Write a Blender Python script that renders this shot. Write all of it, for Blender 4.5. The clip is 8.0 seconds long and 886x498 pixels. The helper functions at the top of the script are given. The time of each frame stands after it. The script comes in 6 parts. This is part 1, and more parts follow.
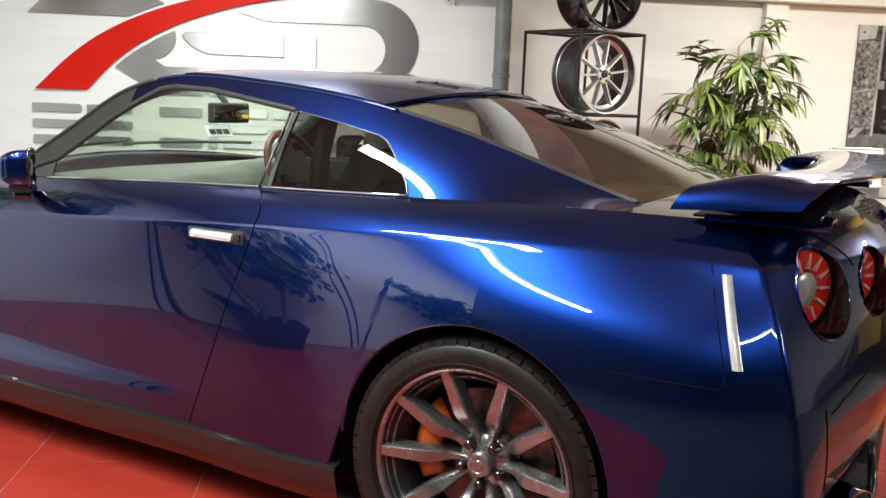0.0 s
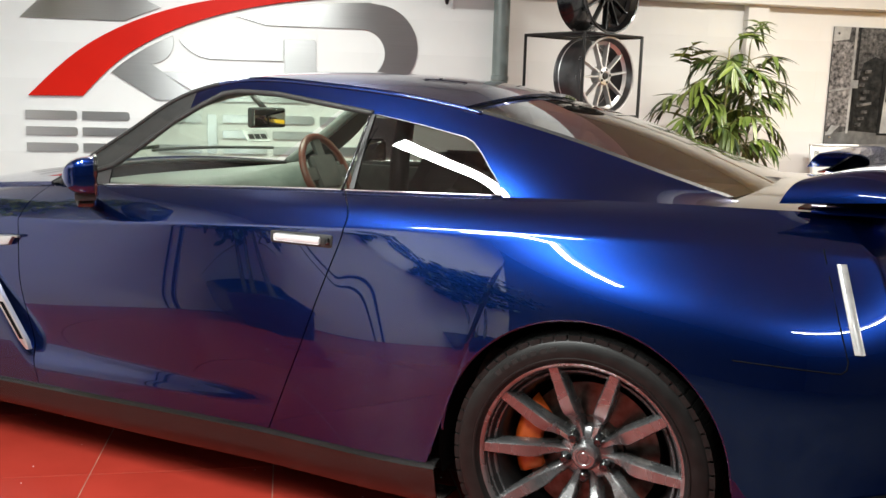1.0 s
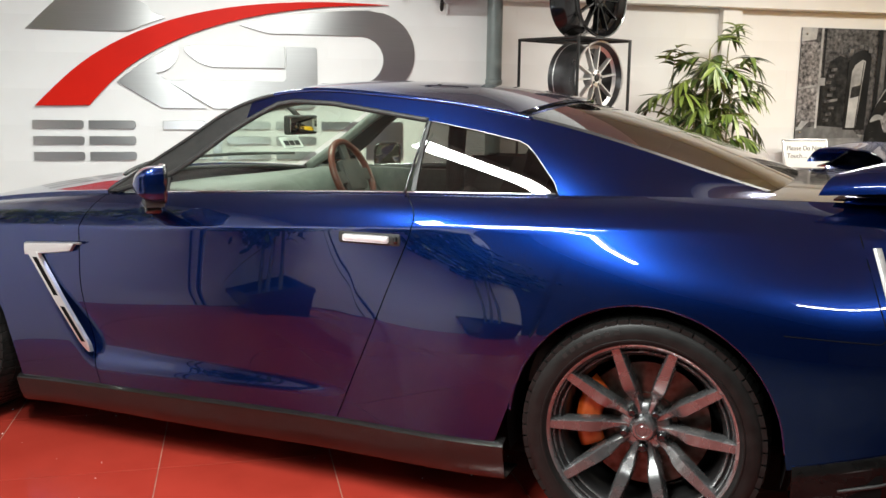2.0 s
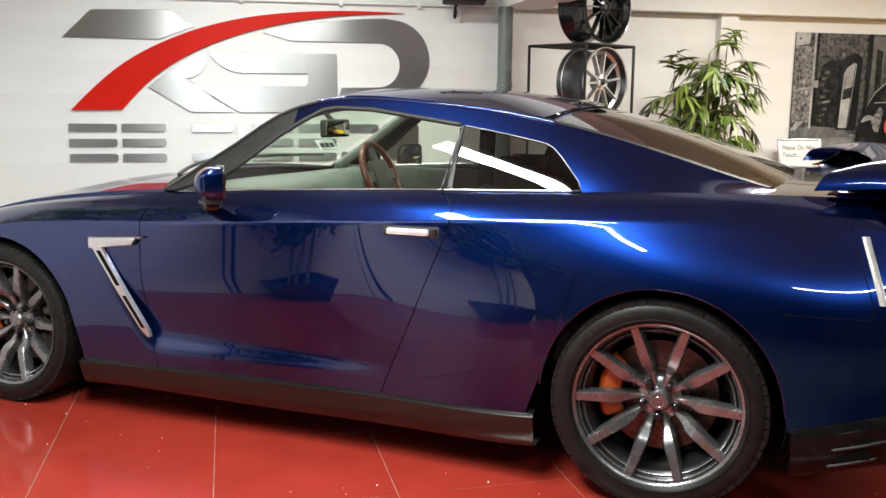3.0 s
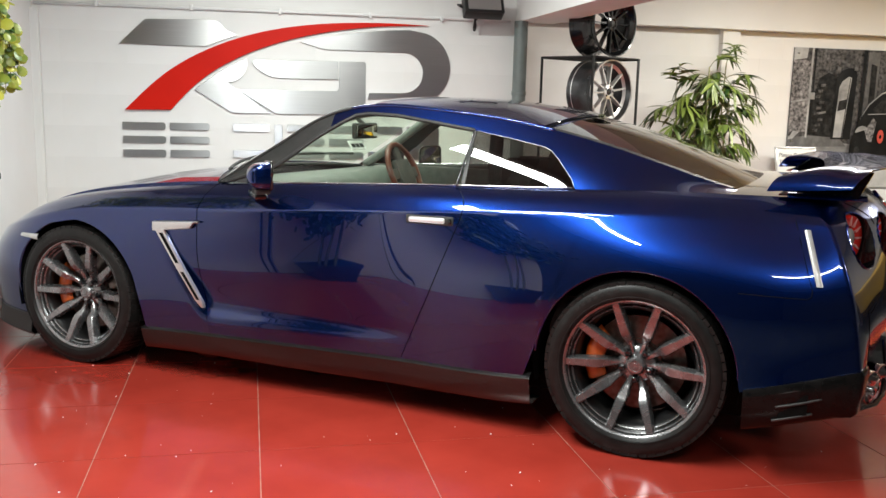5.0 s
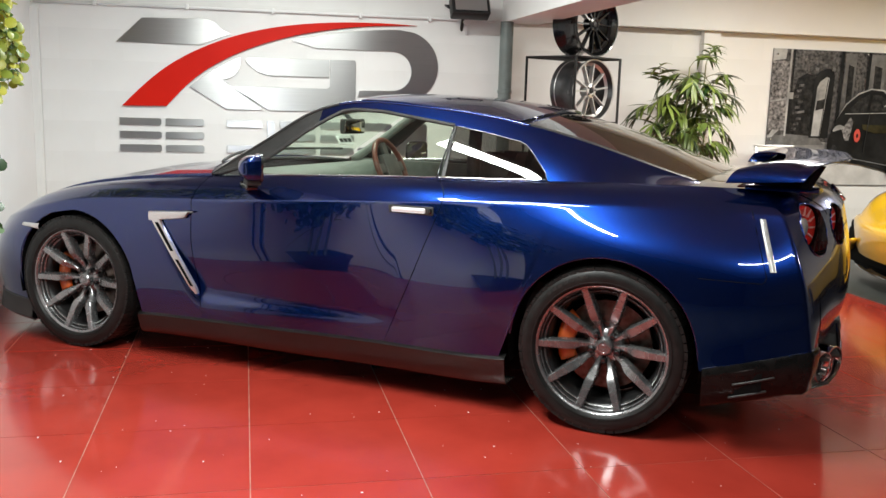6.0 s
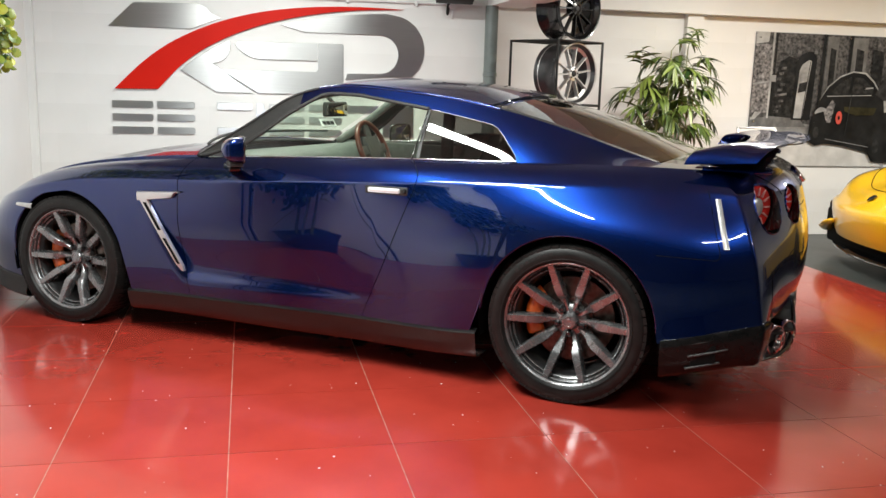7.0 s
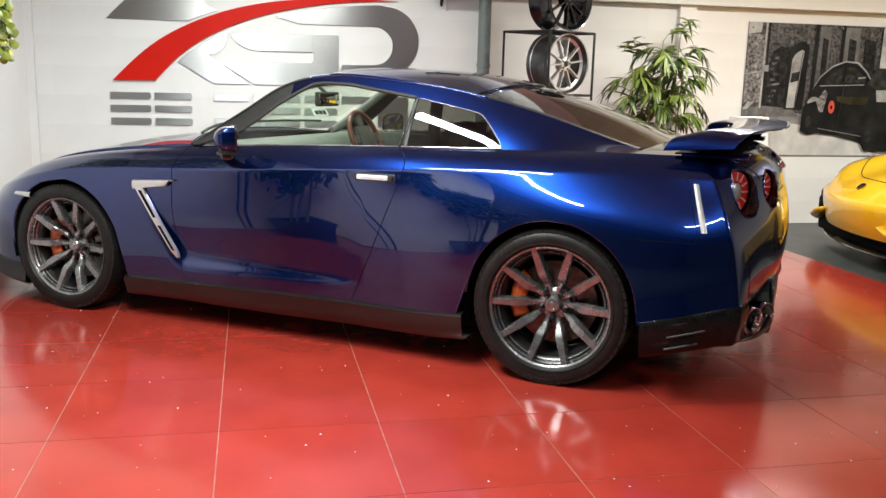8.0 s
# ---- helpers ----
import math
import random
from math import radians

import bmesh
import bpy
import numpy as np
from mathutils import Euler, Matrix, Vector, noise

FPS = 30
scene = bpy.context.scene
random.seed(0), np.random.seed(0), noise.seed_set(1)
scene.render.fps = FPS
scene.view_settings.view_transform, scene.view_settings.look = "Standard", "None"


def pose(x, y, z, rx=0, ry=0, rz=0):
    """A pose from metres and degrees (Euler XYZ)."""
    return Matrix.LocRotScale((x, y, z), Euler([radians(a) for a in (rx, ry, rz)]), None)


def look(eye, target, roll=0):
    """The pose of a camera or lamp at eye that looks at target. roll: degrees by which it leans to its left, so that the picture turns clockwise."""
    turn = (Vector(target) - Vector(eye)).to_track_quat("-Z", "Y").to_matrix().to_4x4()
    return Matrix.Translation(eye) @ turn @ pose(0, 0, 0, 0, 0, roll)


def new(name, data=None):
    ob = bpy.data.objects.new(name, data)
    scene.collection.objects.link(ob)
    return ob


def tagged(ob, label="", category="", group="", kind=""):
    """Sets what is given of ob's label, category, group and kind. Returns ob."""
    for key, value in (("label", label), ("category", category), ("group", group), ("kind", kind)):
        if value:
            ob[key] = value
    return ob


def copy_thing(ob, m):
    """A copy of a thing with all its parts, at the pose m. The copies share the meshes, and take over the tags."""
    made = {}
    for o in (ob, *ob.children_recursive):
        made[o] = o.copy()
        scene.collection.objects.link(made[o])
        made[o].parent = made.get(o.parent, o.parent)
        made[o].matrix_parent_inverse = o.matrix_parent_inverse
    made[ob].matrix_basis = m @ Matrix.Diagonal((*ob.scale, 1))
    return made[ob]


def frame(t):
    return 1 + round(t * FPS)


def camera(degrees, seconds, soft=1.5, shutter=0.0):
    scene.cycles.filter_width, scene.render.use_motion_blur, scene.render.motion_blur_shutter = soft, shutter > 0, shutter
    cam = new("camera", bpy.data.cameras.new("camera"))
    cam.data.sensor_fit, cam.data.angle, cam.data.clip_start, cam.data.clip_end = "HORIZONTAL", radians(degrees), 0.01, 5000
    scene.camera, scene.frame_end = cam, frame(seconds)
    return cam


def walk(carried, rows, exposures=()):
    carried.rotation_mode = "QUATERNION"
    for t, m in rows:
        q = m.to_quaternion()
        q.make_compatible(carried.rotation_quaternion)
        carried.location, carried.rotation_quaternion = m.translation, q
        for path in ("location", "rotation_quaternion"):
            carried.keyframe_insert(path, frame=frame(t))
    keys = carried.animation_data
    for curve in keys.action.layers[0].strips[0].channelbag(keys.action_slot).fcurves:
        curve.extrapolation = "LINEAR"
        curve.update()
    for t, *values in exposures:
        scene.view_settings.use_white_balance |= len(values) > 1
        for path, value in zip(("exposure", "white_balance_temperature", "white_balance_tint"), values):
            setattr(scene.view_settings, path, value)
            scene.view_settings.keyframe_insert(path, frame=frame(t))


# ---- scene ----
cam = camera(52.8, 8.0)
PATH = [
    (0, (0.94, -2.853, 1.307), (0.01, -1.117, 0.965), 2.2),
    (0.5, (0.773, -2.967, 1.29), (-0.103, -1.199, 0.962), 2.0),
    (1, (0.564, -3.089, 1.289), (-0.238, -1.288, 0.959), 1.6),
    (1.5, (0.378, -3.249, 1.299), (-0.343, -1.414, 0.967), 1.2),
    (3, (0.314, -3.764, 1.33), (-0.373, -1.915, 1.001), 0.5),
    (3.5, (0.321, -3.937, 1.353), (-0.354, -2.086, 1.011), 0.7),
    (4, (0.38, -4.064, 1.359), (-0.31, -2.219, 1.015), 0.8),
    (5.5, (0.611, -4.385, 1.362), (-0.124, -2.553, 1.041), 1.6),
    (6, (0.68, -4.466, 1.351), (-0.039, -2.628, 1.023), 1.7),
    (6.5, (0.764, -4.52, 1.35), (0.049, -2.683, 1.008), 1.7),
    (7, (0.862, -4.58, 1.371), (0.143, -2.75, 1.002), 1.7),
    (7.5, (0.926, -4.615, 1.365), (0.202, -2.79, 0.981), 1.7),
    (8, (0.974, -4.642, 1.355), (0.248, -2.819, 0.971), 1.5),
]
walk(cam, [(t, look(eye, target, roll)) for t, eye, target, roll in PATH], [(0, 0.08), (1.5, 0.04), (3, -0.05), (4, -0.06), (5.5, -0.15), (6.5, -0.10), (8, -0.04)])

# The coupe stands along the world's x axis, its nose towards -x. The room is turned against it:
# u runs along the back wall, v towards it.
ROOM_TURN = 34.0
ROOM = pose(0, 0, 0, 0, 0, ROOM_TURN)
U_LEFT, U_RIGHT, V_BACK, V_STEP, V_FRONT = -3.44, 7.0, 3.05, 3.40, -7.0
CEIL = 2.62

# ---- world and lights ----
world = bpy.data.worlds.new("world")
scene.world = world
world.use_nodes = True
world.node_tree.nodes["Background"].inputs[0].default_value = (0.8, 0.9, 1.0, 1)
world.node_tree.nodes["Background"].inputs[1].default_value = 0.03
# The first three fit streaks on the coupe; the rest are added, unseen lights.
TUBES = [(-1.82, -1.0, 13, 1.0, 0.17), (-2.25, -1.74, 8, 1.2, 0.08), (-1.05, -3.6, 80, 0.4, 0.06), (-1.5, 1.5, 90, 0.9, 0.1), (2.0, 1.6, 90, 1.1, 0.1), (4.7, 1.1, 90, 1.4, 0.1), (3.5, -3.0, 0, 1.0, 0.1)]
TUBE_LEN, TUBE_POWER = 1.24, 74.0


def tube_lamp(u, v, turn, power, width):
    data = bpy.data.lights.new("tube_light", "AREA")
    data.shape, data.size, data.size_y = "RECTANGLE", width, TUBE_LEN - 0.04
    data.energy, data.color = TUBE_POWER * power, (1.0, 0.972, 0.885) if u > 1 else (0.95, 1.0, 0.965)
    lamp = new("tube_light", data)
    lamp.matrix_world = ROOM @ pose(u, v, CEIL - 0.105, 0, 0, turn)
    return lamp


for u, v, turn, power, width in TUBES:
    tube_lamp(u, v, turn, power, width)


# ---- materials ----
def material(name, colour, rough=0.5, metal=0.0, coat=0.0, coat_rough=0.03, spec=0.5, ior=1.5):
    m = bpy.data.materials.new(name)
    m.use_nodes = True
    b = m.node_tree.nodes["Principled BSDF"]
    b.inputs["Base Color"].default_value = (*colour, 1)
    b.inputs["Roughness"].default_value = rough
    b.inputs["Metallic"].default_value = metal
    b.inputs["Coat Weight"].default_value = coat
    b.inputs["Coat Roughness"].default_value = coat_rough
    b.inputs["Specular IOR Level"].default_value = spec
    b.inputs["IOR"].default_value = ior
    return m


def node(m, kind, **inputs):
    n = m.node_tree.nodes.new(kind)
    for key, value in inputs.items():
        n.inputs[key.replace("_", " ")].default_value = value
    return n


def wire(m, a, out, b, into):
    m.node_tree.links.new(a.outputs[out], b.inputs[into])


def bsdf(m):
    return m.node_tree.nodes["Principled BSDF"]


def grain(m, scale, low, high, detail=4.0, rough=None, bump=0.0, bump_dist=0.002, stretch=None, fine=None):
    """Vary the base colour between low and high with noise, and add relief and uneven gloss."""
    coords = node(m, "ShaderNodeTexCoord")
    source, key = coords, "Object"
    if stretch:
        mapping = node(m, "ShaderNodeMapping")
        mapping.inputs["Scale"].default_value = stretch
        wire(m, coords, "Object", mapping, "Vector")
        source, key = mapping, "Vector"
    n = node(m, "ShaderNodeTexNoise", Scale=scale, Detail=detail)
    wire(m, source, key, n, "Vector")
    ramp = node(m, "ShaderNodeValToRGB")
    ramp.color_ramp.elements[0].position, ramp.color_ramp.elements[1].position = 0.3, 0.7
    ramp.color_ramp.elements[0].color, ramp.color_ramp.elements[1].color = (*low, 1), (*high, 1)
    wire(m, n, "Fac", ramp, "Fac")
    wire(m, ramp, "Color", bsdf(m), "Base Color")
    if rough:
        spread = node(m, "ShaderNodeMapRange", To_Min=rough[0], To_Max=rough[1])
        wire(m, n, "Fac", spread, "Value")
        wire(m, spread, "Result", bsdf(m), "Roughness")
    if bump:
        small = node(m, "ShaderNodeTexNoise", Scale=fine or scale * 12, Detail=3.0)
        wire(m, source, key, small, "Vector")
        b = node(m, "ShaderNodeBump", Strength=bump, Distance=bump_dist)
        wire(m, small, "Fac", b, "Height")
        wire(m, b, "Normal", bsdf(m), "Normal")
    return m


def glass(name, tint, gloss=0.9, ior=1.5):
    """A thin pane: tinted see-through with a Fresnel gloss."""
    m = bpy.data.materials.new(name)
    m.use_nodes = True
    tree = m.node_tree
    tree.nodes.remove(tree.nodes["Principled BSDF"])
    clear = node(m, "ShaderNodeBsdfTransparent", Color=(*tint, 1))
    shine = node(m, "ShaderNodeBsdfGlossy", Color=(gloss, gloss, gloss, 1), Roughness=0.01)
    edge = node(m, "ShaderNodeLayerWeight", Blend=0.5)
    steep = node(m, "ShaderNodeMath")
    steep.operation = "POWER"
    steep.inputs[1].default_value = 4.6
    base = ((ior - 1) / (ior + 1)) ** 2 * 1.7
    spread = node(m, "ShaderNodeMapRange", To_Min=base, To_Max=1.0)
    mix = node(m, "ShaderNodeMixShader")
    wire(m, edge, "Facing", steep, 0)
    wire(m, steep, "Value", spread, "Value")
    wire(m, spread, "Result", mix, 0)
    tree.links.new(clear.outputs[0], mix.inputs[1])
    tree.links.new(shine.outputs[0], mix.inputs[2])
    tree.links.new(mix.outputs[0], tree.nodes["Material Output"].inputs["Surface"])
    return m


def random_shade(m, amount=0.12, rough=None):
    """Each piece a little lighter or darker, by Object Info's Random."""
    b = bsdf(m)
    info = node(m, "ShaderNodeObjectInfo")
    spread = node(m, "ShaderNodeMapRange", To_Min=1 - amount, To_Max=1 + amount)
    wire(m, info, "Random", spread, "Value")
    hsv = node(m, "ShaderNodeHueSaturation")
    link = b.inputs["Base Color"].links
    if link:
        m.node_tree.links.new(link[0].from_socket, hsv.inputs["Color"])
    else:
        hsv.inputs["Color"].default_value = b.inputs["Base Color"].default_value
    wire(m, spread, "Result", hsv, "Value")
    wire(m, hsv, "Color", b, "Base Color")
    return m


PAINT = material("blue_metallic_paint", (0.0009, 0.02, 0.13), 0.27, 0.95, 1.0, 0.004)
bsdf(PAINT).inputs["Coat IOR"].default_value = 1.63
grain(PAINT, 1400, (0.0005, 0.0125, 0.100), (0.0009, 0.0205, 0.150), 2)
GLOSS_BLACK = material("gloss_black", (0.008, 0.008, 0.009), 0.12, 0, 0.6)
TRIM_BLACK = grain(material("black_plastic", (0.02, 0.02, 0.02), 0.5), 60, (0.014, 0.014, 0.014), (0.028, 0.027, 0.026), rough=(0.38, 0.6), bump=0.2)
SILL = grain(material("satin_black_sill", (0.012, 0.012, 0.012), 0.25, spec=0.58), 25, (0.006, 0.0055, 0.0055), (0.012, 0.011, 0.011), rough=(0.14, 0.22))
SKIRT = grain(material("satin_black_skirt", (0.01, 0.01, 0.01), 0.25, spec=0.2), 25, (0.004, 0.004, 0.004), (0.008, 0.0075, 0.0075), rough=(0.14, 0.22))
UNDER = material("underbody", (0.003, 0.003, 0.003), 0.8, spec=0.12)
RUBBER = grain(material("tyre_rubber", (0.02, 0.02, 0.02), 0.5), 30, (0.006, 0.0058, 0.0056), (0.012, 0.0117, 0.0113), rough=(0.38, 0.52), bump=0.12)
bsdf(RUBBER).inputs["Specular IOR Level"].default_value = 0.27
RUBBER_MARK = material("tyre_raised_mark", (0.02, 0.0195, 0.019), 0.5, spec=0.3)
RIM = grain(material("dark_chrome_rim", (0.3, 0.295, 0.3), 0.28, 0.85), 18, (0.24, 0.241, 0.246), (0.31, 0.311, 0.316), rough=(0.22, 0.32))
RIM_DARK = material("rim_barrel_black", (0.022, 0.0215, 0.022), 0.28, 0.5)
STEEL = grain(material("brake_steel", (0.3, 0.27, 0.25), 0.35, 1.0), 40, (0.10, 0.08, 0.065), (0.22, 0.20, 0.185), rough=(0.3, 0.5))
CHROME = material("chrome", (0.82, 0.82, 0.83), 0.07, 1.0)
TRIM_GREY = material("grey_metal_trim", (0.36, 0.36, 0.37), 0.3, 1.0)
SATIN = material("satin_metal", (0.68, 0.68, 0.68), 0.28, 0.9)
HANDLE = material("bright_handle_metal", (0.72, 0.72, 0.73), 0.38, 0.45)
ORANGE = material("orange_caliper", (0.50, 0.085, 0.012), 0.35, 0, 0.5)
GLASS = glass("green_tint_glass", (0.86, 0.935, 0.85))
GLASS_DARK = glass("privacy_glass", (0.24, 0.24, 0.23))
GLASS_REAR = glass("rear_screen_glass", (0.44, 0.38, 0.27), 0.94, 2.2)
LENS_RED = material("red_lens", (0.62, 0.02, 0.014), 0.12, 0, 1.0)
LENS_PINK = material("pale_red_lens", (0.88, 0.42, 0.38), 0.15, 0, 1.0)
LENS_CLEAR = grain(material("clear_lens", (0.5, 0.5, 0.49), 0.25, 0.2, 0.8), 40, (0.42, 0.42, 0.41), (0.56, 0.56, 0.55))
CABIN = grain(material("cabin_black", (0.03, 0.03, 0.03), 0.6), 30, (0.02, 0.02, 0.02), (0.045, 0.043, 0.04), bump=0.3)
CABIN_GREY = grain(material("cabin_grey", (0.2, 0.205, 0.2), 0.5), 30, (0.19, 0.197, 0.19), (0.26, 0.267, 0.255), bump=0.2)
DASH = grain(material("dash_plastic", (0.07, 0.075, 0.07), 0.35), 30, (0.10, 0.112, 0.102), (0.15, 0.163, 0.15), bump=0.2)
LEATHER_RED = grain(material("red_leather", (0.16, 0.03, 0.015), 0.4), 40, (0.07, 0.014, 0.007), (0.13, 0.028, 0.013), bump=0.2)
MIRROR = material("mirror_glass", (0.85, 0.87, 0.86), 0.02, 1.0)
WHITE_PAPER = material("white_card", (0.8, 0.8, 0.78), 0.5)
INK = material("dark_ink", (0.03, 0.03, 0.03), 0.6)

WALL = grain(material("white_wall_paint", (0.8, 0.79, 0.76), 0.55), 1.6, (0.76, 0.753, 0.73), (0.83, 0.823, 0.805), rough=(0.45, 0.65), bump=0.25, fine=90)
random_shade(WALL, 0.008)
WALL_PLAIN = grain(material("white_plaster", (0.8, 0.79, 0.76), 0.6), 1.2, (0.76, 0.753, 0.73), (0.83, 0.823, 0.805), bump=0.2, fine=60)
# Darker than the walls: the ceiling's weaker light is put into its colour.
CEILING_DIM = grain(material("ceiling_dimmed", (0.8, 0.79, 0.76), 0.7), 0.9, (0.34, 0.335, 0.32), (0.44, 0.43, 0.41), bump=0.1)
# Unseen walls: grey and dark set only for what the coupe's paint reflects.
WALL_GREY = grain(material("unseen_wall_grey", (0.3, 0.3, 0.3), 0.6), 1.5, (0.26, 0.262, 0.265), (0.33, 0.331, 0.333), bump=0.15, fine=60)
WALL_DARK = grain(material("unseen_wall_dark", (0.06, 0.06, 0.06), 0.6), 1.5, (0.036, 0.036, 0.039), (0.055, 0.055, 0.057), bump=0.15, fine=60)
TILE_RED = grain(material("red_floor_tile", (0.5, 0.025, 0.015), 0.13, 0, 0.45, 0.08, ior=1.5), 3.0, (0.31, 0.030, 0.019), (0.385, 0.040, 0.026), rough=(0.13, 0.20), bump=0.05, bump_dist=0.0006, fine=420)
random_shade(TILE_RED, 0.05)
GROUT = grain(material("pale_grout", (0.5, 0.33, 0.24), 0.8), 12, (0.20, 0.08, 0.055), (0.38, 0.20, 0.14))
# One floor, two tones: dimmed beside the tiles, lighter where the door mirrors it.
FLOOR_DARK = grain(material("dimmed_floor_paint", (0.04, 0.045, 0.044), 0.35), 2.2, (0.026, 0.031, 0.030), (0.046, 0.052, 0.050), rough=(0.25, 0.5), bump=0.1)
FLOOR_GREY = grain(material("reflected_floor_paint", (0.10, 0.115, 0.108), 0.35), 2.2, (0.055, 0.066, 0.062), (0.095, 0.107, 0.101), rough=(0.25, 0.5), bump=0.1)
BRUSHED = grain(material("brushed_steel", (0.55, 0.55, 0.545), 0.3, 1.0), 3.0, (0.52, 0.52, 0.515), (0.58, 0.58, 0.575), 6, rough=(0.26, 0.32), stretch=(1.0, 1.0, 90.0))
bsdf(BRUSHED).inputs["Anisotropic"].default_value, bsdf(BRUSHED).inputs["Anisotropic Rotation"].default_value = 0.75, 0.25
_tangent = node(BRUSHED, "ShaderNodeTangent")
_tangent.direction_type, _tangent.axis = "RADIAL", "Z"
wire(BRUSHED, _tangent, "Tangent", bsdf(BRUSHED), "Tangent")
SIGN_RED = grain(material("red_acrylic", (0.58, 0.010, 0.003), 0.42, 0, 0.0, spec=0.12), 2.0, (0.54, 0.009, 0.003), (0.62, 0.012, 0.004), rough=(0.36, 0.48))
PIPE_GREY = grain(material("grey_green_pipe", (0.16, 0.19, 0.18), 0.4), 6, (0.13, 0.155, 0.147), (0.19, 0.22, 0.21))
BLACK_STEEL = material("black_steel", (0.015, 0.015, 0.015), 0.45, 0.3)
RIM_SILVER = grain(material("silver_rim", (0.5, 0.49, 0.47), 0.4, 0.6), 20, (0.55, 0.545, 0.53), (0.70, 0.69, 0.68), rough=(0.3, 0.42))
RIM_BLACK = material("black_rim", (0.012, 0.012, 0.013), 0.22, 0.4, 0.5)
BARREL_GREY = grain(material("grey_rim_barrel", (0.06, 0.06, 0.062), 0.35, 0.7), 12, (0.05, 0.05, 0.052), (0.09, 0.09, 0.092), rough=(0.25, 0.4))
YELLOW = material("yellow_paint", (0.80, 0.47, 0.006), 0.32, 0.1, 1.0, 0.02)
grain(YELLOW, 900, (0.76, 0.43, 0.005), (0.84, 0.51, 0.008), 2)
LAMP_SMOKE = material("smoked_lamp_glass", (0.22, 0.22, 0.225), 0.12, 0.5, 0.8)
TUBE_GLOW = bpy.data.materials.new("fluorescent_tube")
TUBE_GLOW.use_nodes = True
bsdf(TUBE_GLOW).inputs["Emission Color"].default_value = (1.0, 0.97, 0.90, 1)
bsdf(TUBE_GLOW).inputs["Emission Strength"].default_value = 14.0
WHITE_METAL = material("white_enamel", (0.8, 0.8, 0.79), 0.35)


def leaf_material(name, low, high, rough=0.4):
    m = material(name, high, rough, 0, 0)
    g = node(m, "ShaderNodeNewGeometry")
    ramp = node(m, "ShaderNodeValToRGB")
    ramp.color_ramp.elements[0].color, ramp.color_ramp.elements[1].color = (*low, 1), (*high, 1)
    wire(m, g, "Random Per Island", ramp, "Fac")
    wire(m, ramp, "Color", bsdf(m), "Base Color")
    bsdf(m).inputs["Transmission Weight"].default_value = 0.0
    return m


LEAF_PALM = leaf_material("palm_leaf", (0.018, 0.050, 0.011), (0.18, 0.235, 0.042))
LEAF_IVY = leaf_material("round_leaf", (0.035, 0.12, 0.02), (0.48, 0.47, 0.05))
LEAF_DARK = leaf_material("dark_leaf", (0.01, 0.028, 0.008), (0.045, 0.085, 0.028))
STEM = grain(material("plant_stem", (0.2, 0.2, 0.08), 0.6), 30, (0.12, 0.13, 0.05), (0.28, 0.26, 0.12))


# ---- mesh helpers ----
def mesh_of(name, verts, faces, mat, smooth=True):
    me = bpy.data.meshes.new(name)
    me.from_pydata([tuple(map(float, v)) for v in verts], [], faces)
    me.materials.append(mat)
    if smooth:
        me.polygons.foreach_set("use_smooth", [True] * len(me.polygons))
    me.update()
    return me


def from_bm(name, bm, mat, smooth=False, angle=None):
    bmesh.ops.recalc_face_normals(bm, faces=bm.faces)
    me = bpy.data.meshes.new(name)
    bm.to_mesh(me)
    bm.free()
    me.materials.append(mat)
    if smooth or angle:
        me.polygons.foreach_set("use_smooth", [True] * len(me.polygons))
    if angle:
        me.set_sharp_from_angle(angle=radians(angle))
    return me


def part(name, mesh, parent, label=""):
    ob = new(name, mesh)
    if parent is not None:
        ob.parent = parent
    return tagged(ob, label) if label else ob


def thing(name, label, category, m=None, group="", kind="", data=None):
    ob = new(name, data)
    if m is not None:
        ob.matrix_world = m
    return tagged(ob, label, category, group, kind)


def box_bm(x0, x1, y0, y1, z0, z1, bevel=0.0, segments=2, bm=None):
    own = bmesh.new()
    bmesh.ops.create_cube(own, size=1, matrix=Matrix.Translation(((x0 + x1) / 2, (y0 + y1) / 2, (z0 + z1) / 2)) @ Matrix.Diagonal((x1 - x0, y1 - y0, z1 - z0, 1)))
    if bevel:
        bmesh.ops.bevel(own, geom=own.edges[:], offset=bevel, segments=segments, profile=0.6, affect="EDGES")
    if bm is None:
        return own
    tmp = bpy.data.meshes.new("tmp")
    own.to_mesh(tmp)
    own.free()
    bm.from_mesh(tmp)
    bpy.data.meshes.remove(tmp)
    return bm


def box(name, x0, x1, y0, y1, z0, z1, mat, bevel=0.0, segments=2):
    return from_bm(name, box_bm(x0, x1, y0, y1, z0, z1, bevel, segments), mat, angle=40 if bevel else None)


def prism(name, outline, depth, mat, bevel=0.0):
    """A flat plate with the outline (a, b) in its own x, z plane, depth thick towards -y."""
    bm = bmesh.new()
    face = bm.faces.new([bm.verts.new((a, 0, b)) for a, b in outline])
    made = bmesh.ops.extrude_face_region(bm, geom=[face])
    bmesh.ops.translate(bm, vec=(0, -depth, 0), verts=[g for g in made["geom"] if isinstance(g, bmesh.types.BMVert)])
    if bevel:
        bmesh.ops.bevel(bm, geom=[e for e in bm.edges if e.calc_face_angle(0) > 0.6], offset=bevel, segments=1, affect="EDGES")
    return from_bm(name, bm, mat, angle=30)


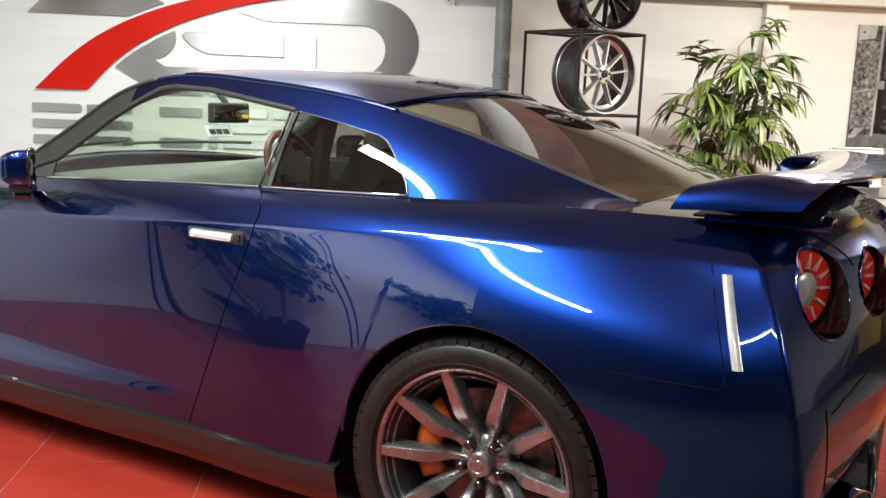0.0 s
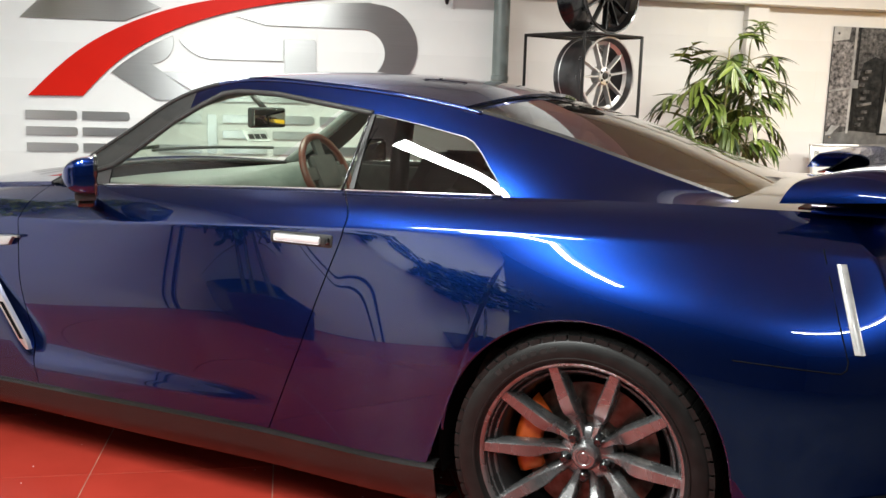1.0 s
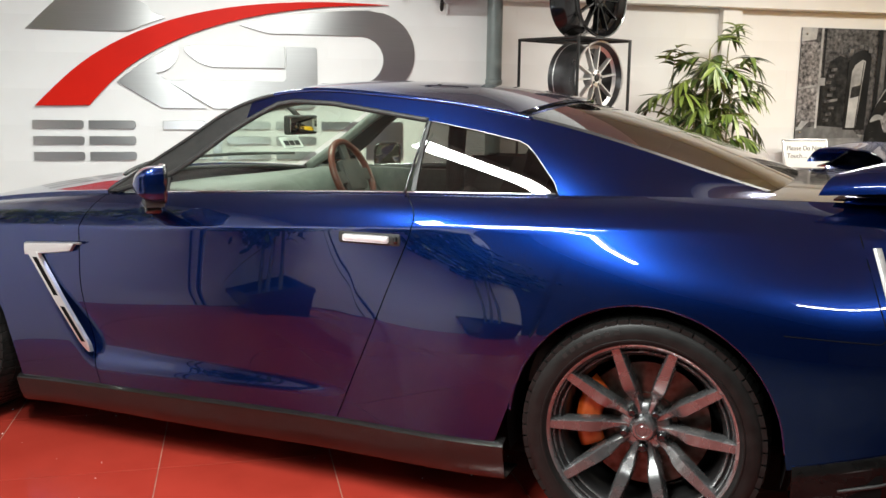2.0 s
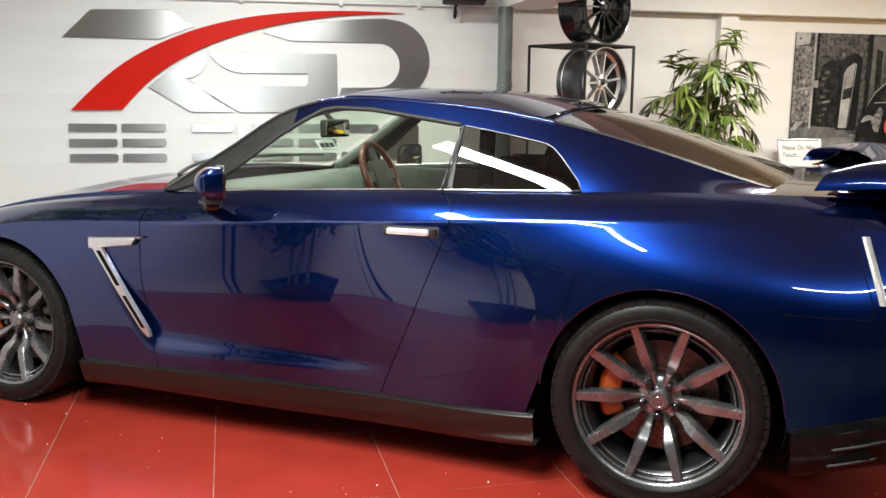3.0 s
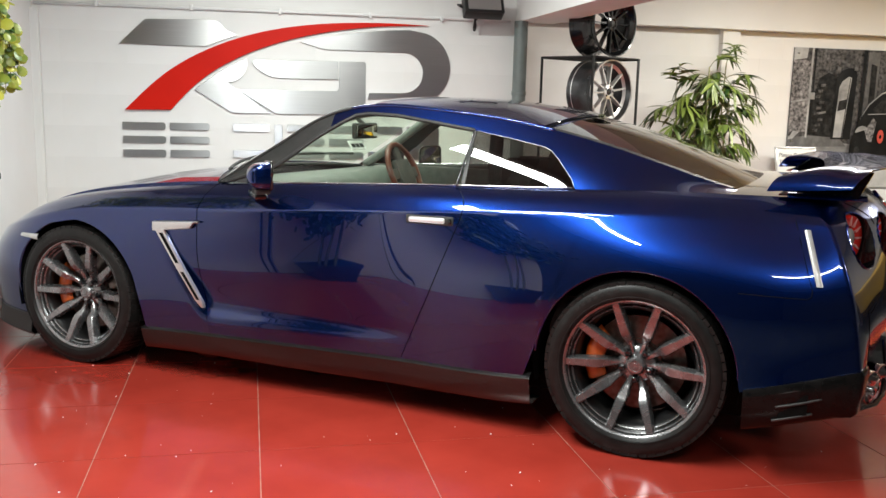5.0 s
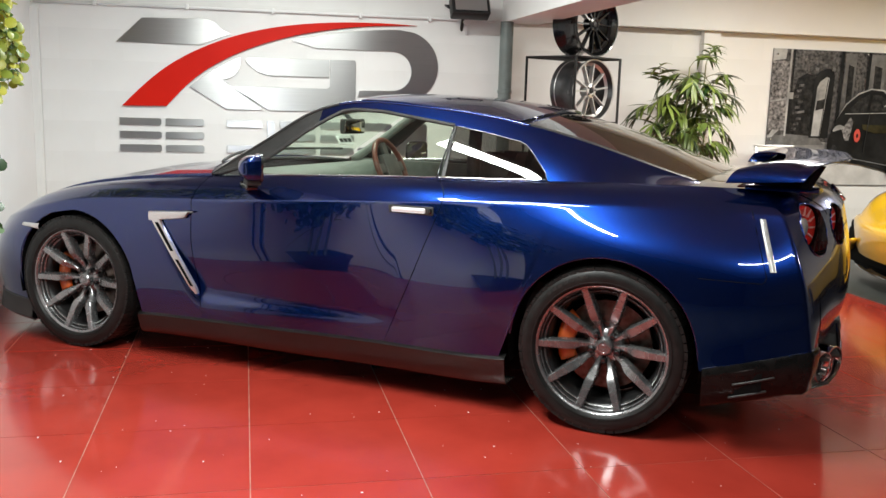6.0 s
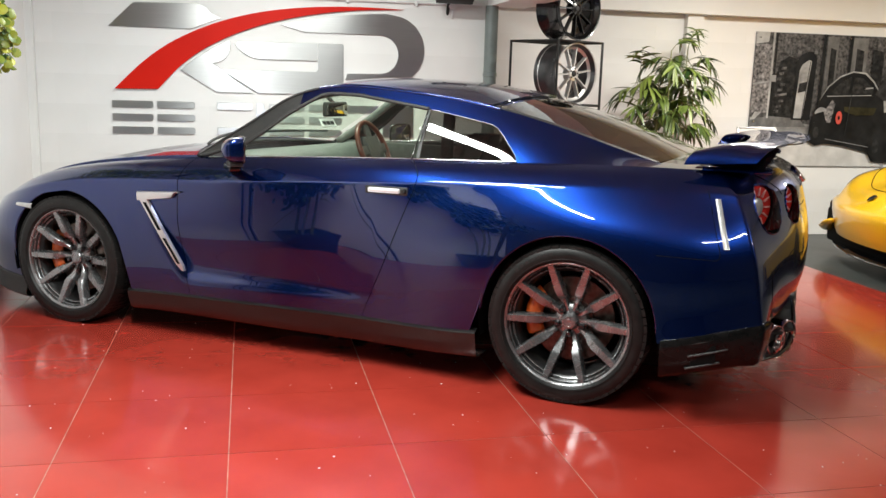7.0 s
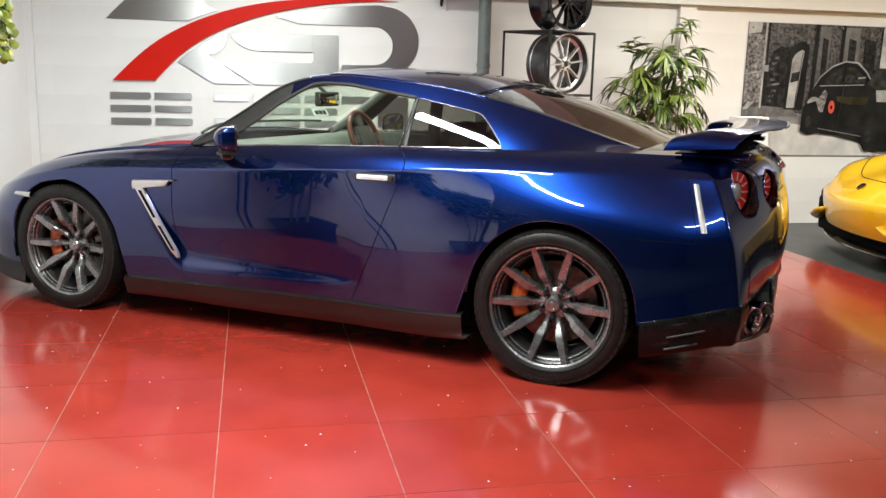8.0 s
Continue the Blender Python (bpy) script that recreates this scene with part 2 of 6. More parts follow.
def sweep(name, path, radius, mat, sides=8, closed=False, flat=None):
    """A tube along a path of points; radius one number or one a point."""
    pts = [Vector(p) for p in path]
    n = len(pts)
    verts, faces = [], []
    up = Vector((0, 0, 1))
    for i, p in enumerate(pts):
        a = pts[(i - 1) % n] if closed or i else pts[0]
        b = pts[(i + 1) % n] if closed or i < n - 1 else pts[-1]
        d = (b - a).normalized()
        side = d.cross(up)
        side = side.normalized() if side.length > 1e-3 else Vector((1, 0, 0))
        top = side.cross(d)
        r = radius[i] if isinstance(radius, (list, tuple)) else radius
        for k in range(sides):
            w = 2 * math.pi * k / sides
            verts.append(p + side * (r * math.cos(w)) + top * (r * (flat or 1) * math.sin(w)))
    rings = n if closed else n - 1
    for i in range(rings):
        for k in range(sides):
            j, k2 = (i + 1) % n, (k + 1) % sides
            faces.append((i * sides + k, i * sides + k2, j * sides + k2, j * sides + k))
    if not closed:
        faces += [tuple(range(sides))[::-1], tuple((n - 1) * sides + k for k in range(sides))]
    return mesh_of(name, verts, faces, mat)


def lathe(name, profile, mat, segments=64, axis="y", arc=None, smooth_angle=35):
    """Turn a profile of (radius, along) round an axis through the origin."""
    verts, faces = [], []
    n, steps = len(profile), segments
    for k in range(steps):
        w = 2 * math.pi * k / steps
        for r, a in profile:
            c, s = r * math.cos(w), r * math.sin(w)
            verts.append((c, a, s) if axis == "y" else (c, s, a))
    for k in range(steps):
        k2 = (k + 1) % steps
        for i in range(n - 1):
            faces.append((k * n + i, k2 * n + i, k2 * n + i + 1, k * n + i + 1))
    me = mesh_of(name, verts, faces, mat)
    me.set_sharp_from_angle(angle=radians(smooth_angle))
    return me


def grid_faces(n, m, flip=False):
    f = []
    for i in range(n - 1):
        for j in range(m - 1):
            q = (i * m + j, i * m + j + 1, (i + 1) * m + j + 1, (i + 1) * m + j)
            f.append(q[::-1] if flip else q)
    return f


def sheet(name, P, mat, thick=0.0, flip=False, normals=None):
    """A panel from a grid of points P[n, m, 3], with its own thickness inwards."""
    n, m, _ = P.shape
    du, dv = np.gradient(P, axis=0), np.gradient(P, axis=1)
    N = np.cross(du, dv)
    N /= np.maximum(np.linalg.norm(N, axis=2, keepdims=True), 1e-9)
    if flip:
        N = -N
    if normals is not None:
        N = normals
    verts = P.reshape(-1, 3)
    faces = grid_faces(n, m, flip)
    if thick:
        inner = (P - N * thick).reshape(-1, 3)
        off = n * m
        verts = np.vstack([verts, inner])
        faces = faces + [tuple(i + off for i in q)[::-1] for q in faces]
        rim = [(i, 0) for i in range(n)] + [(n - 1, j) for j in range(1, m)] + [(i, m - 1) for i in range(n - 2, -1, -1)] + [(0, j) for j in range(m - 2, 0, -1)]
        idx = [i * m + j for i, j in rim]
        for a, b in zip(idx, idx[1:] + idx[:1]):
            q = (a, a + off, b + off, b)
            faces.append(q if flip else q[::-1])
    me = mesh_of(name, verts, faces, mat)
    me.set_sharp_from_angle(angle=radians(50))
    return me


def cubic(x, y):
    """A natural cubic spline through (x, y[k, ...]); returns a function of an array."""
    x, y = np.asarray(x, float), np.asarray(y, float)
    n = len(x)
    h = np.diff(x)
    A = np.zeros((n, n))
    R = np.zeros((n,) + y.shape[1:])
    A[0, 0] = A[-1, -1] = 1
    for i in range(1, n - 1):
        A[i, i - 1:i + 2] = h[i - 1], 2 * (h[i - 1] + h[i]), h[i]
        R[i] = 6 * ((y[i + 1] - y[i]) / h[i] - (y[i] - y[i - 1]) / h[i - 1])
    M = np.linalg.solve(A, R.reshape(n, -1)).reshape(R.shape)

    def f(t):
        t = np.asarray(t, float)
        i = np.clip(np.searchsorted(x, t) - 1, 0, n - 2)
        shape = t.shape + (1,) * (y.ndim - 1)
        a, b, hh = (x[i + 1] - t).reshape(shape), (t - x[i]).reshape(shape), h[i].reshape(shape)
        return (M[i] * a ** 3 + M[i + 1] * b ** 3) / (6 * hh) + (y[i] / hh - M[i] * hh / 6) * a + (y[i + 1] / hh - M[i + 1] * hh / 6) * b
    return f


def at_room(u, v, z=0.0, turn=0.0):
    return ROOM @ pose(u, v, z, 0, 0, turn)


# ---- the room ----
def room_box(name, u0, u1, v0, v1, z0, z1, mat, label, category):
    return thing(name, label, category, at_room((u0 + u1) / 2, (v0 + v1) / 2, 0), kind="structure",
                 data=box(name, -(u1 - u0) / 2, (u1 - u0) / 2, -(v1 - v0) / 2, (v1 - v0) / 2, z0, z1, mat))


TILE_U, TILE_V, EDGE_U, EDGE_V = 0.613, 0.62, 2.53, -2.335
floor = room_box("floor", U_LEFT - 0.2, EDGE_U, EDGE_V, V_BACK + 0.1, -0.12, -0.0015, GROUT, "glossy red square floor tiles with pale joints", "floor")
floor_grey = room_box("floor_grey", EDGE_U + 0.004, U_RIGHT + 0.2, V_FRONT - 0.2, V_STEP + 0.1, -0.12, -0.003, FLOOR_DARK, "dark grey painted concrete floor beside the red tiles", "floor")
# Unseen strip of floor, added for what the door and flank reflect.
room_box("floor_grey_front", U_LEFT - 0.2, EDGE_U, V_FRONT - 0.2, EDGE_V - 0.004, -0.12, -0.003, FLOOR_GREY, "unseen grey floor before the red tiles, lighter for the door's reflections", "floor")
wall_back = room_box("wall_back", U_LEFT, 0.11, V_BACK + 0.012, V_BACK + 0.2, 0, CEIL, WALL_PLAIN, "white painted blockwork wall behind the emblem", "wall")
wall_right_back = room_box("wall_back_right", 0.11, U_RIGHT, V_STEP + 0.012, V_STEP + 0.2, 0, CEIL, WALL_PLAIN, "white painted blockwork wall behind the palm", "wall")
room_box("wall_return", 0.11, 0.16, V_BACK + 0.012, V_STEP + 0.012, 0, CEIL, WALL_PLAIN, "white painted wall return behind the pipe", "wall")
room_box("wall_left", U_LEFT - 0.2, U_LEFT, -2.2, V_BACK + 0.2, 0, CEIL, WALL_PLAIN, "white painted side wall", "wall")
# Walls out of view, added to darken reflections in flank and tail.
room_box("wall_left_dark", U_LEFT - 0.2, U_LEFT, V_FRONT, -2.2, 0, CEIL, WALL_DARK, "unseen side wall past the white one, darkened for the car's reflections", "wall")
room_box("wall_right", U_RIGHT, U_RIGHT + 0.2, V_FRONT, V_STEP + 0.2, 0, CEIL, WALL_GREY, "unseen side wall, greyed for the tail's reflections", "wall")
room_box("wall_front", U_LEFT - 0.2, 1.3, V_FRONT - 0.2, V_FRONT, 0, CEIL, WALL_DARK, "unseen closing wall, darkened for the car's reflections", "wall")
room_box("wall_front_dark", 1.3, U_RIGHT + 0.2, V_FRONT - 0.2, V_FRONT, 0, CEIL, WALL_DARK, "unseen closing wall, darkened for the car's reflections", "wall")
room_box("ceiling", U_LEFT - 0.2, U_RIGHT + 0.2, V_FRONT - 0.2, V_STEP + 0.2, CEIL, CEIL + 0.15, CEILING_DIM, "ceiling with its dimness put into the grey", "ceiling")
room_box("beam", 0.10, 0.42, V_FRONT, V_BACK + 0.012, 1.985, CEIL, WALL_PLAIN, "white boxed-in ceiling beam", "beam")
room_box("beam_back", 0.165, U_RIGHT, V_STEP - 0.14, V_STEP + 0.012, 2.03, CEIL, WALL_PLAIN, "white boxed-in beam along the back wall", "beam")
room_box("pier", 2.04, 2.20, V_STEP - 0.07, V_STEP + 0.012, 0, 2.03, WALL_PLAIN, "narrow white wall pier", "pier")
room_box("corner_trim", U_LEFT, U_LEFT + 0.055, V_BACK - 0.05, V_BACK + 0.012, 0, 1.93, WALL_PLAIN, "white corner boxing on the wall", "trim")


def side_door():
    root = thing("door_1", "white flush door in a dark grey frame in the side wall", "door", at_room(U_LEFT, -0.80, 0), kind="structure")
    part("leaf", box("leaf", 0.002, 0.04, -0.40, 0.40, 0.006, 2.03, WHITE_METAL, 0.003), root)
    for y0, y1, z0, z1 in ((-0.420, -0.406, 0, 2.05), (0.406, 0.420, 0, 2.05), (-0.406, 0.406, 2.036, 2.05), (-0.468, -0.458, 0, 2.05), (0.458, 0.468, 0, 2.05)):
        part("frame_post", box("frame_post", 0.0, 0.012, y0, y1, z0, z1, BLACK_STEEL, 0.003), root)
    part("door_handle", sweep("door_handle", [(0.04, -0.33, 1.02), (0.085, -0.33, 1.02), (0.085, -0.21, 1.02)], 0.009, SATIN), root)


side_door()


def conduit():
    root = thing("conduit", "thin white painted conduit with saddles along the wall", "conduit", at_room(0, V_BACK - 0.02, 1.985), kind="structure")
    part("tube", sweep("tube", [(U_LEFT + 0.02, 0.006, -0.012), (-2.2, 0, -0.004), (-1.1, 0, 0), (-0.22, 0, 0.004), (0.05, 0, 0.006)], 0.0105, WHITE_METAL), root)
    for u in (-3.0, -2.35, -1.72, -1.05, -0.5):
        part("saddle", box("saddle", u - 0.012, u + 0.012, -0.016, 0.02, -0.022, 0.02, WHITE_METAL, 0.004), root)
    part("junction_box", lathe("junction_box", [(0.0, -0.022), (0.034, -0.022), (0.037, -0.016), (0.037, 0.02)], WHITE_METAL, 24), root).location = (-0.2, 0, 0.0)
    part("drop", sweep("drop", [(-0.2, 0, -0.03), (-0.2, 0, -0.11)], 0.007, WHITE_METAL), root)


conduit()


def drain_pipe():
    root = thing("drain_pipe", "grey-green round drainpipe in the wall corner", "pipe", at_room(0.115, V_BACK - 0.09, 0), kind="structure")
    part("tube", lathe("tube", [(0.053, 0), (0.053, 1.985)], PIPE_GREY, 32, "z"), root)
    for z in (0.5, 1.42):
        part("bracket", lathe("bracket", [(0.053, z), (0.058, z + 0.004), (0.058, z + 0.03), (0.053, z + 0.034)], PIPE_GREY, 32, "z"), root)


drain_pipe()


def floodlight():
    root = thing("floodlight", "black rectangular floodlight on a wall bracket", "floodlight", at_room(-0.235, V_BACK - 0.25, 2.075, 0))
    root.matrix_world = at_room(-0.235, V_BACK - 0.25, 2.065) @ pose(0, 0, 0, -28, 0, 0)
    part("housing", box("housing", -0.15, 0.15, -0.03, 0.06, -0.075, 0.085, BLACK_STEEL, 0.012), root)
    part("bezel", from_bm("bezel", box_bm(-0.15, 0.15, -0.045, -0.031, -0.075, 0.085, 0.005), BLACK_STEEL, angle=40), root)
    part("lamp_glass", box("lamp_glass", -0.125, 0.125, -0.049, -0.046, -0.055, 0.062, SATIN), root, "dull silver reflector behind glass")
    part("bracket", sweep("bracket", [(-0.158, 0.02, 0), (-0.158, 0.14, 0.1), (0.158, 0.14, 0.1), (0.158, 0.02, 0)], 0.008, BLACK_STEEL), root)
    part("stem", sweep("stem", [(0, 0.13, 0.1), (0, 0.31, -0.02)], 0.014, BLACK_STEEL), root)


floodlight()


def ceiling_tube(u, v, turn, width):
    root = thing("ceiling_light", "white fluorescent batten light set out of view", "ceiling light", at_room(u, v, CEIL, turn), group="ceiling battens")
    part("batten", box("batten", -width / 2, width / 2, -TUBE_LEN / 2, TUBE_LEN / 2, -0.05, 0, WHITE_METAL, 0.008), root)
    part("tube", sweep("tube", [(0, -TUBE_LEN / 2 + 0.02, -0.078), (0, TUBE_LEN / 2 - 0.02, -0.078)], 0.014, TUBE_GLOW, 10), root, "glowing white tube")
    for s in (-1, 1):
        part("end_cap", box("end_cap", -0.02, 0.02, s * (TUBE_LEN / 2 - 0.012) - 0.012, s * (TUBE_LEN / 2 - 0.012) + 0.012, -0.098, -0.05, WHITE_METAL, 0.004), root)


for u, v, turn, power, width in TUBES:
    ceiling_tube(u, v, turn, max(0.09, width + 0.02))


# ---- the emblem on the wall ----
def arc(cx, cz, r, a0, a1, n=14):
    return [(cx + r * math.cos(radians(a0 + (a1 - a0) * i / n)), cz + r * math.sin(radians(a0 + (a1 - a0) * i / n))) for i in range(n + 1)]


def emblem():
    root = thing("wall_emblem", "large brushed steel and red emblem panels fixed to the white wall", "wall sign", at_room(0, V_BACK, 0))
    top = cubic([-2.83, -2.6, -2.25, -1.8, -1.3, -0.95, -0.6], [1.245, 1.468, 1.69, 1.845, 1.918, 1.933, 1.927])
    low = cubic([-2.51, -2.35, -2.1, -1.75, -1.3, -0.95, -0.6], [1.25, 1.42, 1.60, 1.752, 1.862, 1.907, 1.925])
    ut, ul = np.linspace(-2.83, -0.6, 40), np.linspace(-0.604, -2.51, 36)
    swoosh = list(zip(ut, top(ut))) + list(zip(ul, low(ul)))

    def plate(name, outline, mat, depth, off, label=""):
        ob = part(name, prism(name, outline, depth, mat, 0.0015), root, label)
        ob.location = (0, -off, 0)
        return ob
    plate("swoosh", swoosh, SIGN_RED, 0.010, 0.013, "red curved swoosh")
    g = 0.022
    us = np.linspace(-2.03, -2.27, 12)
    plate("steel_panel", [(-2.86, 1.712), (-2.675, 1.893), (-2.22, 1.905)] + arc(-2.22, 1.78, 0.125, 88, 28, 8) + [(u, top(np.array([u]))[0] + g) for u in us if top(np.array([u]))[0] + g > 1.712] + [(-2.26, 1.712)], BRUSHED, 0.006, 0.008)
    us = np.linspace(-2.34, -1.965, 12)
    plate("steel_panel", [(u, low(np.array([u]))[0] - 0.03) for u in us] + arc(-2.10, 1.60, 0.14, 0, -90, 8) + [(-1.79, 1.238), (-2.07, 1.236)], BRUSHED, 0.006, 0.008)
    plate("steel_panel", [(-1.90, 1.632), (-1.29, 1.637), (-1.29, 1.501)] + arc(-1.72, 1.75, 0.249, 270, 214, 8), BRUSHED, 0.006, 0.008)
    plate("steel_panel", [(-2.04, 1.413), (-1.75, 1.236), (-1.15, 1.238)] + arc(-1.15, 1.305, 0.07, -80, 0, 6) + [(-1.08, 1.628), (-1.09, 1.64), (-1.28, 1.638), (-1.28, 1.435), (-1.30, 1.416)], BRUSHED, 0.006, 0.008)
    us = np.linspace(-1.58, -0.74, 14)
    plate("steel_panel", [(u, low(np.array([u]))[0] - 0.03) for u in us] + arc(-0.695, 1.608, 0.272, 88, -50, 22) + [(-1.065, 1.36), (-1.05, 1.410), (-0.82, 1.414)] + arc(-0.79, 1.568, 0.153, -85, 88, 14) + [(-1.39, 1.721)], BRUSHED, 0.006, 0.008)
    # the row of letters below, as plain bars
    rows = {1: ((0.905, 1.157),), 2: ((0.905, 0.962), (1.10, 1.157)), 3: ((0.905, 0.958), (1.005, 1.057), (1.104, 1.157))}
    for u0, u1, count in ((-2.852, -2.55, 3), (-2.52, -2.238, 3), (-2.07, -1.80, 2), (-1.765, -1.705, 1), (-1.67, -1.39, 3), (-1.355, -1.09, 3), (-1.055, -0.79, 2), (-0.755, -0.50, 1)):
        for z0, z1 in rows[count]:
            c = 0.012
            plate("letter_bar", [(u0, z0), (u1 - c, z0), (u1, z0 + c), (u1, z1 - c), (u1 - c, z1), (u0, z1)], BRUSHED, 0.006, 0.008)


emblem()


# ---- the blue coupe ----
# Rails run from the middle of the nose round the left side to the middle of the tail: (x, half width, z).
WHEEL_R, ARCH_R, FRONT_ARCH_R = 0.354, 0.393, 0.386
FRONT_X, REAR_X = -2.80, 0.0
RAIL_BOTTOM = [(-3.68, 0, 0.22), (-3.63, 0.46, 0.22), (-3.44, 0.75, 0.22), (-3.16, 0.85, 0.21), (-2.78, 0.875, 0.205), (-2.4, 0.86, 0.225), (-2.05, 0.862, 0.235), (-1.5, 0.866, 0.243), (-1, 0.87, 0.248), (-0.5, 0.905, 0.257), (0, 0.945, 0.3), (0.38, 0.978, 0.338), (0.61, 0.97, 0.402), (0.795, 0.932, 0.452), (0.812, 0.868, 0.45), (0.824, 0.765, 0.446), (0.888, 0.46, 0.468), (0.915, 0, 0.472)]
RAIL_LOW = [(-3.72, 0, 0.36), (-3.67, 0.47, 0.36), (-3.46, 0.76, 0.37), (-3.18, 0.87, 0.38), (-2.78, 0.893, 0.4), (-2.4, 0.875, 0.4), (-2.05, 0.87, 0.4), (-1.5, 0.871, 0.4), (-1, 0.876, 0.405), (-0.5, 0.913, 0.42), (0, 0.947, 0.5), (0.38, 0.966, 0.5), (0.6, 0.96, 0.5), (0.782, 0.924, 0.53), (0.803, 0.866, 0.54), (0.826, 0.77, 0.555), (0.907, 0.46, 0.575), (0.94, 0, 0.575)]
RAIL_MID = [(-3.72, 0, 0.5), (-3.66, 0.46, 0.5), (-3.46, 0.755, 0.52), (-3.2, 0.875, 0.56), (-2.78, 0.9, 0.6), (-2.4, 0.886, 0.62), (-2.05, 0.873, 0.62), (-1.5, 0.876, 0.62), (-1, 0.882, 0.63), (-0.5, 0.912, 0.67), (0, 0.94, 0.72), (0.38, 0.945, 0.73), (0.58, 0.942, 0.73), (0.742, 0.919, 0.73), (0.765, 0.862, 0.73), (0.8, 0.77, 0.73), (0.9, 0.46, 0.74), (0.94, 0, 0.74)]
RAIL_CREASE = [(-3.66, 0, 0.62), (-3.6, 0.45, 0.62), (-3.42, 0.71, 0.64), (-3.18, 0.83, 0.7), (-2.78, 0.88, 0.79), (-2.4, 0.87, 0.82), (-2.05, 0.868, 0.835), (-1.5, 0.876, 0.868), (-1, 0.884, 0.899), (-0.5, 0.868, 0.929), (0, 0.856, 0.95), (0.34, 0.83, 0.957), (0.5, 0.825, 0.957), (0.652, 0.842, 0.957), (0.677, 0.808, 0.958), (0.71, 0.755, 0.96), (0.845, 0.46, 0.965), (0.89, 0, 0.965)]
RAIL_UPPER = [(-3.58, 0, 0.67), (-3.53, 0.42, 0.67), (-3.36, 0.65, 0.69), (-3.15, 0.75, 0.765), (-2.78, 0.8, 0.845), (-2.4, 0.8, 0.887), (-2.05, 0.81, 0.905), (-1.5, 0.832, 0.937), (-1, 0.835, 0.963), (-0.5, 0.812, 0.986), (0, 0.802, 1.002), (0.34, 0.778, 1.007), (0.48, 0.772, 1.006), (0.6, 0.775, 1.005), (0.632, 0.738, 1.005), (0.668, 0.69, 1.007), (0.8, 0.45, 1.012), (0.84, 0, 1.012)]
RAIL_TOP = [(-3.5, 0, 0.7), (-3.45, 0.4, 0.7), (-3.3, 0.57, 0.73), (-3.1, 0.63, 0.795), (-2.78, 0.66, 0.868), (-2.4, 0.69, 0.917), (-2.05, 0.742, 0.947), (-1.5, 0.783, 0.98), (-1, 0.772, 1.003), (-0.5, 0.758, 1.018), (0, 0.735, 1.034), (0.34, 0.73, 1.04), (0.47, 0.725, 1.041), (0.558, 0.713, 1.043), (0.588, 0.677, 1.045), (0.618, 0.635, 1.046), (0.73, 0.44, 1.048), (0.765, 0, 1.048)]
RAILS = np.array([RAIL_BOTTOM, RAIL_LOW, RAIL_MID, RAIL_CREASE, RAIL_UPPER, RAIL_TOP])


def mirror_ends(rails):
    flip = np.array([1, -1, 1])
    return np.concatenate([rails[:, 2:0:-1] * flip, rails, rails[:, -2:-4:-1] * flip], axis=1)


KNOT = np.concatenate([[0], np.cumsum(np.linalg.norm(np.diff(RAILS[2], axis=0), axis=1))])
LAST = KNOT[-1]
CORNER = 13
_rails = mirror_ends(RAILS).transpose(1, 0, 2)
_side = cubic(np.concatenate([-KNOT[2:0:-1], KNOT[:CORNER + 1]]), _rails[:CORNER + 3])
_tail = cubic(np.concatenate([KNOT[CORNER:], 2 * LAST - KNOT[-2:-4:-1]]), _rails[CORNER + 2:])


def RAIL_AT(t):
    """All six rails at station t; flank and tail meet in a sharp upright edge at the rear corner."""
    return np.where((t < KNOT[CORNER])[:, None, None], _side(np.minimum(t, KNOT[CORNER])), _tail(np.maximum(t, KNOT[CORNER])))


CREASE_S = 0.66


def smooth_step(x):
    x = np.clip(x, 0, 1)
    return x * x * (3 - 2 * x)


def across(points, s):
    """Points[6, 3] of one station, met by a curve with a crease at the fourth; s is an array in 0 to 1."""
    low, up = points[:4], points[3:]
    kl = np.concatenate([[0], np.cumsum(np.linalg.norm(np.diff(low, axis=0), axis=1))])
    ku = np.concatenate([[0], np.cumsum(np.linalg.norm(np.diff(up, axis=0), axis=1))])
    a = cubic(kl / kl[-1], low)(np.clip(s / CREASE_S, 0, 1))
    b = cubic(ku / ku[-1], up)(np.clip((s - CREASE_S) / (1 - CREASE_S), 0, 1))
    return np.where((s < CREASE_S)[:, None], a, b)


def door_scoop(P):
    """The ledge that runs back from the fender vent along the foot of the door."""
    x, z = P[..., 0], P[..., 2]
    along = np.clip((x + 2.06) / 1.12, 0, 1)
    bar = -2.05 - 0.66 * (np.clip(z, 0.30, 0.80) - 0.37)
    depth = 0.030 * (1 - along) ** 0.8 * smooth_step((x - bar + 0.045) / 0.09) * (x < -0.9)
    foot, rise = 0.300 + 0.035 * along, 0.085 - 0.06 * along
    inset = depth * smooth_step((z - foot) / rise) * (1 - 0.85 * smooth_step((z - foot - rise) / 0.27))
    P = P.copy()
    P[..., 1] -= inset
    return P


def shoulder_round(P):
    """The rounding of the shoulder over the rear wheel."""
    x, z = P[..., 0], P[..., 2]
    line = np.interp(x, [k[0] for k in RAIL_CREASE[8:14]], [k[2] for k in RAIL_CREASE[8:14]])
    window = smooth_step((x + 0.75) / 0.3) * (1 - smooth_step((x - 0.25) / 0.35))
    P = P.copy()
    P[..., 1] += BULGE * window * np.exp(-((z - line + 0.10 + 0.045 * smooth_step((x + 0.25) / 0.4)) / 0.12) ** 2)
    return P


BULGE = 0.007
NT, NS = 900, 121
TT, SS = np.linspace(0, LAST, NT), np.linspace(0, 1, NS)
TABLE = shoulder_round(door_scoop(np.array([across(p, SS) for p in RAIL_AT(TT)])))


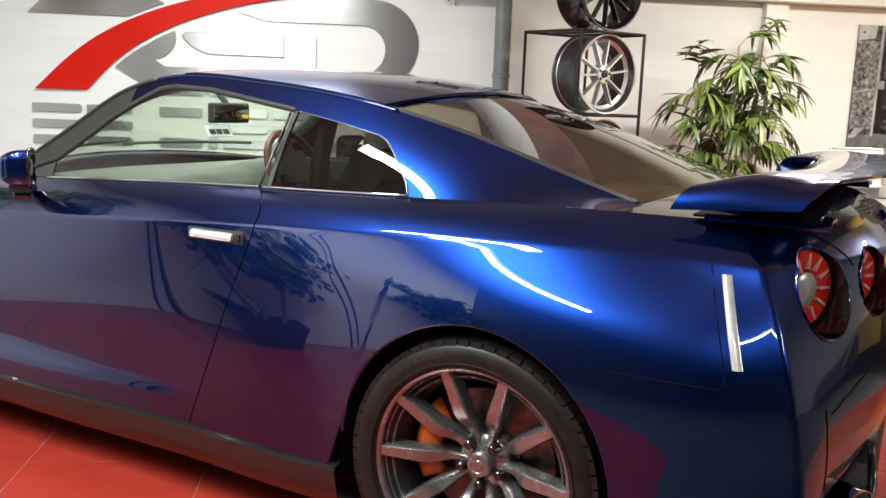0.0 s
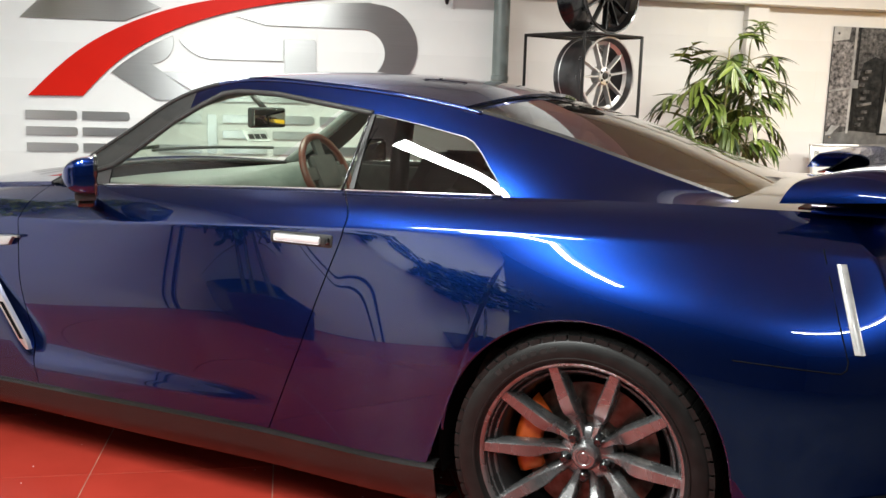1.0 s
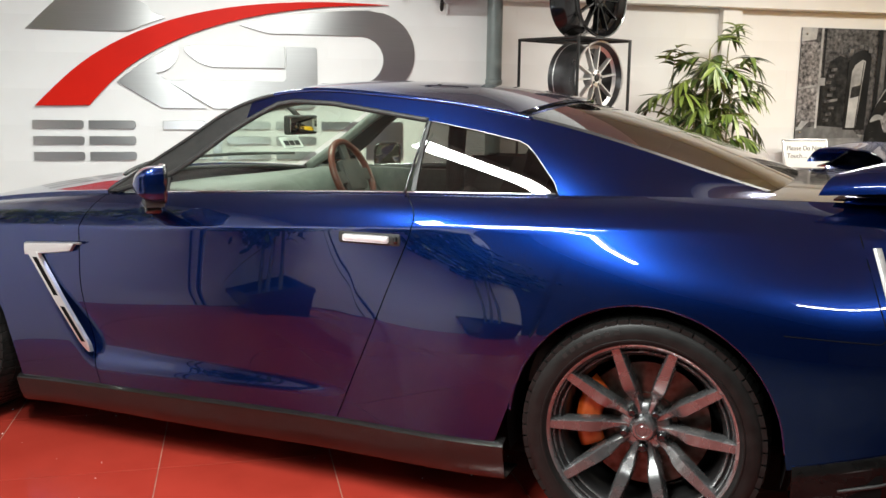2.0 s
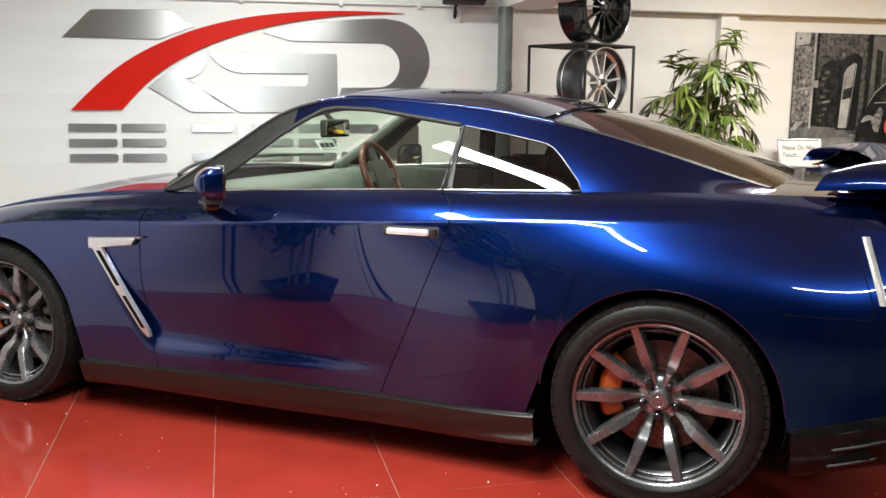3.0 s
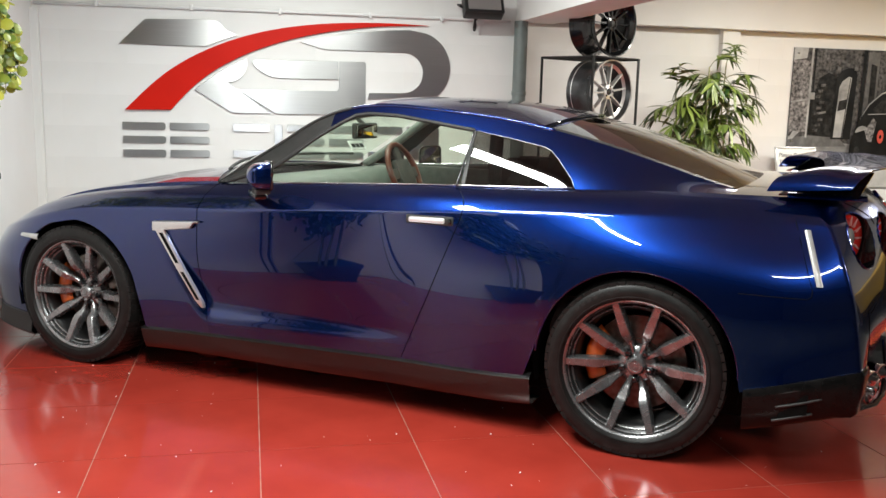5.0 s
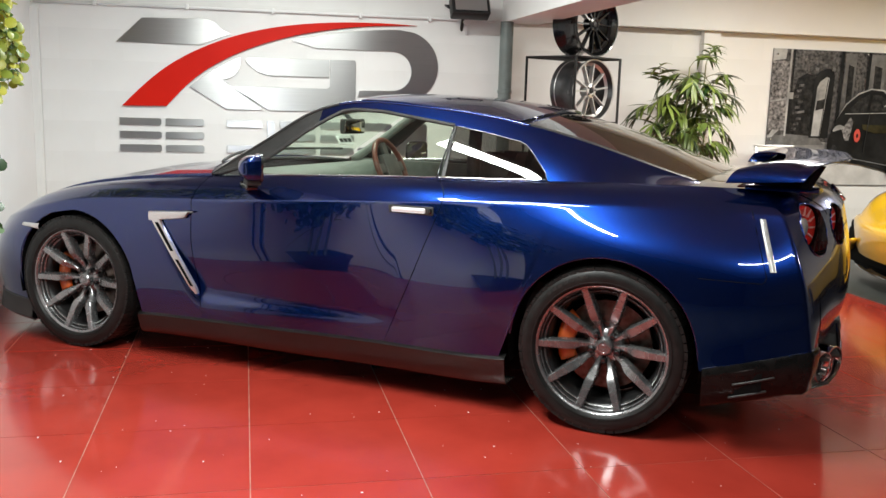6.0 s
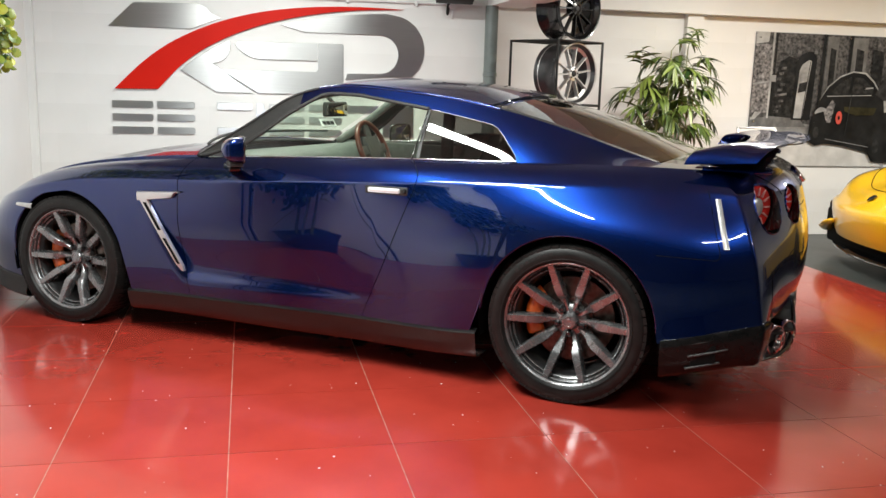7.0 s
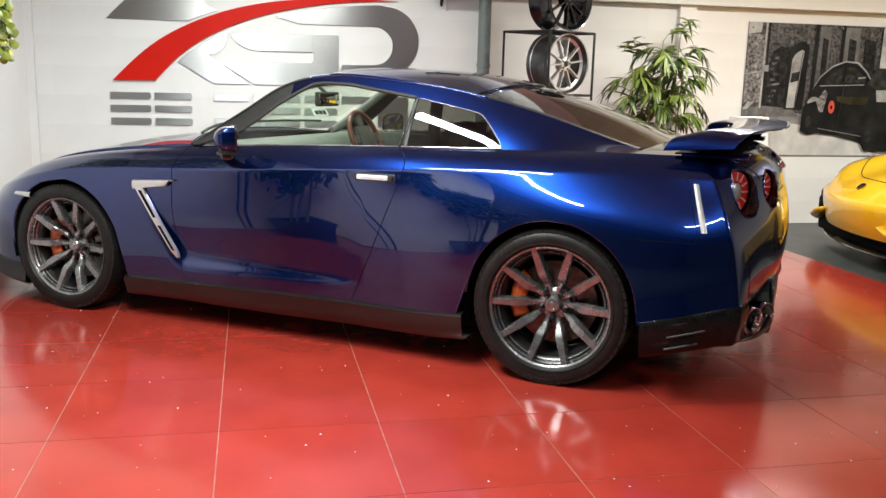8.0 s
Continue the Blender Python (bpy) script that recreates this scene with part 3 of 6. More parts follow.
def surface(t, s):
    """The left side's skin at station t and height s (arrays of one shape)."""
    i = np.clip(t / LAST * (NT - 1), 0, NT - 1.001)
    j = np.clip(s * (NS - 1), 0, NS - 1.001)
    i0, j0 = i.astype(int), j.astype(int)
    a, b = (i - i0)[..., None], (j - j0)[..., None]
    return (TABLE[i0, j0] * (1 - a) * (1 - b) + TABLE[i0 + 1, j0] * a * (1 - b) + TABLE[i0, j0 + 1] * (1 - a) * b + TABLE[i0 + 1, j0 + 1] * a * b)


def station(x_of_z):
    """The station, for each height s, at which the skin meets the line x = x_of_z(z) on the car's flank."""
    low, high = np.searchsorted(TT, KNOT[2]), np.searchsorted(TT, KNOT[CORNER])
    out = []
    for j in range(NS):
        gap = TABLE[low:high, j, 0] - x_of_z(TABLE[low:high, j, 2])
        k = int(np.argmax(gap > 0))
        f = gap[k - 1] / (gap[k - 1] - gap[k]) if k else 0.0
        out.append(TT[low + max(k - 1, 0)] + f * (TT[1] - TT[0]))
    return np.array(out)


def arch_foot(t_of_s, wheel_x):
    """The height s at which a column leaves the wheel arch."""
    P = surface(t_of_s, SS)
    far = np.hypot(P[:, 0] - wheel_x, P[:, 2] - WHEEL_R) - (ARCH_R if wheel_x > -1 else FRONT_ARCH_R)
    inside = np.nonzero(far < 0)[0]
    if not len(inside):
        return 0.0
    k = inside.max()
    return SS[k] + (SS[1] - SS[0]) * far[k] / (far[k] - far[k + 1])


def to_side(P, side):
    """Car points with positive half widths to the left (-1) or right (+1) side."""
    Q = P.copy()
    Q[..., 1] *= side
    return Q


def flank(name, left, right, columns, rows, side, wheels=(), mat=None, s_from=0.0, s_to=1.0, thick=0.012):
    L, R = left if isinstance(left, np.ndarray) else np.full(NS, left), right if isinstance(right, np.ndarray) else np.full(NS, right)
    P, N = [], []
    upper = np.linspace(0.60, s_to, rows // 2 + 1)
    for a in np.linspace(0, 1, columns):
        t_of_s = L + (R - L) * a
        foot = max([s_from] + [arch_foot(t_of_s, w) for w in wheels])
        s = np.concatenate([foot + (0.60 - foot) * np.linspace(0, 1, rows // 2, endpoint=False), upper])
        t = np.interp(s, SS, t_of_s)
        P.append(surface(t, s))
        along = surface(np.clip(t + 0.01, 0, LAST), s) - surface(np.clip(t - 0.01, 0, LAST), s)
        up = surface(t, np.clip(s + 0.004, 0, 1)) - surface(t, np.clip(s - 0.004, 0, 1))
        n = np.cross(along, up)
        n /= np.maximum(np.linalg.norm(n, axis=1, keepdims=True), 1e-9)
        N.append(n * np.sign((n[:, 1] + 0.2 * n[:, 2]).sum() + 1e-9))
    P, N = np.array(P), np.array(N)
    tail = P[..., 1] < 0.35
    N = np.where((tail & ((N[..., 0] * (P[..., 0] + 1.4)) < 0))[..., None], -N, N)
    return sheet(name, to_side(P, side), mat or PAINT, thick, flip=side > 0, normals=to_side(N, side))


DOOR_FRONT = cubic([0.2, 0.36, 0.53, 0.66, 0.80, 0.88, 0.95, 1.05], [-1.99, -2.028, -2.058, -2.066, -2.064, -2.058, -2.03, -1.99])
DOOR_REAR = cubic([0.2, 0.25, 0.37, 0.54, 0.70, 0.85, 0.92, 0.977, 1.0, 1.05], [-1.03, -1.008, -0.957, -0.883, -0.818, -0.757, -0.737, -0.758, -0.785, -0.82])
GAP = 0.0022
coupe = thing("sports_coupe", "glossy dark blue metallic sports coupe parked on red tiles", "car", pose(0, 0, 0))


QUARTERS = {}


def body_sides(side):
    t_front, t_rear = station(DOOR_FRONT), station(DOOR_REAR)
    part("front_fender", flank("front_fender", 0.0, t_front - GAP, 250, 60, side, (FRONT_X,)), coupe)
    door = part("door", flank("door", t_front + GAP, t_rear - GAP, 120, 70, side), coupe)
    QUARTERS[side] = part("rear_quarter", flank("rear_quarter", t_rear + GAP, LAST, 260, 60, side, (REAR_X,)), coupe)
    return door


def strip(name, t0, t1, s, radius, mat, side, n=60, lift=0.0, sides=6):
    """A thin bead that follows the skin at height s."""
    t = np.linspace(t0, t1, n)
    P = surface(t, np.full(n, s) if np.isscalar(s) else s(t))
    P[:, 1] += lift
    return sweep(name, to_side(P, side), radius, mat, sides)


def arch_liner(x, side, outer):
    """The dark wheel house behind an arch."""
    verts, faces = [], []
    n = 40
    for i in range(n + 1):
        w = radians(-14 + 208 * i / n)
        c, s = (ARCH_R + 0.006) * math.cos(w), (ARCH_R + 0.006) * math.sin(w)
        verts += [(x + c, side * outer, WHEEL_R + s), (x + c, side * 0.50, WHEEL_R + s)]
        if i:
            faces.append((2 * i - 2, 2 * i - 1, 2 * i + 1, 2 * i))
    centre = len(verts)
    verts.append((x, side * 0.50, WHEEL_R))
    faces += [(2 * i + 1, 2 * i + 3, centre) for i in range(n)]
    return mesh_of("wheel_house", verts, faces, UNDER)


def sill(side):
    """The satin black skirt under the door."""
    t0, t1 = KNOT[5] - 0.0, KNOT[9] + 0.09
    cols = np.linspace(t0, t1, 50)
    edge = surface(cols, np.zeros(50))
    P = []
    for x, y, z in edge:
        drop = 0.108 - 0.018 * smooth_step((-x - 1.2) / 1.2)
        prof = [(-0.03, 0.012), (0.002, 0.003), (0.009, -0.003), (0.007, -0.012), (-0.004, -0.055), (-0.018, -drop), (-0.035, -drop - 0.01), (-0.16, -drop - 0.014)]
        P.append([(x, y + a, z + b) for a, b in prof])
    return sheet("sill", to_side(np.array(P), side), SILL, 0.006, flip=side > 0)


def rear_skirt(side):
    """The black lower bumper behind the rear wheel; its foot rises towards the tail."""
    cols = np.linspace(KNOT[11] + 0.028, KNOT[CORNER] + 0.10, 70)
    edge = surface(cols, np.zeros(70))
    P = []
    for x, y, z in edge:
        f = smooth_step((x - 0.70) / 0.12)
        drop = z - float(np.interp(x, [0.38, 0.57, 0.73, 0.83], [0.192, 0.246, 0.287, 0.298]))
        nx, ny = f, 1 - f
        row = [(0.0, 0.008), (0.005, -0.003), (0.007, -0.02), (0.002, -drop * 0.5), (-0.008, -drop + 0.012), (-0.022, -drop), (-0.16, -drop + 0.02)]
        P.append([(x + a * nx, max(y + a * ny, 0.0), z + b) for a, b in row])
    return sheet("rear_skirt", to_side(np.array(P), side), SKIRT, 0.006, flip=side > 0)


def front_lip(side):
    cols = np.linspace(0, KNOT[3] + 0.05, 50)
    edge = surface(cols, np.zeros(50))
    P = []
    for x, y, z in edge:
        f = smooth_step((x + 3.68) / 0.3)
        P.append([(x - a * (1 - f), max(y + a * f, 0), z + b) for a, b in ((-0.02, 0.01), (0.004, 0.0), (0.008, -0.04), (0.02, -0.085), (0.0, -0.10), (-0.15, -0.10))])
    return sheet("front_lip", to_side(np.array(P), side), TRIM_BLACK, 0.006, flip=side > 0)


for side in (-1, 1):
    door = body_sides(side)
    part("wheel_house", arch_liner(FRONT_X, side, 0.865), coupe)
    part("wheel_house", arch_liner(REAR_X, side, 0.915), coupe)
    part("sill", sill(side), coupe, "satin black side skirt")
    part("rear_skirt", rear_skirt(side), coupe, "satin black lower rear bumper")
    part("front_lip", front_lip(side), coupe, "black front lip")
    # the handle lies in a dark recess near the shoulder line
    y_skin = 0.886
    part("handle_recess", box("handle_recess", -0.988, -0.770, side * (y_skin - 0.02), side * (y_skin + 0.0012), 0.851, 0.893, TRIM_BLACK, 0.012), door)
    part("handle", box("handle", -0.968, -0.808, side * y_skin, side * (y_skin + 0.010), 0.861, 0.884, HANDLE, 0.0095, 4), door, "bright metal flush door handle")
    part("lock", box("lock", -0.792, -0.778, side * y_skin, side * (y_skin + 0.006), 0.862, 0.884, GLOSS_BLACK, 0.004), door)


# hood: from the fender edges to the middle, back to the curved foot of the windscreen
def hood():
    n, m = 90, 41
    t = np.linspace(0, KNOT[6] + 0.02, n)
    edge = surface(t, np.ones(n))
    P = []
    for k in range(n):
        a = k / (n - 1)
        x, y, z = edge[k]
        mid = np.array([-3.50 + 1.24 * a, 0, np.interp(a, [0, .2, .45, .7, 1], [.70, .80, .875, .935, .99])])
        row = []
        for j in range(m):
            b = -1 + 2 * j / (m - 1)
            w = 1 - b * b
            row.append((x + (mid[0] - x) * w, y * b, z + (mid[2] - z) * w))
        P.append(row)
    return sheet("hood", np.array(P), PAINT, 0.012, flip=True)


part("hood", hood(), coupe)
part("cowl", sweep("cowl", [(-2.02 - 0.245 * (1 - b * b), 0.72 * b, 0.952 + 0.030 * (1 - b * b)) for b in np.linspace(-1, 1, 25)], 0.022, TRIM_BLACK, 8, flat=0.5), coupe, "black plastic cowl")
for y0, y1 in ((-0.62, -0.02), (0.0, 0.60)):
    part("wiper", sweep("wiper", [(-2.02 - 0.245 * (1 - (y / 0.72) ** 2) + 0.035 + 0.05 * f, y, 0.985 + 0.030 * (1 - (y / 0.72) ** 2) + 0.018 + 0.02 * f) for f, y in zip(np.linspace(0, 1, 10), np.linspace(y0, y1, 10))], 0.008, TRIM_BLACK, 6), coupe)

# greenhouse: outer roof rail and middle profile, from the windscreen's foot to the deck
RAIL_ROOF = [(-2.03, .725, .957), (-1.85, .700, 1.07), (-1.70, .668, 1.165), (-1.55, .632, 1.262), (-1.36, .596, 1.325), (-1.0, .580, 1.325), (-.70, .588, 1.297), (-.40, .603, 1.246), (-.10, .615, 1.170), (.15, .628, 1.095), (.33, .64, 1.045)]
MID_ROOF = [(-2.27, 0, .985), (-2.06, 0, 1.10), (-1.88, 0, 1.195), (-1.68, 0, 1.288), (-1.42, 0, 1.352), (-.98, 0, 1.372), (-.64, 0, 1.350), (-.30, 0, 1.292), (.02, 0, 1.203), (.27, 0, 1.115), (.44, 0, 1.055)]
ROOF_KNOT = np.concatenate([[0], np.cumsum(np.linalg.norm(np.diff(np.array(RAIL_ROOF), axis=0), axis=1))])
ROOF_LAST = ROOF_KNOT[-1]
ROOF_EDGE, ROOF_MID = cubic(ROOF_KNOT, np.array(RAIL_ROOF)), cubic(ROOF_KNOT, np.array(MID_ROOF))


def roof_sheet(name, a0, a1, mat, n=50, m=41, b1=1.0, thick=0.01, drop=0.0):
    t = np.linspace(a0, a1, n) * ROOF_LAST
    E, M = ROOF_EDGE(t), ROOF_MID(t)
    P = []
    for e, q in zip(E, M):
        row = []
        for j in range(m):
            b = (-1 + 2 * j / (m - 1)) * b1
            w = 1 - abs(b) ** 2.3
            row.append((e[0] + (q[0] - e[0]) * (1 - b * b), e[1] * b, e[2] + (q[2] - e[2]) * w - drop))
        P.append(row)
    return sheet(name, np.array(P), mat, thick, flip=True)


HEADER, SCREEN_TOP = 0.345, 0.665
part("windscreen", roof_sheet("windscreen", 0.012, HEADER - 0.004, GLASS, 50, 41, 0.93, 0.0, 0.002), coupe, "green-tinted windscreen")
part("roof", roof_sheet("roof", HEADER, SCREEN_TOP, PAINT, 60, 61), coupe)
for side in (-1, 1):
    part("roof_moulding", sweep("roof_moulding", [(p[0], side * (p[1] - 0.001), p[2] - 0.001) for p in ROOF_EDGE(np.linspace(0.28, SCREEN_TOP + 0.02, 70) * ROOF_LAST)], 0.0075, PAINT, 10), coupe)
part("rear_screen", roof_sheet("rear_screen", SCREEN_TOP + 0.003, 0.985, GLASS_REAR, 50, 41, 0.965, 0.0, 0.003), coupe, "brown-tinted rear screen")

# window outline on the side: heights of the glass edge along x
TOP_KEYS = [(-1.99, .958), (-1.73, 1.035), (-1.635, 1.10), (-1.536, 1.18), (-1.433, 1.247), (-1.36, 1.288), (-1.30, 1.297), (-1.15, 1.292), (-.977, 1.268), (-.745, 1.236), (-.591, 1.210), (-.455, 1.183), (-.425, 1.170), (-.388, 1.137), (-.318, 1.060), (-.305, 1.03)]
TOP_X, TOP_Z = [k[0] for k in TOP_KEYS], [k[1] for k in TOP_KEYS]


def cabin_side_points(x, side_count=24):
    """The tumblehome from the belt to the roof rail at x."""
    i = np.interp(x, RAIL_ROOF_X, ROOF_T)
    e = ROOF_EDGE(np.array([i]))[0]
    b = BELT(np.array([x]))[0]
    f = np.linspace(0, 1, side_count)
    y = b[0] + (e[1] - b[0]) * f + (0.012 - 0.03 * smooth_step((x + 0.40) / 0.6)) * np.sin(np.pi * f)
    z = b[1] + (e[2] - b[1]) * f
    return np.stack([np.full(side_count, x), y, z], 1)


ROOF_T = np.linspace(0, ROOF_LAST, 200)
RAIL_ROOF_X = ROOF_EDGE(ROOF_T)[:, 0]
TOP_LINE = TABLE[:, -1]
_ok = (TT > KNOT[4]) & (TT < KNOT[11] + 0.05)
BELT = cubic(TOP_LINE[_ok][::12, 0], TOP_LINE[_ok][::12, 1:])


def cabin_sheet(name, x0, x1, mat, side, part_of, n=60, m=24, thick=0.008, inset=0.0):
    P = []
    for x in np.linspace(x0, x1, n):
        col = cabin_side_points(x, 60)
        z_top = np.interp(x, TOP_X, TOP_Z) if x < -0.305 else -1
        if part_of == "glass":
            z0, z1 = col[0, 2] + 0.004, max(z_top, col[0, 2] + 0.006)
        else:
            z0, z1 = max(col[0, 2], z_top), col[-1, 2]
        if part_of == "all":
            z0 = col[0, 2]
        z = np.linspace(z0, max(z1, z0 + 0.002), m)
        P.append(np.stack([np.full(m, x), np.interp(z, col[:, 2], col[:, 1]) - inset, z], 1))
    return sheet(name, to_side(np.array(P), side), mat, thick, flip=side > 0)


def window_path(x0, x1, n=60, lift=0.004):
    xs = np.linspace(x0, x1, n)
    out = []
    for x in xs:
        col = cabin_side_points(x, 60)
        z = max(np.interp(x, TOP_X, TOP_Z), col[0, 2] + 0.004)
        out.append((x, np.interp(z, col[:, 2], col[:, 1]) + lift, z))
    return out


def belt_path(x0, x1, n=50, lift=0.002):
    b = BELT(np.linspace(x0, x1, n))
    return [(x, y + lift, z + 0.004) for x, (y, z) in zip(np.linspace(x0, x1, n), b)]


for side in (-1, 1):
    flip = lambda pts: [(x, side * y, z) for x, y, z in pts]
    part("a_pillar", cabin_sheet("a_pillar", -2.025, -1.47, TRIM_BLACK, side, "frame", 60, 16), coupe, "black windscreen pillar")
    part("roof_rail", cabin_sheet("roof_rail", -1.47, -0.30, PAINT, side, "frame", 140, 16), coupe)
    part("c_pillar", cabin_sheet("c_pillar", -0.30, 0.325, PAINT, side, "all", 70, 30), coupe)
    part("sail_panel", cabin_sheet("sail_panel", -1.985, -1.735, GLOSS_BLACK, side, "glass", 20, 10, 0.004, 0.004), coupe)
    part("door_glass", cabin_sheet("door_glass", -1.73, -0.787, GLASS, side, "glass", 60, 20, 0.0, 0.006), coupe, "clear green-tinted door glass")
    part("quarter_glass", cabin_sheet("quarter_glass", -0.771, -0.307, GLASS_DARK, side, "glass", 60, 20, 0.0, 0.004), coupe, "dark privacy glass")
    part("b_pillar", cabin_sheet("b_pillar", -0.787, -0.771, TRIM_BLACK, side, "glass", 6, 16, 0.01, 0.002), coupe)
    part("pillar_trim", sweep("pillar_trim", flip([(-0.803 + 0.035 * f, np.interp(f, [0, 1], [0.778, 0.672]), 1.012 + 0.222 * f) for f in np.linspace(0, 1, 12)]), 0.004, GLOSS_BLACK), coupe)
    part("belt_trim", sweep("belt_trim", flip(belt_path(-1.75, -0.31)), 0.0032, CHROME, 8), coupe, "bright belt moulding")
    part("window_trim", sweep("window_trim", flip(window_path(-0.765, -0.3045, 90)), 0.0017, TRIM_GREY, 8), coupe, "thin grey metal quarter window surround")
    part("window_seal", sweep("window_seal", flip(window_path(-1.98, -0.78, 90, -0.004)), 0.0095, TRIM_BLACK, 10), coupe)
    part("drip_seal", sweep("drip_seal", flip([tuple(p + np.array([0, 0.002, 0])) for p in ROOF_EDGE(np.linspace(0.0, 0.30, 40) * ROOF_LAST)]), 0.007, TRIM_BLACK, 8), coupe)
    edge = ROOF_EDGE(np.linspace(SCREEN_TOP, 0.985, 40) * ROOF_LAST)
    mid = ROOF_MID(np.linspace(SCREEN_TOP, 0.985, 40) * ROOF_LAST)
    strip_pts = []
    for e, q in zip(edge, mid):
        rows = []
        for b in np.linspace(0.955, 1.0, 6):
            rows.append((e[0] + (q[0] - e[0]) * (1 - b * b), e[1] * b, e[2] + (q[2] - e[2]) * (1 - b ** 2.3)))
        strip_pts.append(rows)
    part("screen_frame", sheet("screen_frame", to_side(np.array(strip_pts), side), TRIM_BLACK, 0.008, flip=side < 0), coupe)


# rear deck between the fender edges, from the screen's foot to the tail
def rear_deck(name, a0, a1, mat, lift):
    n, m = 24, 41
    P = []
    for a in np.linspace(a0, a1, n):
        x, y, z = surface(np.array([KNOT[11] - 0.22 + (LAST - KNOT[11] + 0.22) * a]), np.ones(1))[0]
        mx = 0.32 + 0.445 * a
        P.append([(x + (mx - x) * (1 - b * b), y * b, z - 0.0135 + lift + 0.034 * (1 - b * b) * (1 - a) ** 0.5) for b in np.linspace(-1, 1, m)])
    return sheet(name, np.array(P), mat, 0.012, flip=True)


part("boot_lid", rear_deck("boot_lid", 0.30, 1.0, PAINT, 0.0), coupe)
# Added black panel: dulls the reflection where glass and deck run together.
part("screen_foot_trim", rear_deck("screen_foot_trim", 0.0, 0.36, GLOSS_BLACK, 0.0015), coupe, "gloss black panel standing in for dull reflections at the screen foot")
part("underbody", box("underbody", -3.45, 0.42, -0.68, 0.68, 0.145, 0.30, UNDER, 0.03), coupe)
part("wheel_tub", box("wheel_tub", -2.2, -0.55, -0.80, 0.80, 0.20, 0.55, UNDER, 0.03), coupe)


# seams drawn as narrow dark grooves
def seam(points, side):
    return sweep("seam", [(x, side * y, z) for x, y, z in points], 0.0017, UNDER, 6)


def skin_at(x, z):
    """The half width of the skin at (x, z) on the flank."""
    low, high = np.searchsorted(TT, KNOT[2]), np.searchsorted(TT, KNOT[14]) + 8
    P = TABLE[low:high].reshape(-1, 3)
    k = int(np.argmin((P[:, 0] - x) ** 2 + (P[:, 2] - z) ** 2))
    return float(P[k, 1])


for side in (-1, 1):
    run = [(0.365 + 0.235 * f, 0.702 + 0.0 * f) for f in np.linspace(0, 1, 14)] + [(0.612, 0.712), (0.613, 0.73)] + [(0.613 - 0.075 * f, 0.73 + 0.235 * f) for f in np.linspace(0, 1, 14)]
    part("seam", seam([(x, skin_at(x, z) - 0.0003, z) for x, z in run], side), coupe)
    # rolled lips of the wheel arches
    for wheel_x, radius in ((REAR_X, ARCH_R), (FRONT_X, FRONT_ARCH_R)):
        ring = []
        for w in np.linspace(radians(4), radians(176), 70):
            x, z = wheel_x + radius * math.cos(w), WHEEL_R + radius * math.sin(w)
            ring.append((x, skin_at(x, z), z))
        ring = np.array(ring)
        pad = np.concatenate([ring[:1, 1].repeat(4), ring[:, 1], ring[-1:, 1].repeat(4)])
        ring[:, 1] = np.convolve(pad, np.ones(9) / 9, "valid") - 0.0075
        part("arch_lip", sweep("arch_lip", [tuple(p) for p in to_side(ring, side)], 0.006, PAINT, 8), coupe)
    # side marker, tall and slanting
    mk = []
    marker_y = [skin_at(0.581 + 0.056 * f, 0.936 - 0.188 * f) for f in (0, 0.33, 0.67, 1)]
    for f in np.linspace(0, 1, 14):
        z, x = 0.936 - 0.188 * f, 0.572 + 0.056 * f
        mk.append([(x + w, float(np.interp(f, (0, 0.33, 0.67, 1), marker_y)) - 0.18 * (w - 0.009) + h, z) for w, h in ((0, 0.001), (0.002, 0.004), (0.008, 0.005), (0.014, 0.004), (0.016, 0.001))])
    part("side_marker", sheet("side_marker", to_side(np.array(mk), side), LENS_CLEAR, 0.004, flip=side < 0), coupe, "tall clear side marker")
    fm = []
    for f in np.linspace(0, 1, 12):
        x = -3.15 + 0.13 * f
        fm.append([(x, skin_at(x, 0.63 + w) + h, 0.635 + w * (0.5 + 0.5 * f)) for w, h in ((0.009, 0.0), (0.007, 0.004), (-0.002, 0.006), (-0.011, 0.004), (-0.013, 0.0))])
    part("front_marker", sheet("front_marker", to_side(np.array(fm), side), LENS_CLEAR, 0.004, flip=side > 0), coupe, "clear front side marker")
    # fender vent: a satin bar with an arm and dark slots
    def vent_point(x, z, lift):
        return (x, side * (float(np.interp(z, [0.36, 0.55, 0.78], [0.866, 0.876, 0.876])) + lift), z)
    arm = []
    for f in np.linspace(0, 1, 12):
        x = -2.305 + 0.262 * f
        zt, zb = 0.766 + 0.016 * f, 0.716 + 0.032 * f
        if f > 0.9:
            zt, zb = 0.78, 0.772
        arm.append([vent_point(x, zt, 0.0), vent_point(x, zt - 0.004, 0.012), vent_point(x, (zt + zb) / 2, 0.014), vent_point(x, zb + 0.004, 0.012), vent_point(x, zb, 0.0)])
    part("vent_arm", sheet("vent_arm", np.array(arm), SATIN, 0.004, flip=side < 0), coupe, "satin metal fender vent arm")
    leg = []
    for f in np.linspace(0, 1, 24):
        xl, xr = -2.298 + 0.246 * f, -2.243 + 0.233 * f
        z = 0.735 - 0.365 * f
        squash = 1.0 if f < 0.93 else 1 - (f - 0.93) / 0.12
        c = (xl + xr) / 2
        leg.append([vent_point(c + (xl - c) * squash, z, 0.0), vent_point(c + (xl - c) * squash + 0.003, z, 0.014), vent_point(c, z, 0.016), vent_point(c + (xr - c) * squash - 0.003, z, 0.014), vent_point(c + (xr - c) * squash, z, 0.0)])
    vent = part("vent_bar", sheet("vent_bar", np.array(leg), SATIN, 0.004, flip=side > 0), coupe, "satin metal slanting fender vent bar")
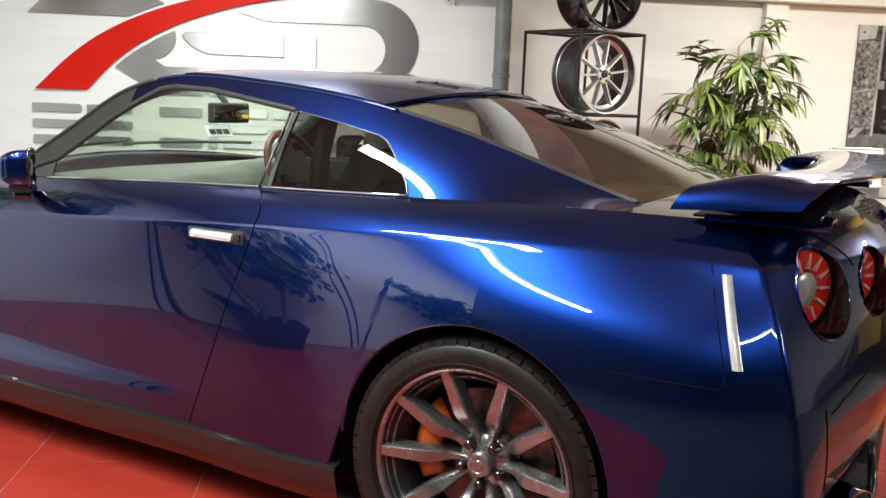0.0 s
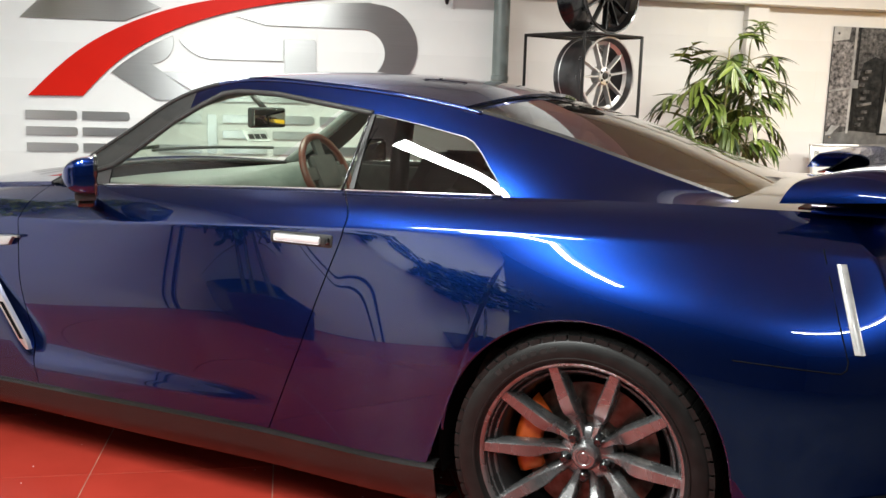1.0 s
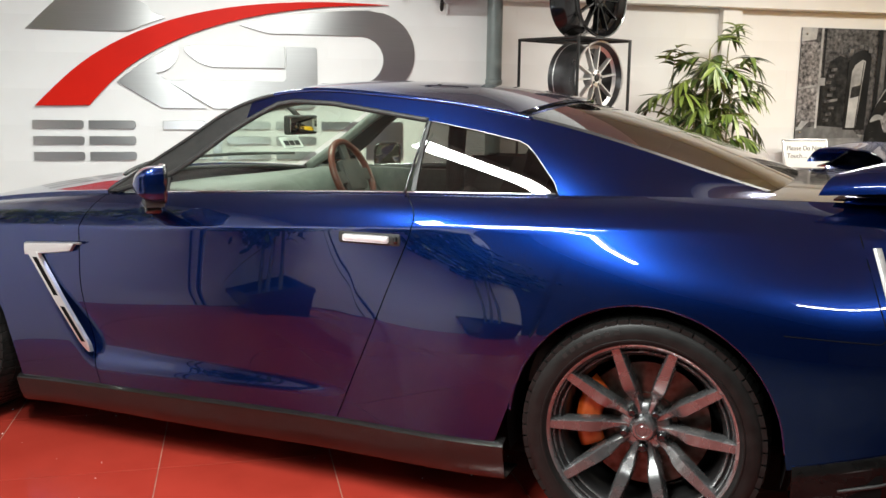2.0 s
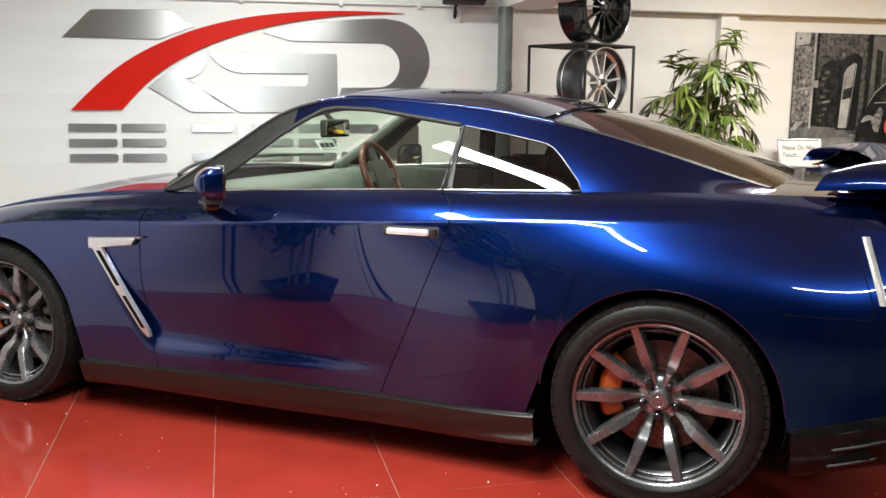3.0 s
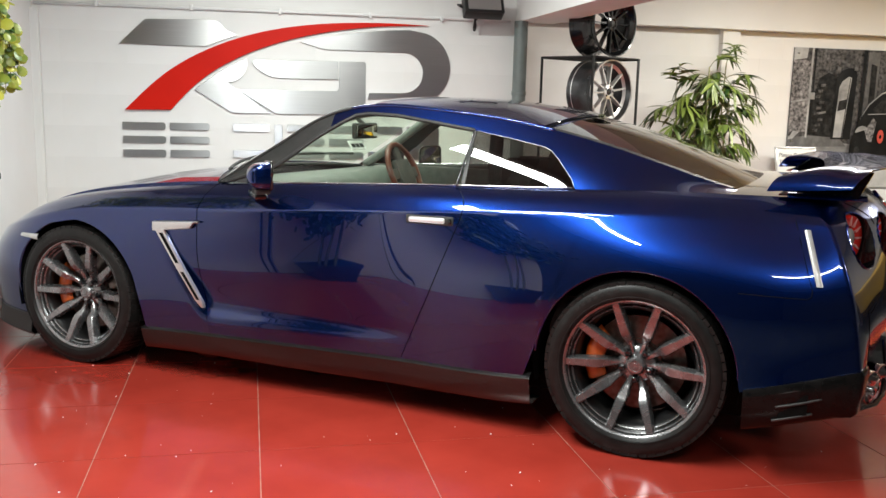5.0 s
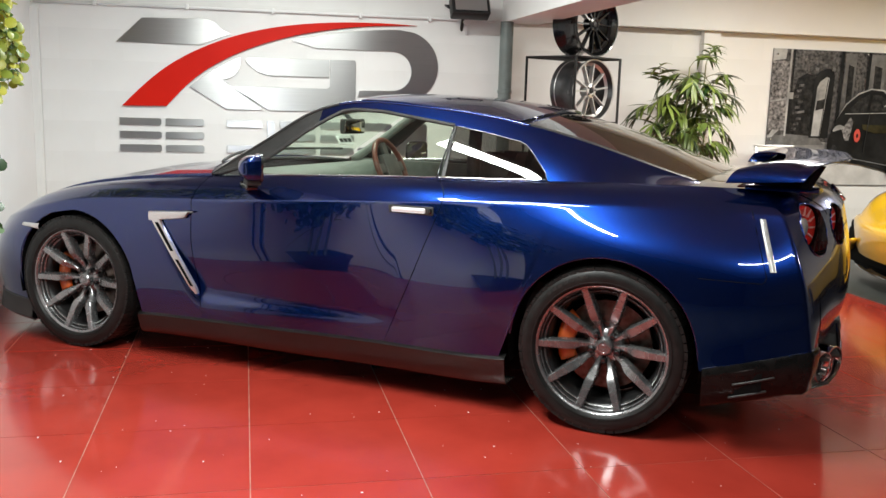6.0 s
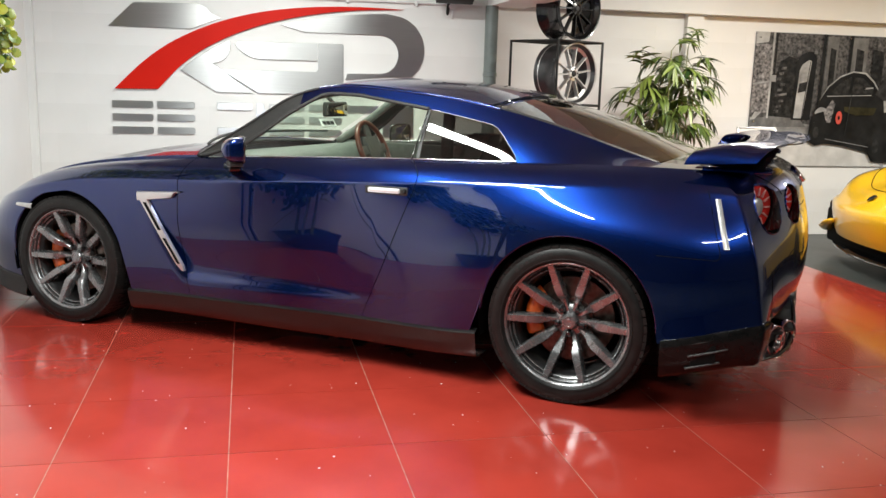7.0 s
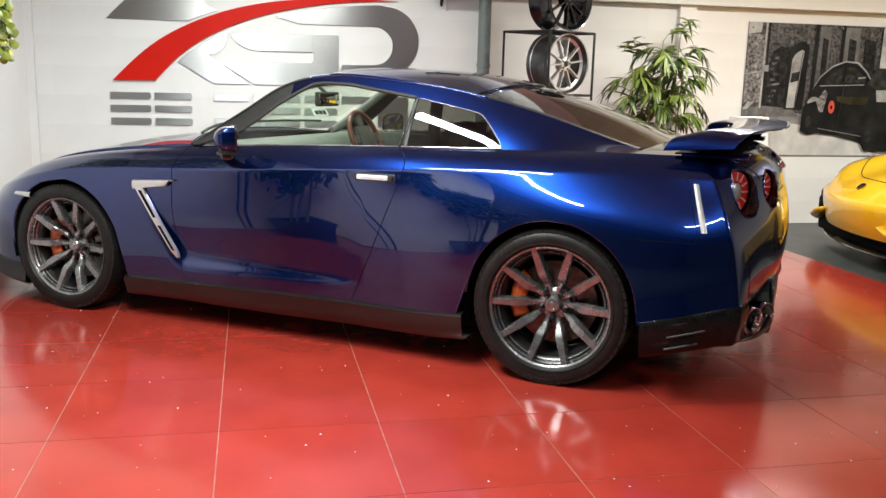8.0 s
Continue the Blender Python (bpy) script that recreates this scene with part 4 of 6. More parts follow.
    for f0, f1 in ((0.06, 0.44), (0.55, 0.90)):
        slot = []
        for f in np.linspace(f0, f1, 10):
            xl, xr = -2.298 + 0.246 * f, -2.243 + 0.233 * f
            z = 0.735 - 0.365 * f
            slot.append([vent_point(xl + (xr - xl) * q, z, 0.0165) for q in (0.34, 0.72)])
        part("slot", sheet("slot", np.array(slot), UNDER, 0.003, flip=side > 0), vent, "dark slot")
    # black bars and slots in the lower rear bumper
    skirt_y = lambda x: float(np.interp(x, [0.38, 0.61, 0.72, 0.785, 0.805], [0.978, 0.970, 0.955, 0.938, 0.908]))
    slope = 0.30
    dark = [[(x, skirt_y(x) + d, z + slope * (x - 0.58)) for z, d in ((0.374, 0.0), (0.368, 0.0115), (0.325, 0.0105), (0.276, 0.0075), (0.270, -0.006))] for x in np.linspace(0.535, 0.63, 12)]
    recess = part("grille_recess", sheet("grille_recess", to_side(np.array(dark), side), UNDER, 0.0, flip=side > 0), coupe, "black slotted outlet")
    for z, d, x0, x1 in ((0.374, 0.0110, 0.520, 0.648), (0.324, 0.0125, 0.525, 0.675), (0.274, 0.0085, 0.515, 0.648)):
        pts = [(x, side * (skirt_y(x) + d - 0.008 * smooth_step((x - x1 + 0.09) / 0.09)), z + slope * (x - 0.58)) for x in np.linspace(x0, x1, 14)]
        part("grille_bar", sweep("grille_bar", pts, 0.0066, TRIM_BLACK, 6, flat=0.8), recess)
    # wing mirror: a rounded wedge, its pane turned in towards the cabin
    mirror = new("wing_mirror")
    mirror.parent = coupe
    mirror.matrix_local = pose(-1.655, side * 0.945, 1.030, 0, 0, -side * 46)
    shell = []
    for f in np.linspace(0, 1, 18):
        x = -0.070 + 0.100 * f
        r = (1 - (1 - f) ** 3) ** 0.55
        row = []
        for w in np.linspace(0, 2 * math.pi, 37):
            c, d = math.cos(w), math.sin(w)
            row.append((x, side * (0.02 * (1 - f) + 0.070 * r * math.copysign(abs(c) ** 0.4, c)), -0.012 + 0.061 * r * math.copysign(abs(d) ** (0.5 if d > 0 else 0.38), d) + 0.006 * r * c))
        shell.append(row)
    shell = np.array(shell)
    part("mirror_shell", sheet("mirror_shell", shell, PAINT, 0.0, flip=side < 0), mirror)
    ring = shell[-1]
    mid_ring = ring[:-1].mean(axis=0)
    face = np.array([mid_ring + (ring - mid_ring) * q + np.array([-0.006 * (1 - q), 0, 0]) for q in (0.02, 0.5, 0.93)])
    part("mirror_pane", sheet("mirror_pane", face, MIRROR, 0.0, flip=side < 0), mirror, "silvered mirror pane")
    part("mirror_rim", sweep("mirror_rim", [tuple(p) for p in ring[:-1]], 0.007, GLOSS_BLACK, 6, closed=True), mirror)
    part("mirror_foot", box("mirror_foot", -0.03, 0.030, min(0, -side * 0.16), max(0, -side * 0.16), -0.118, -0.084, GLOSS_BLACK, 0.014, 3), mirror)
    part("mirror_neck", box("mirror_neck", -0.035, 0.03, -0.04, 0.04, -0.09, -0.066, TRIM_BLACK, 0.004), mirror)


# ---- tail: lamps, exhausts, diffuser, wing ----
LAMPS = ((0.700, 0.893, 0.098), (0.470, 0.897, 0.082))
LAMP_OUT = 30.0
TAIL_SKIN = TABLE[np.searchsorted(TT, KNOT[CORNER]):].reshape(-1, 3)


def lamp_pose(y, z, side):
    """The pose of a lamp on the skin: local -y points out of the tail and a little to the side."""
    k = int(np.argmin((TAIL_SKIN[:, 1] - y) ** 2 + (TAIL_SKIN[:, 2] - z) ** 2))
    return pose(TAIL_SKIN[k, 0], side * y, z, 0, 0, 90 + side * LAMP_OUT)


def tail_lamp(y, z, radius, side, core):
    """A lamp in a round black tunnel let into the tail."""
    lamp = new("tail_lamp")
    lamp.parent = coupe
    tagged(lamp, "round red tail lamp in a deep black bowl")
    own = lamp_pose(y, z, side)
    lamp.matrix_local = own
    skin = np.array([own.inverted() @ Vector((p[0], side * p[1], p[2])) for p in TAIL_SKIN[::3]])
    deep = 0.064
    rows = []
    for q in np.linspace(0, 2 * math.pi, 61):
        a, c = radius * math.cos(q), radius * math.sin(q)
        k = int(np.argmin((skin[:, 0] - a) ** 2 + (skin[:, 2] - c) ** 2))
        rim = skin[k, 1]
        rows.append([(a * 0.985, deep, c * 0.985), (a * 0.985, rim - 0.002, c * 0.985), (a * 1.0, rim - 0.004, c * 1.0), (a * 1.03, rim - 0.003, c * 1.03), (a * 1.045, rim + 0.006, c * 1.045)])
    tunnel = np.array(rows)
    part("tunnel", sheet("tunnel", tunnel[:, :2], GLOSS_BLACK, 0.0), lamp)
    part("bezel", sheet("bezel", tunnel[:, 1:], PAINT, 0.0), lamp)
    part("bowl", lathe("bowl", [(radius * 0.99, deep), (0.0, deep)], GLOSS_BLACK, 48), lamp)
    part("red_ring", lathe("red_ring", [(radius * 0.93, deep), (radius * 0.92, deep - 0.010), (radius * 0.88, deep - 0.016), (radius * 0.55, deep - 0.008), (radius * 0.46, deep - 0.004), (radius * 0.44, deep)], LENS_RED, 48), lamp, "red lens ring")
    rib = box("lens_rib", radius * 0.5, radius * 0.88, deep - 0.0165, deep - 0.004, -0.0035, 0.0035, LENS_PINK, 0.002)
    for k in range(12):
        part("lens_rib", rib, lamp).rotation_euler = (0, radians(30 * k), 0)
    part("core", lathe("core", [(radius * 0.42, deep), (radius * 0.41, deep - 0.012), (radius * 0.3, deep - 0.018), (0, deep - 0.021)], core, 40), lamp, "clear centre lens" if core == LENS_CLEAR else "")
    return lamp


def cut_lamp_holes(ob, side):
    """Cut the round lamp openings through the tail's skin."""
    for y, z, radius in LAMPS:
        bm = bmesh.new()
        bmesh.ops.create_cone(bm, cap_ends=True, segments=60, radius1=radius * 1.01, radius2=radius * 1.01, depth=0.3, matrix=lamp_pose(y, z, side) @ pose(0, 0, 0, 90, 0, 0))
        me = bpy.data.meshes.new("cutter")
        bm.to_mesh(me)
        bm.free()
        cutter = new("cutter", me)
        mod = ob.modifiers.new("hole", "BOOLEAN")
        mod.operation, mod.object, mod.solver = "DIFFERENCE", cutter, "FAST"
        bpy.context.view_layer.update()
        fresh = bpy.data.meshes.new_from_object(ob.evaluated_get(bpy.context.evaluated_depsgraph_get()))
        ob.modifiers.remove(mod)
        ob.data = fresh
        bpy.data.objects.remove(cutter)
        bpy.data.meshes.remove(me)


for side in (-1, 1):
    cut_lamp_holes(QUARTERS[side], side)
    for (y, z, radius), core in zip(LAMPS, (LENS_CLEAR, LENS_RED)):
        tail_lamp(y, z, radius, side, core)
    for y, z in ((0.735, 0.355), (0.605, 0.352)):
        pipe = new("exhaust")
        pipe.parent = coupe
        pipe.matrix_local = pose(0.842 if y > 0.65 else 0.885, side * y, z, 0, 0, 90 - (31 if side < 0 else -31))
        part("tip", lathe("tip", [(0.053, 0.16), (0.055, 0.0), (0.059, -0.011), (0.062, -0.011), (0.064, -0.003), (0.063, 0.02), (0.061, 0.16)], CHROME, 40), pipe, "polished exhaust tip")
        part("bore", lathe("bore", [(0.0, 0.12), (0.0525, 0.12), (0.0535, 0.05)], RIM_DARK, 32), pipe)
part("diffuser", box("diffuser", 0.62, 0.915, -0.47, 0.47, 0.23, 0.50, TRIM_BLACK, 0.03), coupe)
part("exhaust_shroud", box("exhaust_shroud", 0.55, 0.765, -0.84, 0.84, 0.26, 0.47, TRIM_BLACK, 0.03), coupe)
for side in (-1, 1):
    edge = [(0.705, 0.905, 0.283), (0.79, 0.845, 0.290), (0.862, 0.755, 0.297), (0.893, 0.65, 0.307), (0.908, 0.555, 0.335), (0.912, 0.50, 0.40), (0.898, 0.47, 0.480)]
    part("bumper_blade", sweep("bumper_blade", [(x, side * y, z) for x, y, z in edge], [0.004, 0.010, 0.012, 0.012, 0.012, 0.011, 0.008], GLOSS_BLACK, 8, flat=0.7), coupe, "gloss black bumper blade")
    wrap = np.array([[(x + a, side * (y - 0.02), z + b) for a, b in ((-0.01, 0.0), (-0.05, 0.01), (-0.16, 0.02))] for x, y, z in edge])
    part("exhaust_tray", sheet("exhaust_tray", wrap, TRIM_BLACK, 0.006, flip=side > 0), coupe)
part("plate_recess", box("plate_recess", 0.86, 0.905, -0.30, 0.30, 0.60, 0.76, TRIM_BLACK, 0.01), coupe)
part("number_plate", box("number_plate", 0.902, 0.912, -0.26, 0.26, 0.625, 0.735, YELLOW, 0.003), coupe, "yellow rear number plate with plain bars")
for k in range(6):
    part("plate_bar", box("plate_bar", 0.912, 0.914, -0.22 + 0.075 * k, -0.17 + 0.075 * k, 0.648, 0.712, INK), coupe)


def tail_point(y, z, lift=0.0):
    k = int(np.argmin((TAIL_SKIN[:, 1] - y) ** 2 + (TAIL_SKIN[:, 2] - z) ** 2))
    return (TAIL_SKIN[k, 0] + lift, TAIL_SKIN[k, 1], TAIL_SKIN[k, 2])


for side in (-1, 1):
    for run in ([(0.605 - 0.045 * f, 1.02 - 0.075 * f) for f in np.linspace(0, 1, 8)], [(0.385 - 0.16 * f, 0.880 + 0.012 * f) for f in np.linspace(0, 1, 8)], [(0.80 - 0.002 * f, 0.655 - 0.19 * f) for f in np.linspace(0, 1, 8)], [(0.775 - 0.24 * f, 0.640 + 0.075 * f) for f in np.linspace(0, 1, 8)]):
        part("seam", seam([tail_point(y, z, 0.0004) for y, z in run], side), coupe)
badge = part("tail_badge", lathe("tail_badge", [(0.036, 0.004), (0.037, -0.006), (0.044, -0.009), (0.048, -0.004), (0.048, 0.006)], CHROME, 40), coupe, "round chrome tail badge ring")
badge.matrix_local = pose(tail_point(0.0, 0.99)[0] + 0.002, 0, 0.99, 0, 0, 90) @ pose(0, 0, 0, -42, 0, 0)


def wing():
    """One blade whose ends bend down to the deck as swept feet, with a hollow rear end."""
    wing_root = new("rear_wing")
    wing_root.parent = coupe
    tagged(wing_root, "blue rear wing with ends swept down to the deck")
    # along the blade from the left foot's lower edge to the right one: (half width, height, front edge, rear edge)
    run = [(0.796, 1.064, 0.428, 0.712), (0.793, 1.082, 0.437, 0.722), (0.786, 1.104, 0.450, 0.734), (0.773, 1.124, 0.468, 0.748), (0.750, 1.139, 0.490, 0.764), (0.712, 1.148, 0.518, 0.782), (0.66, 1.152, 0.550, 0.808), (0.55, 1.153, 0.588, 0.850), (0.35, 1.154, 0.622, 0.893), (0.12, 1.155, 0.632, 0.905), (0.0, 1.155, 0.633, 0.906)]
    run = np.array(run)
    full = np.concatenate([run * np.array([-1, 1, 1, 1]), run[-2::-1]])
    k = np.concatenate([[0], np.cumsum(np.linalg.norm(np.diff(full[:, :2], axis=0), axis=1))])
    rows = cubic(k, full)(np.linspace(0, k[-1], 150))
    turn = np.gradient(rows[:, :2], axis=0)
    turn /= np.linalg.norm(turn, axis=1, keepdims=True)
    top, under = [], []
    for (y, z, x0, x1), (ty, tz) in zip(rows, turn):
        level = abs(ty) ** 2
        up, low = [], []
        for f in np.linspace(0, 1, 26):
            crown = 0.012 * math.sin(math.pi * min(1, f * 1.25)) * level - 0.016 * (1 - f) ** 3 * level + 0.006 * smooth_step((f - 0.72) / 0.28) * level
            body = (0.006 + 0.020 * math.sin(math.pi * f ** 0.75)) * (0.6 + 0.4 * level)
            x = x0 + (x1 - x0) * f
            rise = 0.020 * f * max(0.0, 1 - (z - 1.066) / 0.07)
            up.append((x, y - tz * crown, z + ty * crown + rise))
            low.append((x, y - tz * (crown - body), z + ty * (crown - body) + rise))
        top.append(up)
        under.append(low)
    loop = np.concatenate([np.array(top), np.array(under)[:, ::-1], np.array(top)[:, :1]], axis=1)
    blade = sheet("wing_blade", loop, PAINT, 0.0, flip=True)
    part("wing_blade", blade, wing_root)
    for side in (-1, 1):
        # the foot's inner wall and the pad that it stands on
        inner = np.array([[(0.47 + 0.27 * f + 0.05 * g, side * (0.735 - 0.085 * g + 0.01 * f), 1.046 + 0.092 * g * min(1, 0.25 + 2.2 * f)) for g in np.linspace(0, 1, 8)] for f in np.linspace(0, 1, 16)])
        part("foot_wall", sheet("foot_wall", inner, GLOSS_BLACK, 0.006, flip=side < 0), wing_root)
        pad = np.array([[(x, side * y, 1.040 + h) for y, h in ((0.755 - 0.01 * f, 0.0), (0.750 - 0.01 * f, 0.010), (0.735 - 0.01 * f, 0.014), (0.70, 0.014), (0.62, 0.012), (0.60, 0.0))] for f, x in zip(np.linspace(0, 1, 14), np.linspace(0.50, 0.772, 14))])
        part("foot_pad", sheet("foot_pad", pad, PAINT, 0.006, flip=side < 0), wing_root)


wing()


# ---- wheels ----
def build_wheel(rim_mat, caliper_angle):
    wheel = new("wheel")
    tyre = part("tyre", lathe("tyre", [(0.262, 0.125), (0.300, 0.142), (0.325, 0.140), (0.345, 0.126), (0.352, 0.108), (0.354, 0.06), (0.354, -0.06), (0.352, -0.108), (0.346, -0.126), (0.338, -0.136), (0.3365, -0.1385), (0.330, -0.1425), (0.318, -0.1465), (0.306, -0.148), (0.292, -0.1455), (0.2905, -0.1485), (0.286, -0.1475), (0.2845, -0.143), (0.274, -0.135), (0.266, -0.126)], RUBBER, 96), wheel, "black low-profile tyre")
    # shoulder blocks of the tread
    bm = bmesh.new()
    for k in range(72):
        w = 2 * math.pi * k / 72
        for a0, a1, sk in ((-0.134, -0.075, 0.0), (-0.068, -0.012, 0.02), (-0.004, 0.06, 0.04)):
            box_bm(-0.0115, 0.0115, a0, a1, 0.350, 0.357, 0, bm=bm)
            new_verts = bm.verts[-8:]
            bmesh.ops.rotate(bm, verts=new_verts, cent=(0, 0, 0), matrix=Matrix.Rotation(w + sk, 3, "Y"))
            for v in new_verts:
                if v.co.y < -0.11:
                    v.co.x *= 0.975
                    v.co.z *= 0.975
    for k in range(60):
        box_bm(-0.0152, 0.0152, -0.1395, -0.118, 0.3345, 0.3485, 0, bm=bm)
        bmesh.ops.rotate(bm, verts=bm.verts[-8:], cent=(0, 0, 0), matrix=Matrix.Rotation(2 * math.pi * (k + 0.3) / 60, 3, "Y"))
    tagged(part("tread_pattern", from_bm("tread_pattern", bm, RUBBER), tyre), kind="stuff")
    # raised lettering on the wall, as plain bars
    bm = bmesh.new()
    for k in range(7):
        box_bm(-0.008, 0.008, -0.1475, -0.143, 0.303, 0.322, 0, bm=bm)
        bmesh.ops.rotate(bm, verts=bm.verts[-8:], cent=(0, 0, 0), matrix=Matrix.Rotation(radians(-14 - 5.2 * k), 3, "Y"))
    tagged(part("sidewall_mark", from_bm("sidewall_mark", bm, RUBBER_MARK), tyre), kind="stuff")
    rim = part("rim", lathe("rim", [(0.2645, -0.118), (0.265, -0.129), (0.269, -0.134), (0.275, -0.136), (0.279, -0.133), (0.276, -0.122), (0.268, -0.116)], rim_mat, 96), wheel, "dark chrome rim")
    part("barrel", lathe("barrel", [(0.235, 0.12), (0.226, 0.06), (0.226, -0.06), (0.236, -0.085), (0.243, -0.094), (0.252, -0.098), (0.2655, -0.119)], RIM_DARK, 64), wheel)
    part("inner_lip", lathe("inner_lip", [(0.2425, -0.092), (0.2425, -0.101), (0.2455, -0.104), (0.249, -0.101), (0.249, -0.095)], rim_mat, 80), wheel, "thin bright inner ring")
    part("outer_step", lathe("outer_step", [(0.2575, -0.106), (0.2575, -0.112), (0.260, -0.115), (0.2635, -0.113)], rim_mat, 80), wheel, "thin bright step ring")
    part("hub", lathe("hub", [(0.0, -0.060), (0.036, -0.060), (0.042, -0.048), (0.064, -0.044), (0.074, -0.036), (0.078, -0.02), (0.078, 0.03)], rim_mat, 48), wheel)
    part("centre_cap", lathe("centre_cap", [(0.0, -0.076), (0.012, -0.0765), (0.014, -0.0745), (0.020, -0.0745), (0.022, -0.0765), (0.030, -0.075), (0.035, -0.069), (0.036, -0.056)], rim_mat, 32), wheel, "round centre cap")
    # spoke: tapered bar with a sloping flat face
    ys = [(0.034, 0.01, -0.046), (0.06, 0.0109, -0.05), (0.085, 0.0119, -0.056), (0.105, 0.0141, -0.068), (0.128, 0.0183, -0.092), (0.15, 0.0192, -0.103), (0.19, 0.0176, -0.112), (0.23, 0.016, -0.12), (0.267, 0.0151, -0.128)]
    verts, faces = [], []
    for r, w, y in ys:
        c = 0.0035 + 0.002 * (r < 0.12)
        verts += [(-w - 0.004, y + 0.046, r), (-w - 0.0015, y + 0.010, r), (-w + c * 0.3, y + 0.0035, r), (-w + c, y, r), (w - c, y, r), (w - c * 0.3, y + 0.0035, r), (w + 0.0015, y + 0.010, r), (w + 0.004, y + 0.046, r)]
    m = 8
    for i in range(len(ys) - 1):
        for j in range(m):
            j2 = (j + 1) % m
            faces.append((i * m + j, i * m + j2, (i + 1) * m + j2, (i + 1) * m + j))
    faces += [tuple(range(m))[::-1], tuple((len(ys) - 1) * m + j for j in range(m))]
    spoke = mesh_of("spoke", verts, faces, rim_mat)
    spoke.set_sharp_from_angle(angle=radians(24))
    for k in range(10):
        s = part("spoke", spoke, wheel)
        s.rotation_euler = (0, radians(36 * k + 18), 0)
    nut = lathe("wheel_nut", [(0.0, -0.072), (0.0085, -0.073), (0.0125, -0.069), (0.0135, -0.060), (0.0155, -0.056), (0.0155, -0.035)], GLOSS_BLACK, 12)
    for k in range(5):
        w = radians(72 * k + 36)
        n = part("wheel_nut", nut, wheel, "black wheel nut")
        n.location = (0.058 * math.sin(w), 0, 0.058 * math.cos(w))
    disc = part("brake_disc", lathe("brake_disc", [(0.075, -0.012), (0.095, -0.014), (0.098, -0.006), (0.190, -0.006), (0.190, 0.026), (0.075, 0.026)], STEEL, 72), wheel, "worn steel brake disc")
    verts, faces = [], []
    n = 12
    for i in range(n + 1):
        w = radians(caliper_angle - 33 + 66 * i / n)
        for r, y in ((0.130, -0.03), (0.135, -0.052), (0.185, -0.056), (0.205, -0.04), (0.207, 0.0)):
            verts.append((r * math.cos(w), y, r * math.sin(w)))
    for i in range(n):
        for j in range(4):
            faces.append((i * 5 + j, (i + 1) * 5 + j, (i + 1) * 5 + j + 1, i * 5 + j + 1))
    faces += [(0, 1, 2, 3, 4), tuple(n * 5 + j for j in range(5))[::-1]]
    part("caliper", mesh_of("caliper", verts, faces, ORANGE), wheel, "orange brake caliper")
    part("backing", lathe("backing", [(0.0, 0.06), (0.22, 0.06), (0.226, 0.10)], UNDER, 40), wheel)
    return wheel


wheel = build_wheel(RIM, 172)
wheel.parent = coupe
wheel.matrix_local = pose(REAR_X, -0.785, WHEEL_R, 0, 0, 0)
for x, y, turn in ((FRONT_X, -0.745, 0), (REAR_X, 0.785, 180), (FRONT_X, 0.745, 180)):
    copy_thing(wheel, pose(x, y, WHEEL_R, 0, 0, turn))


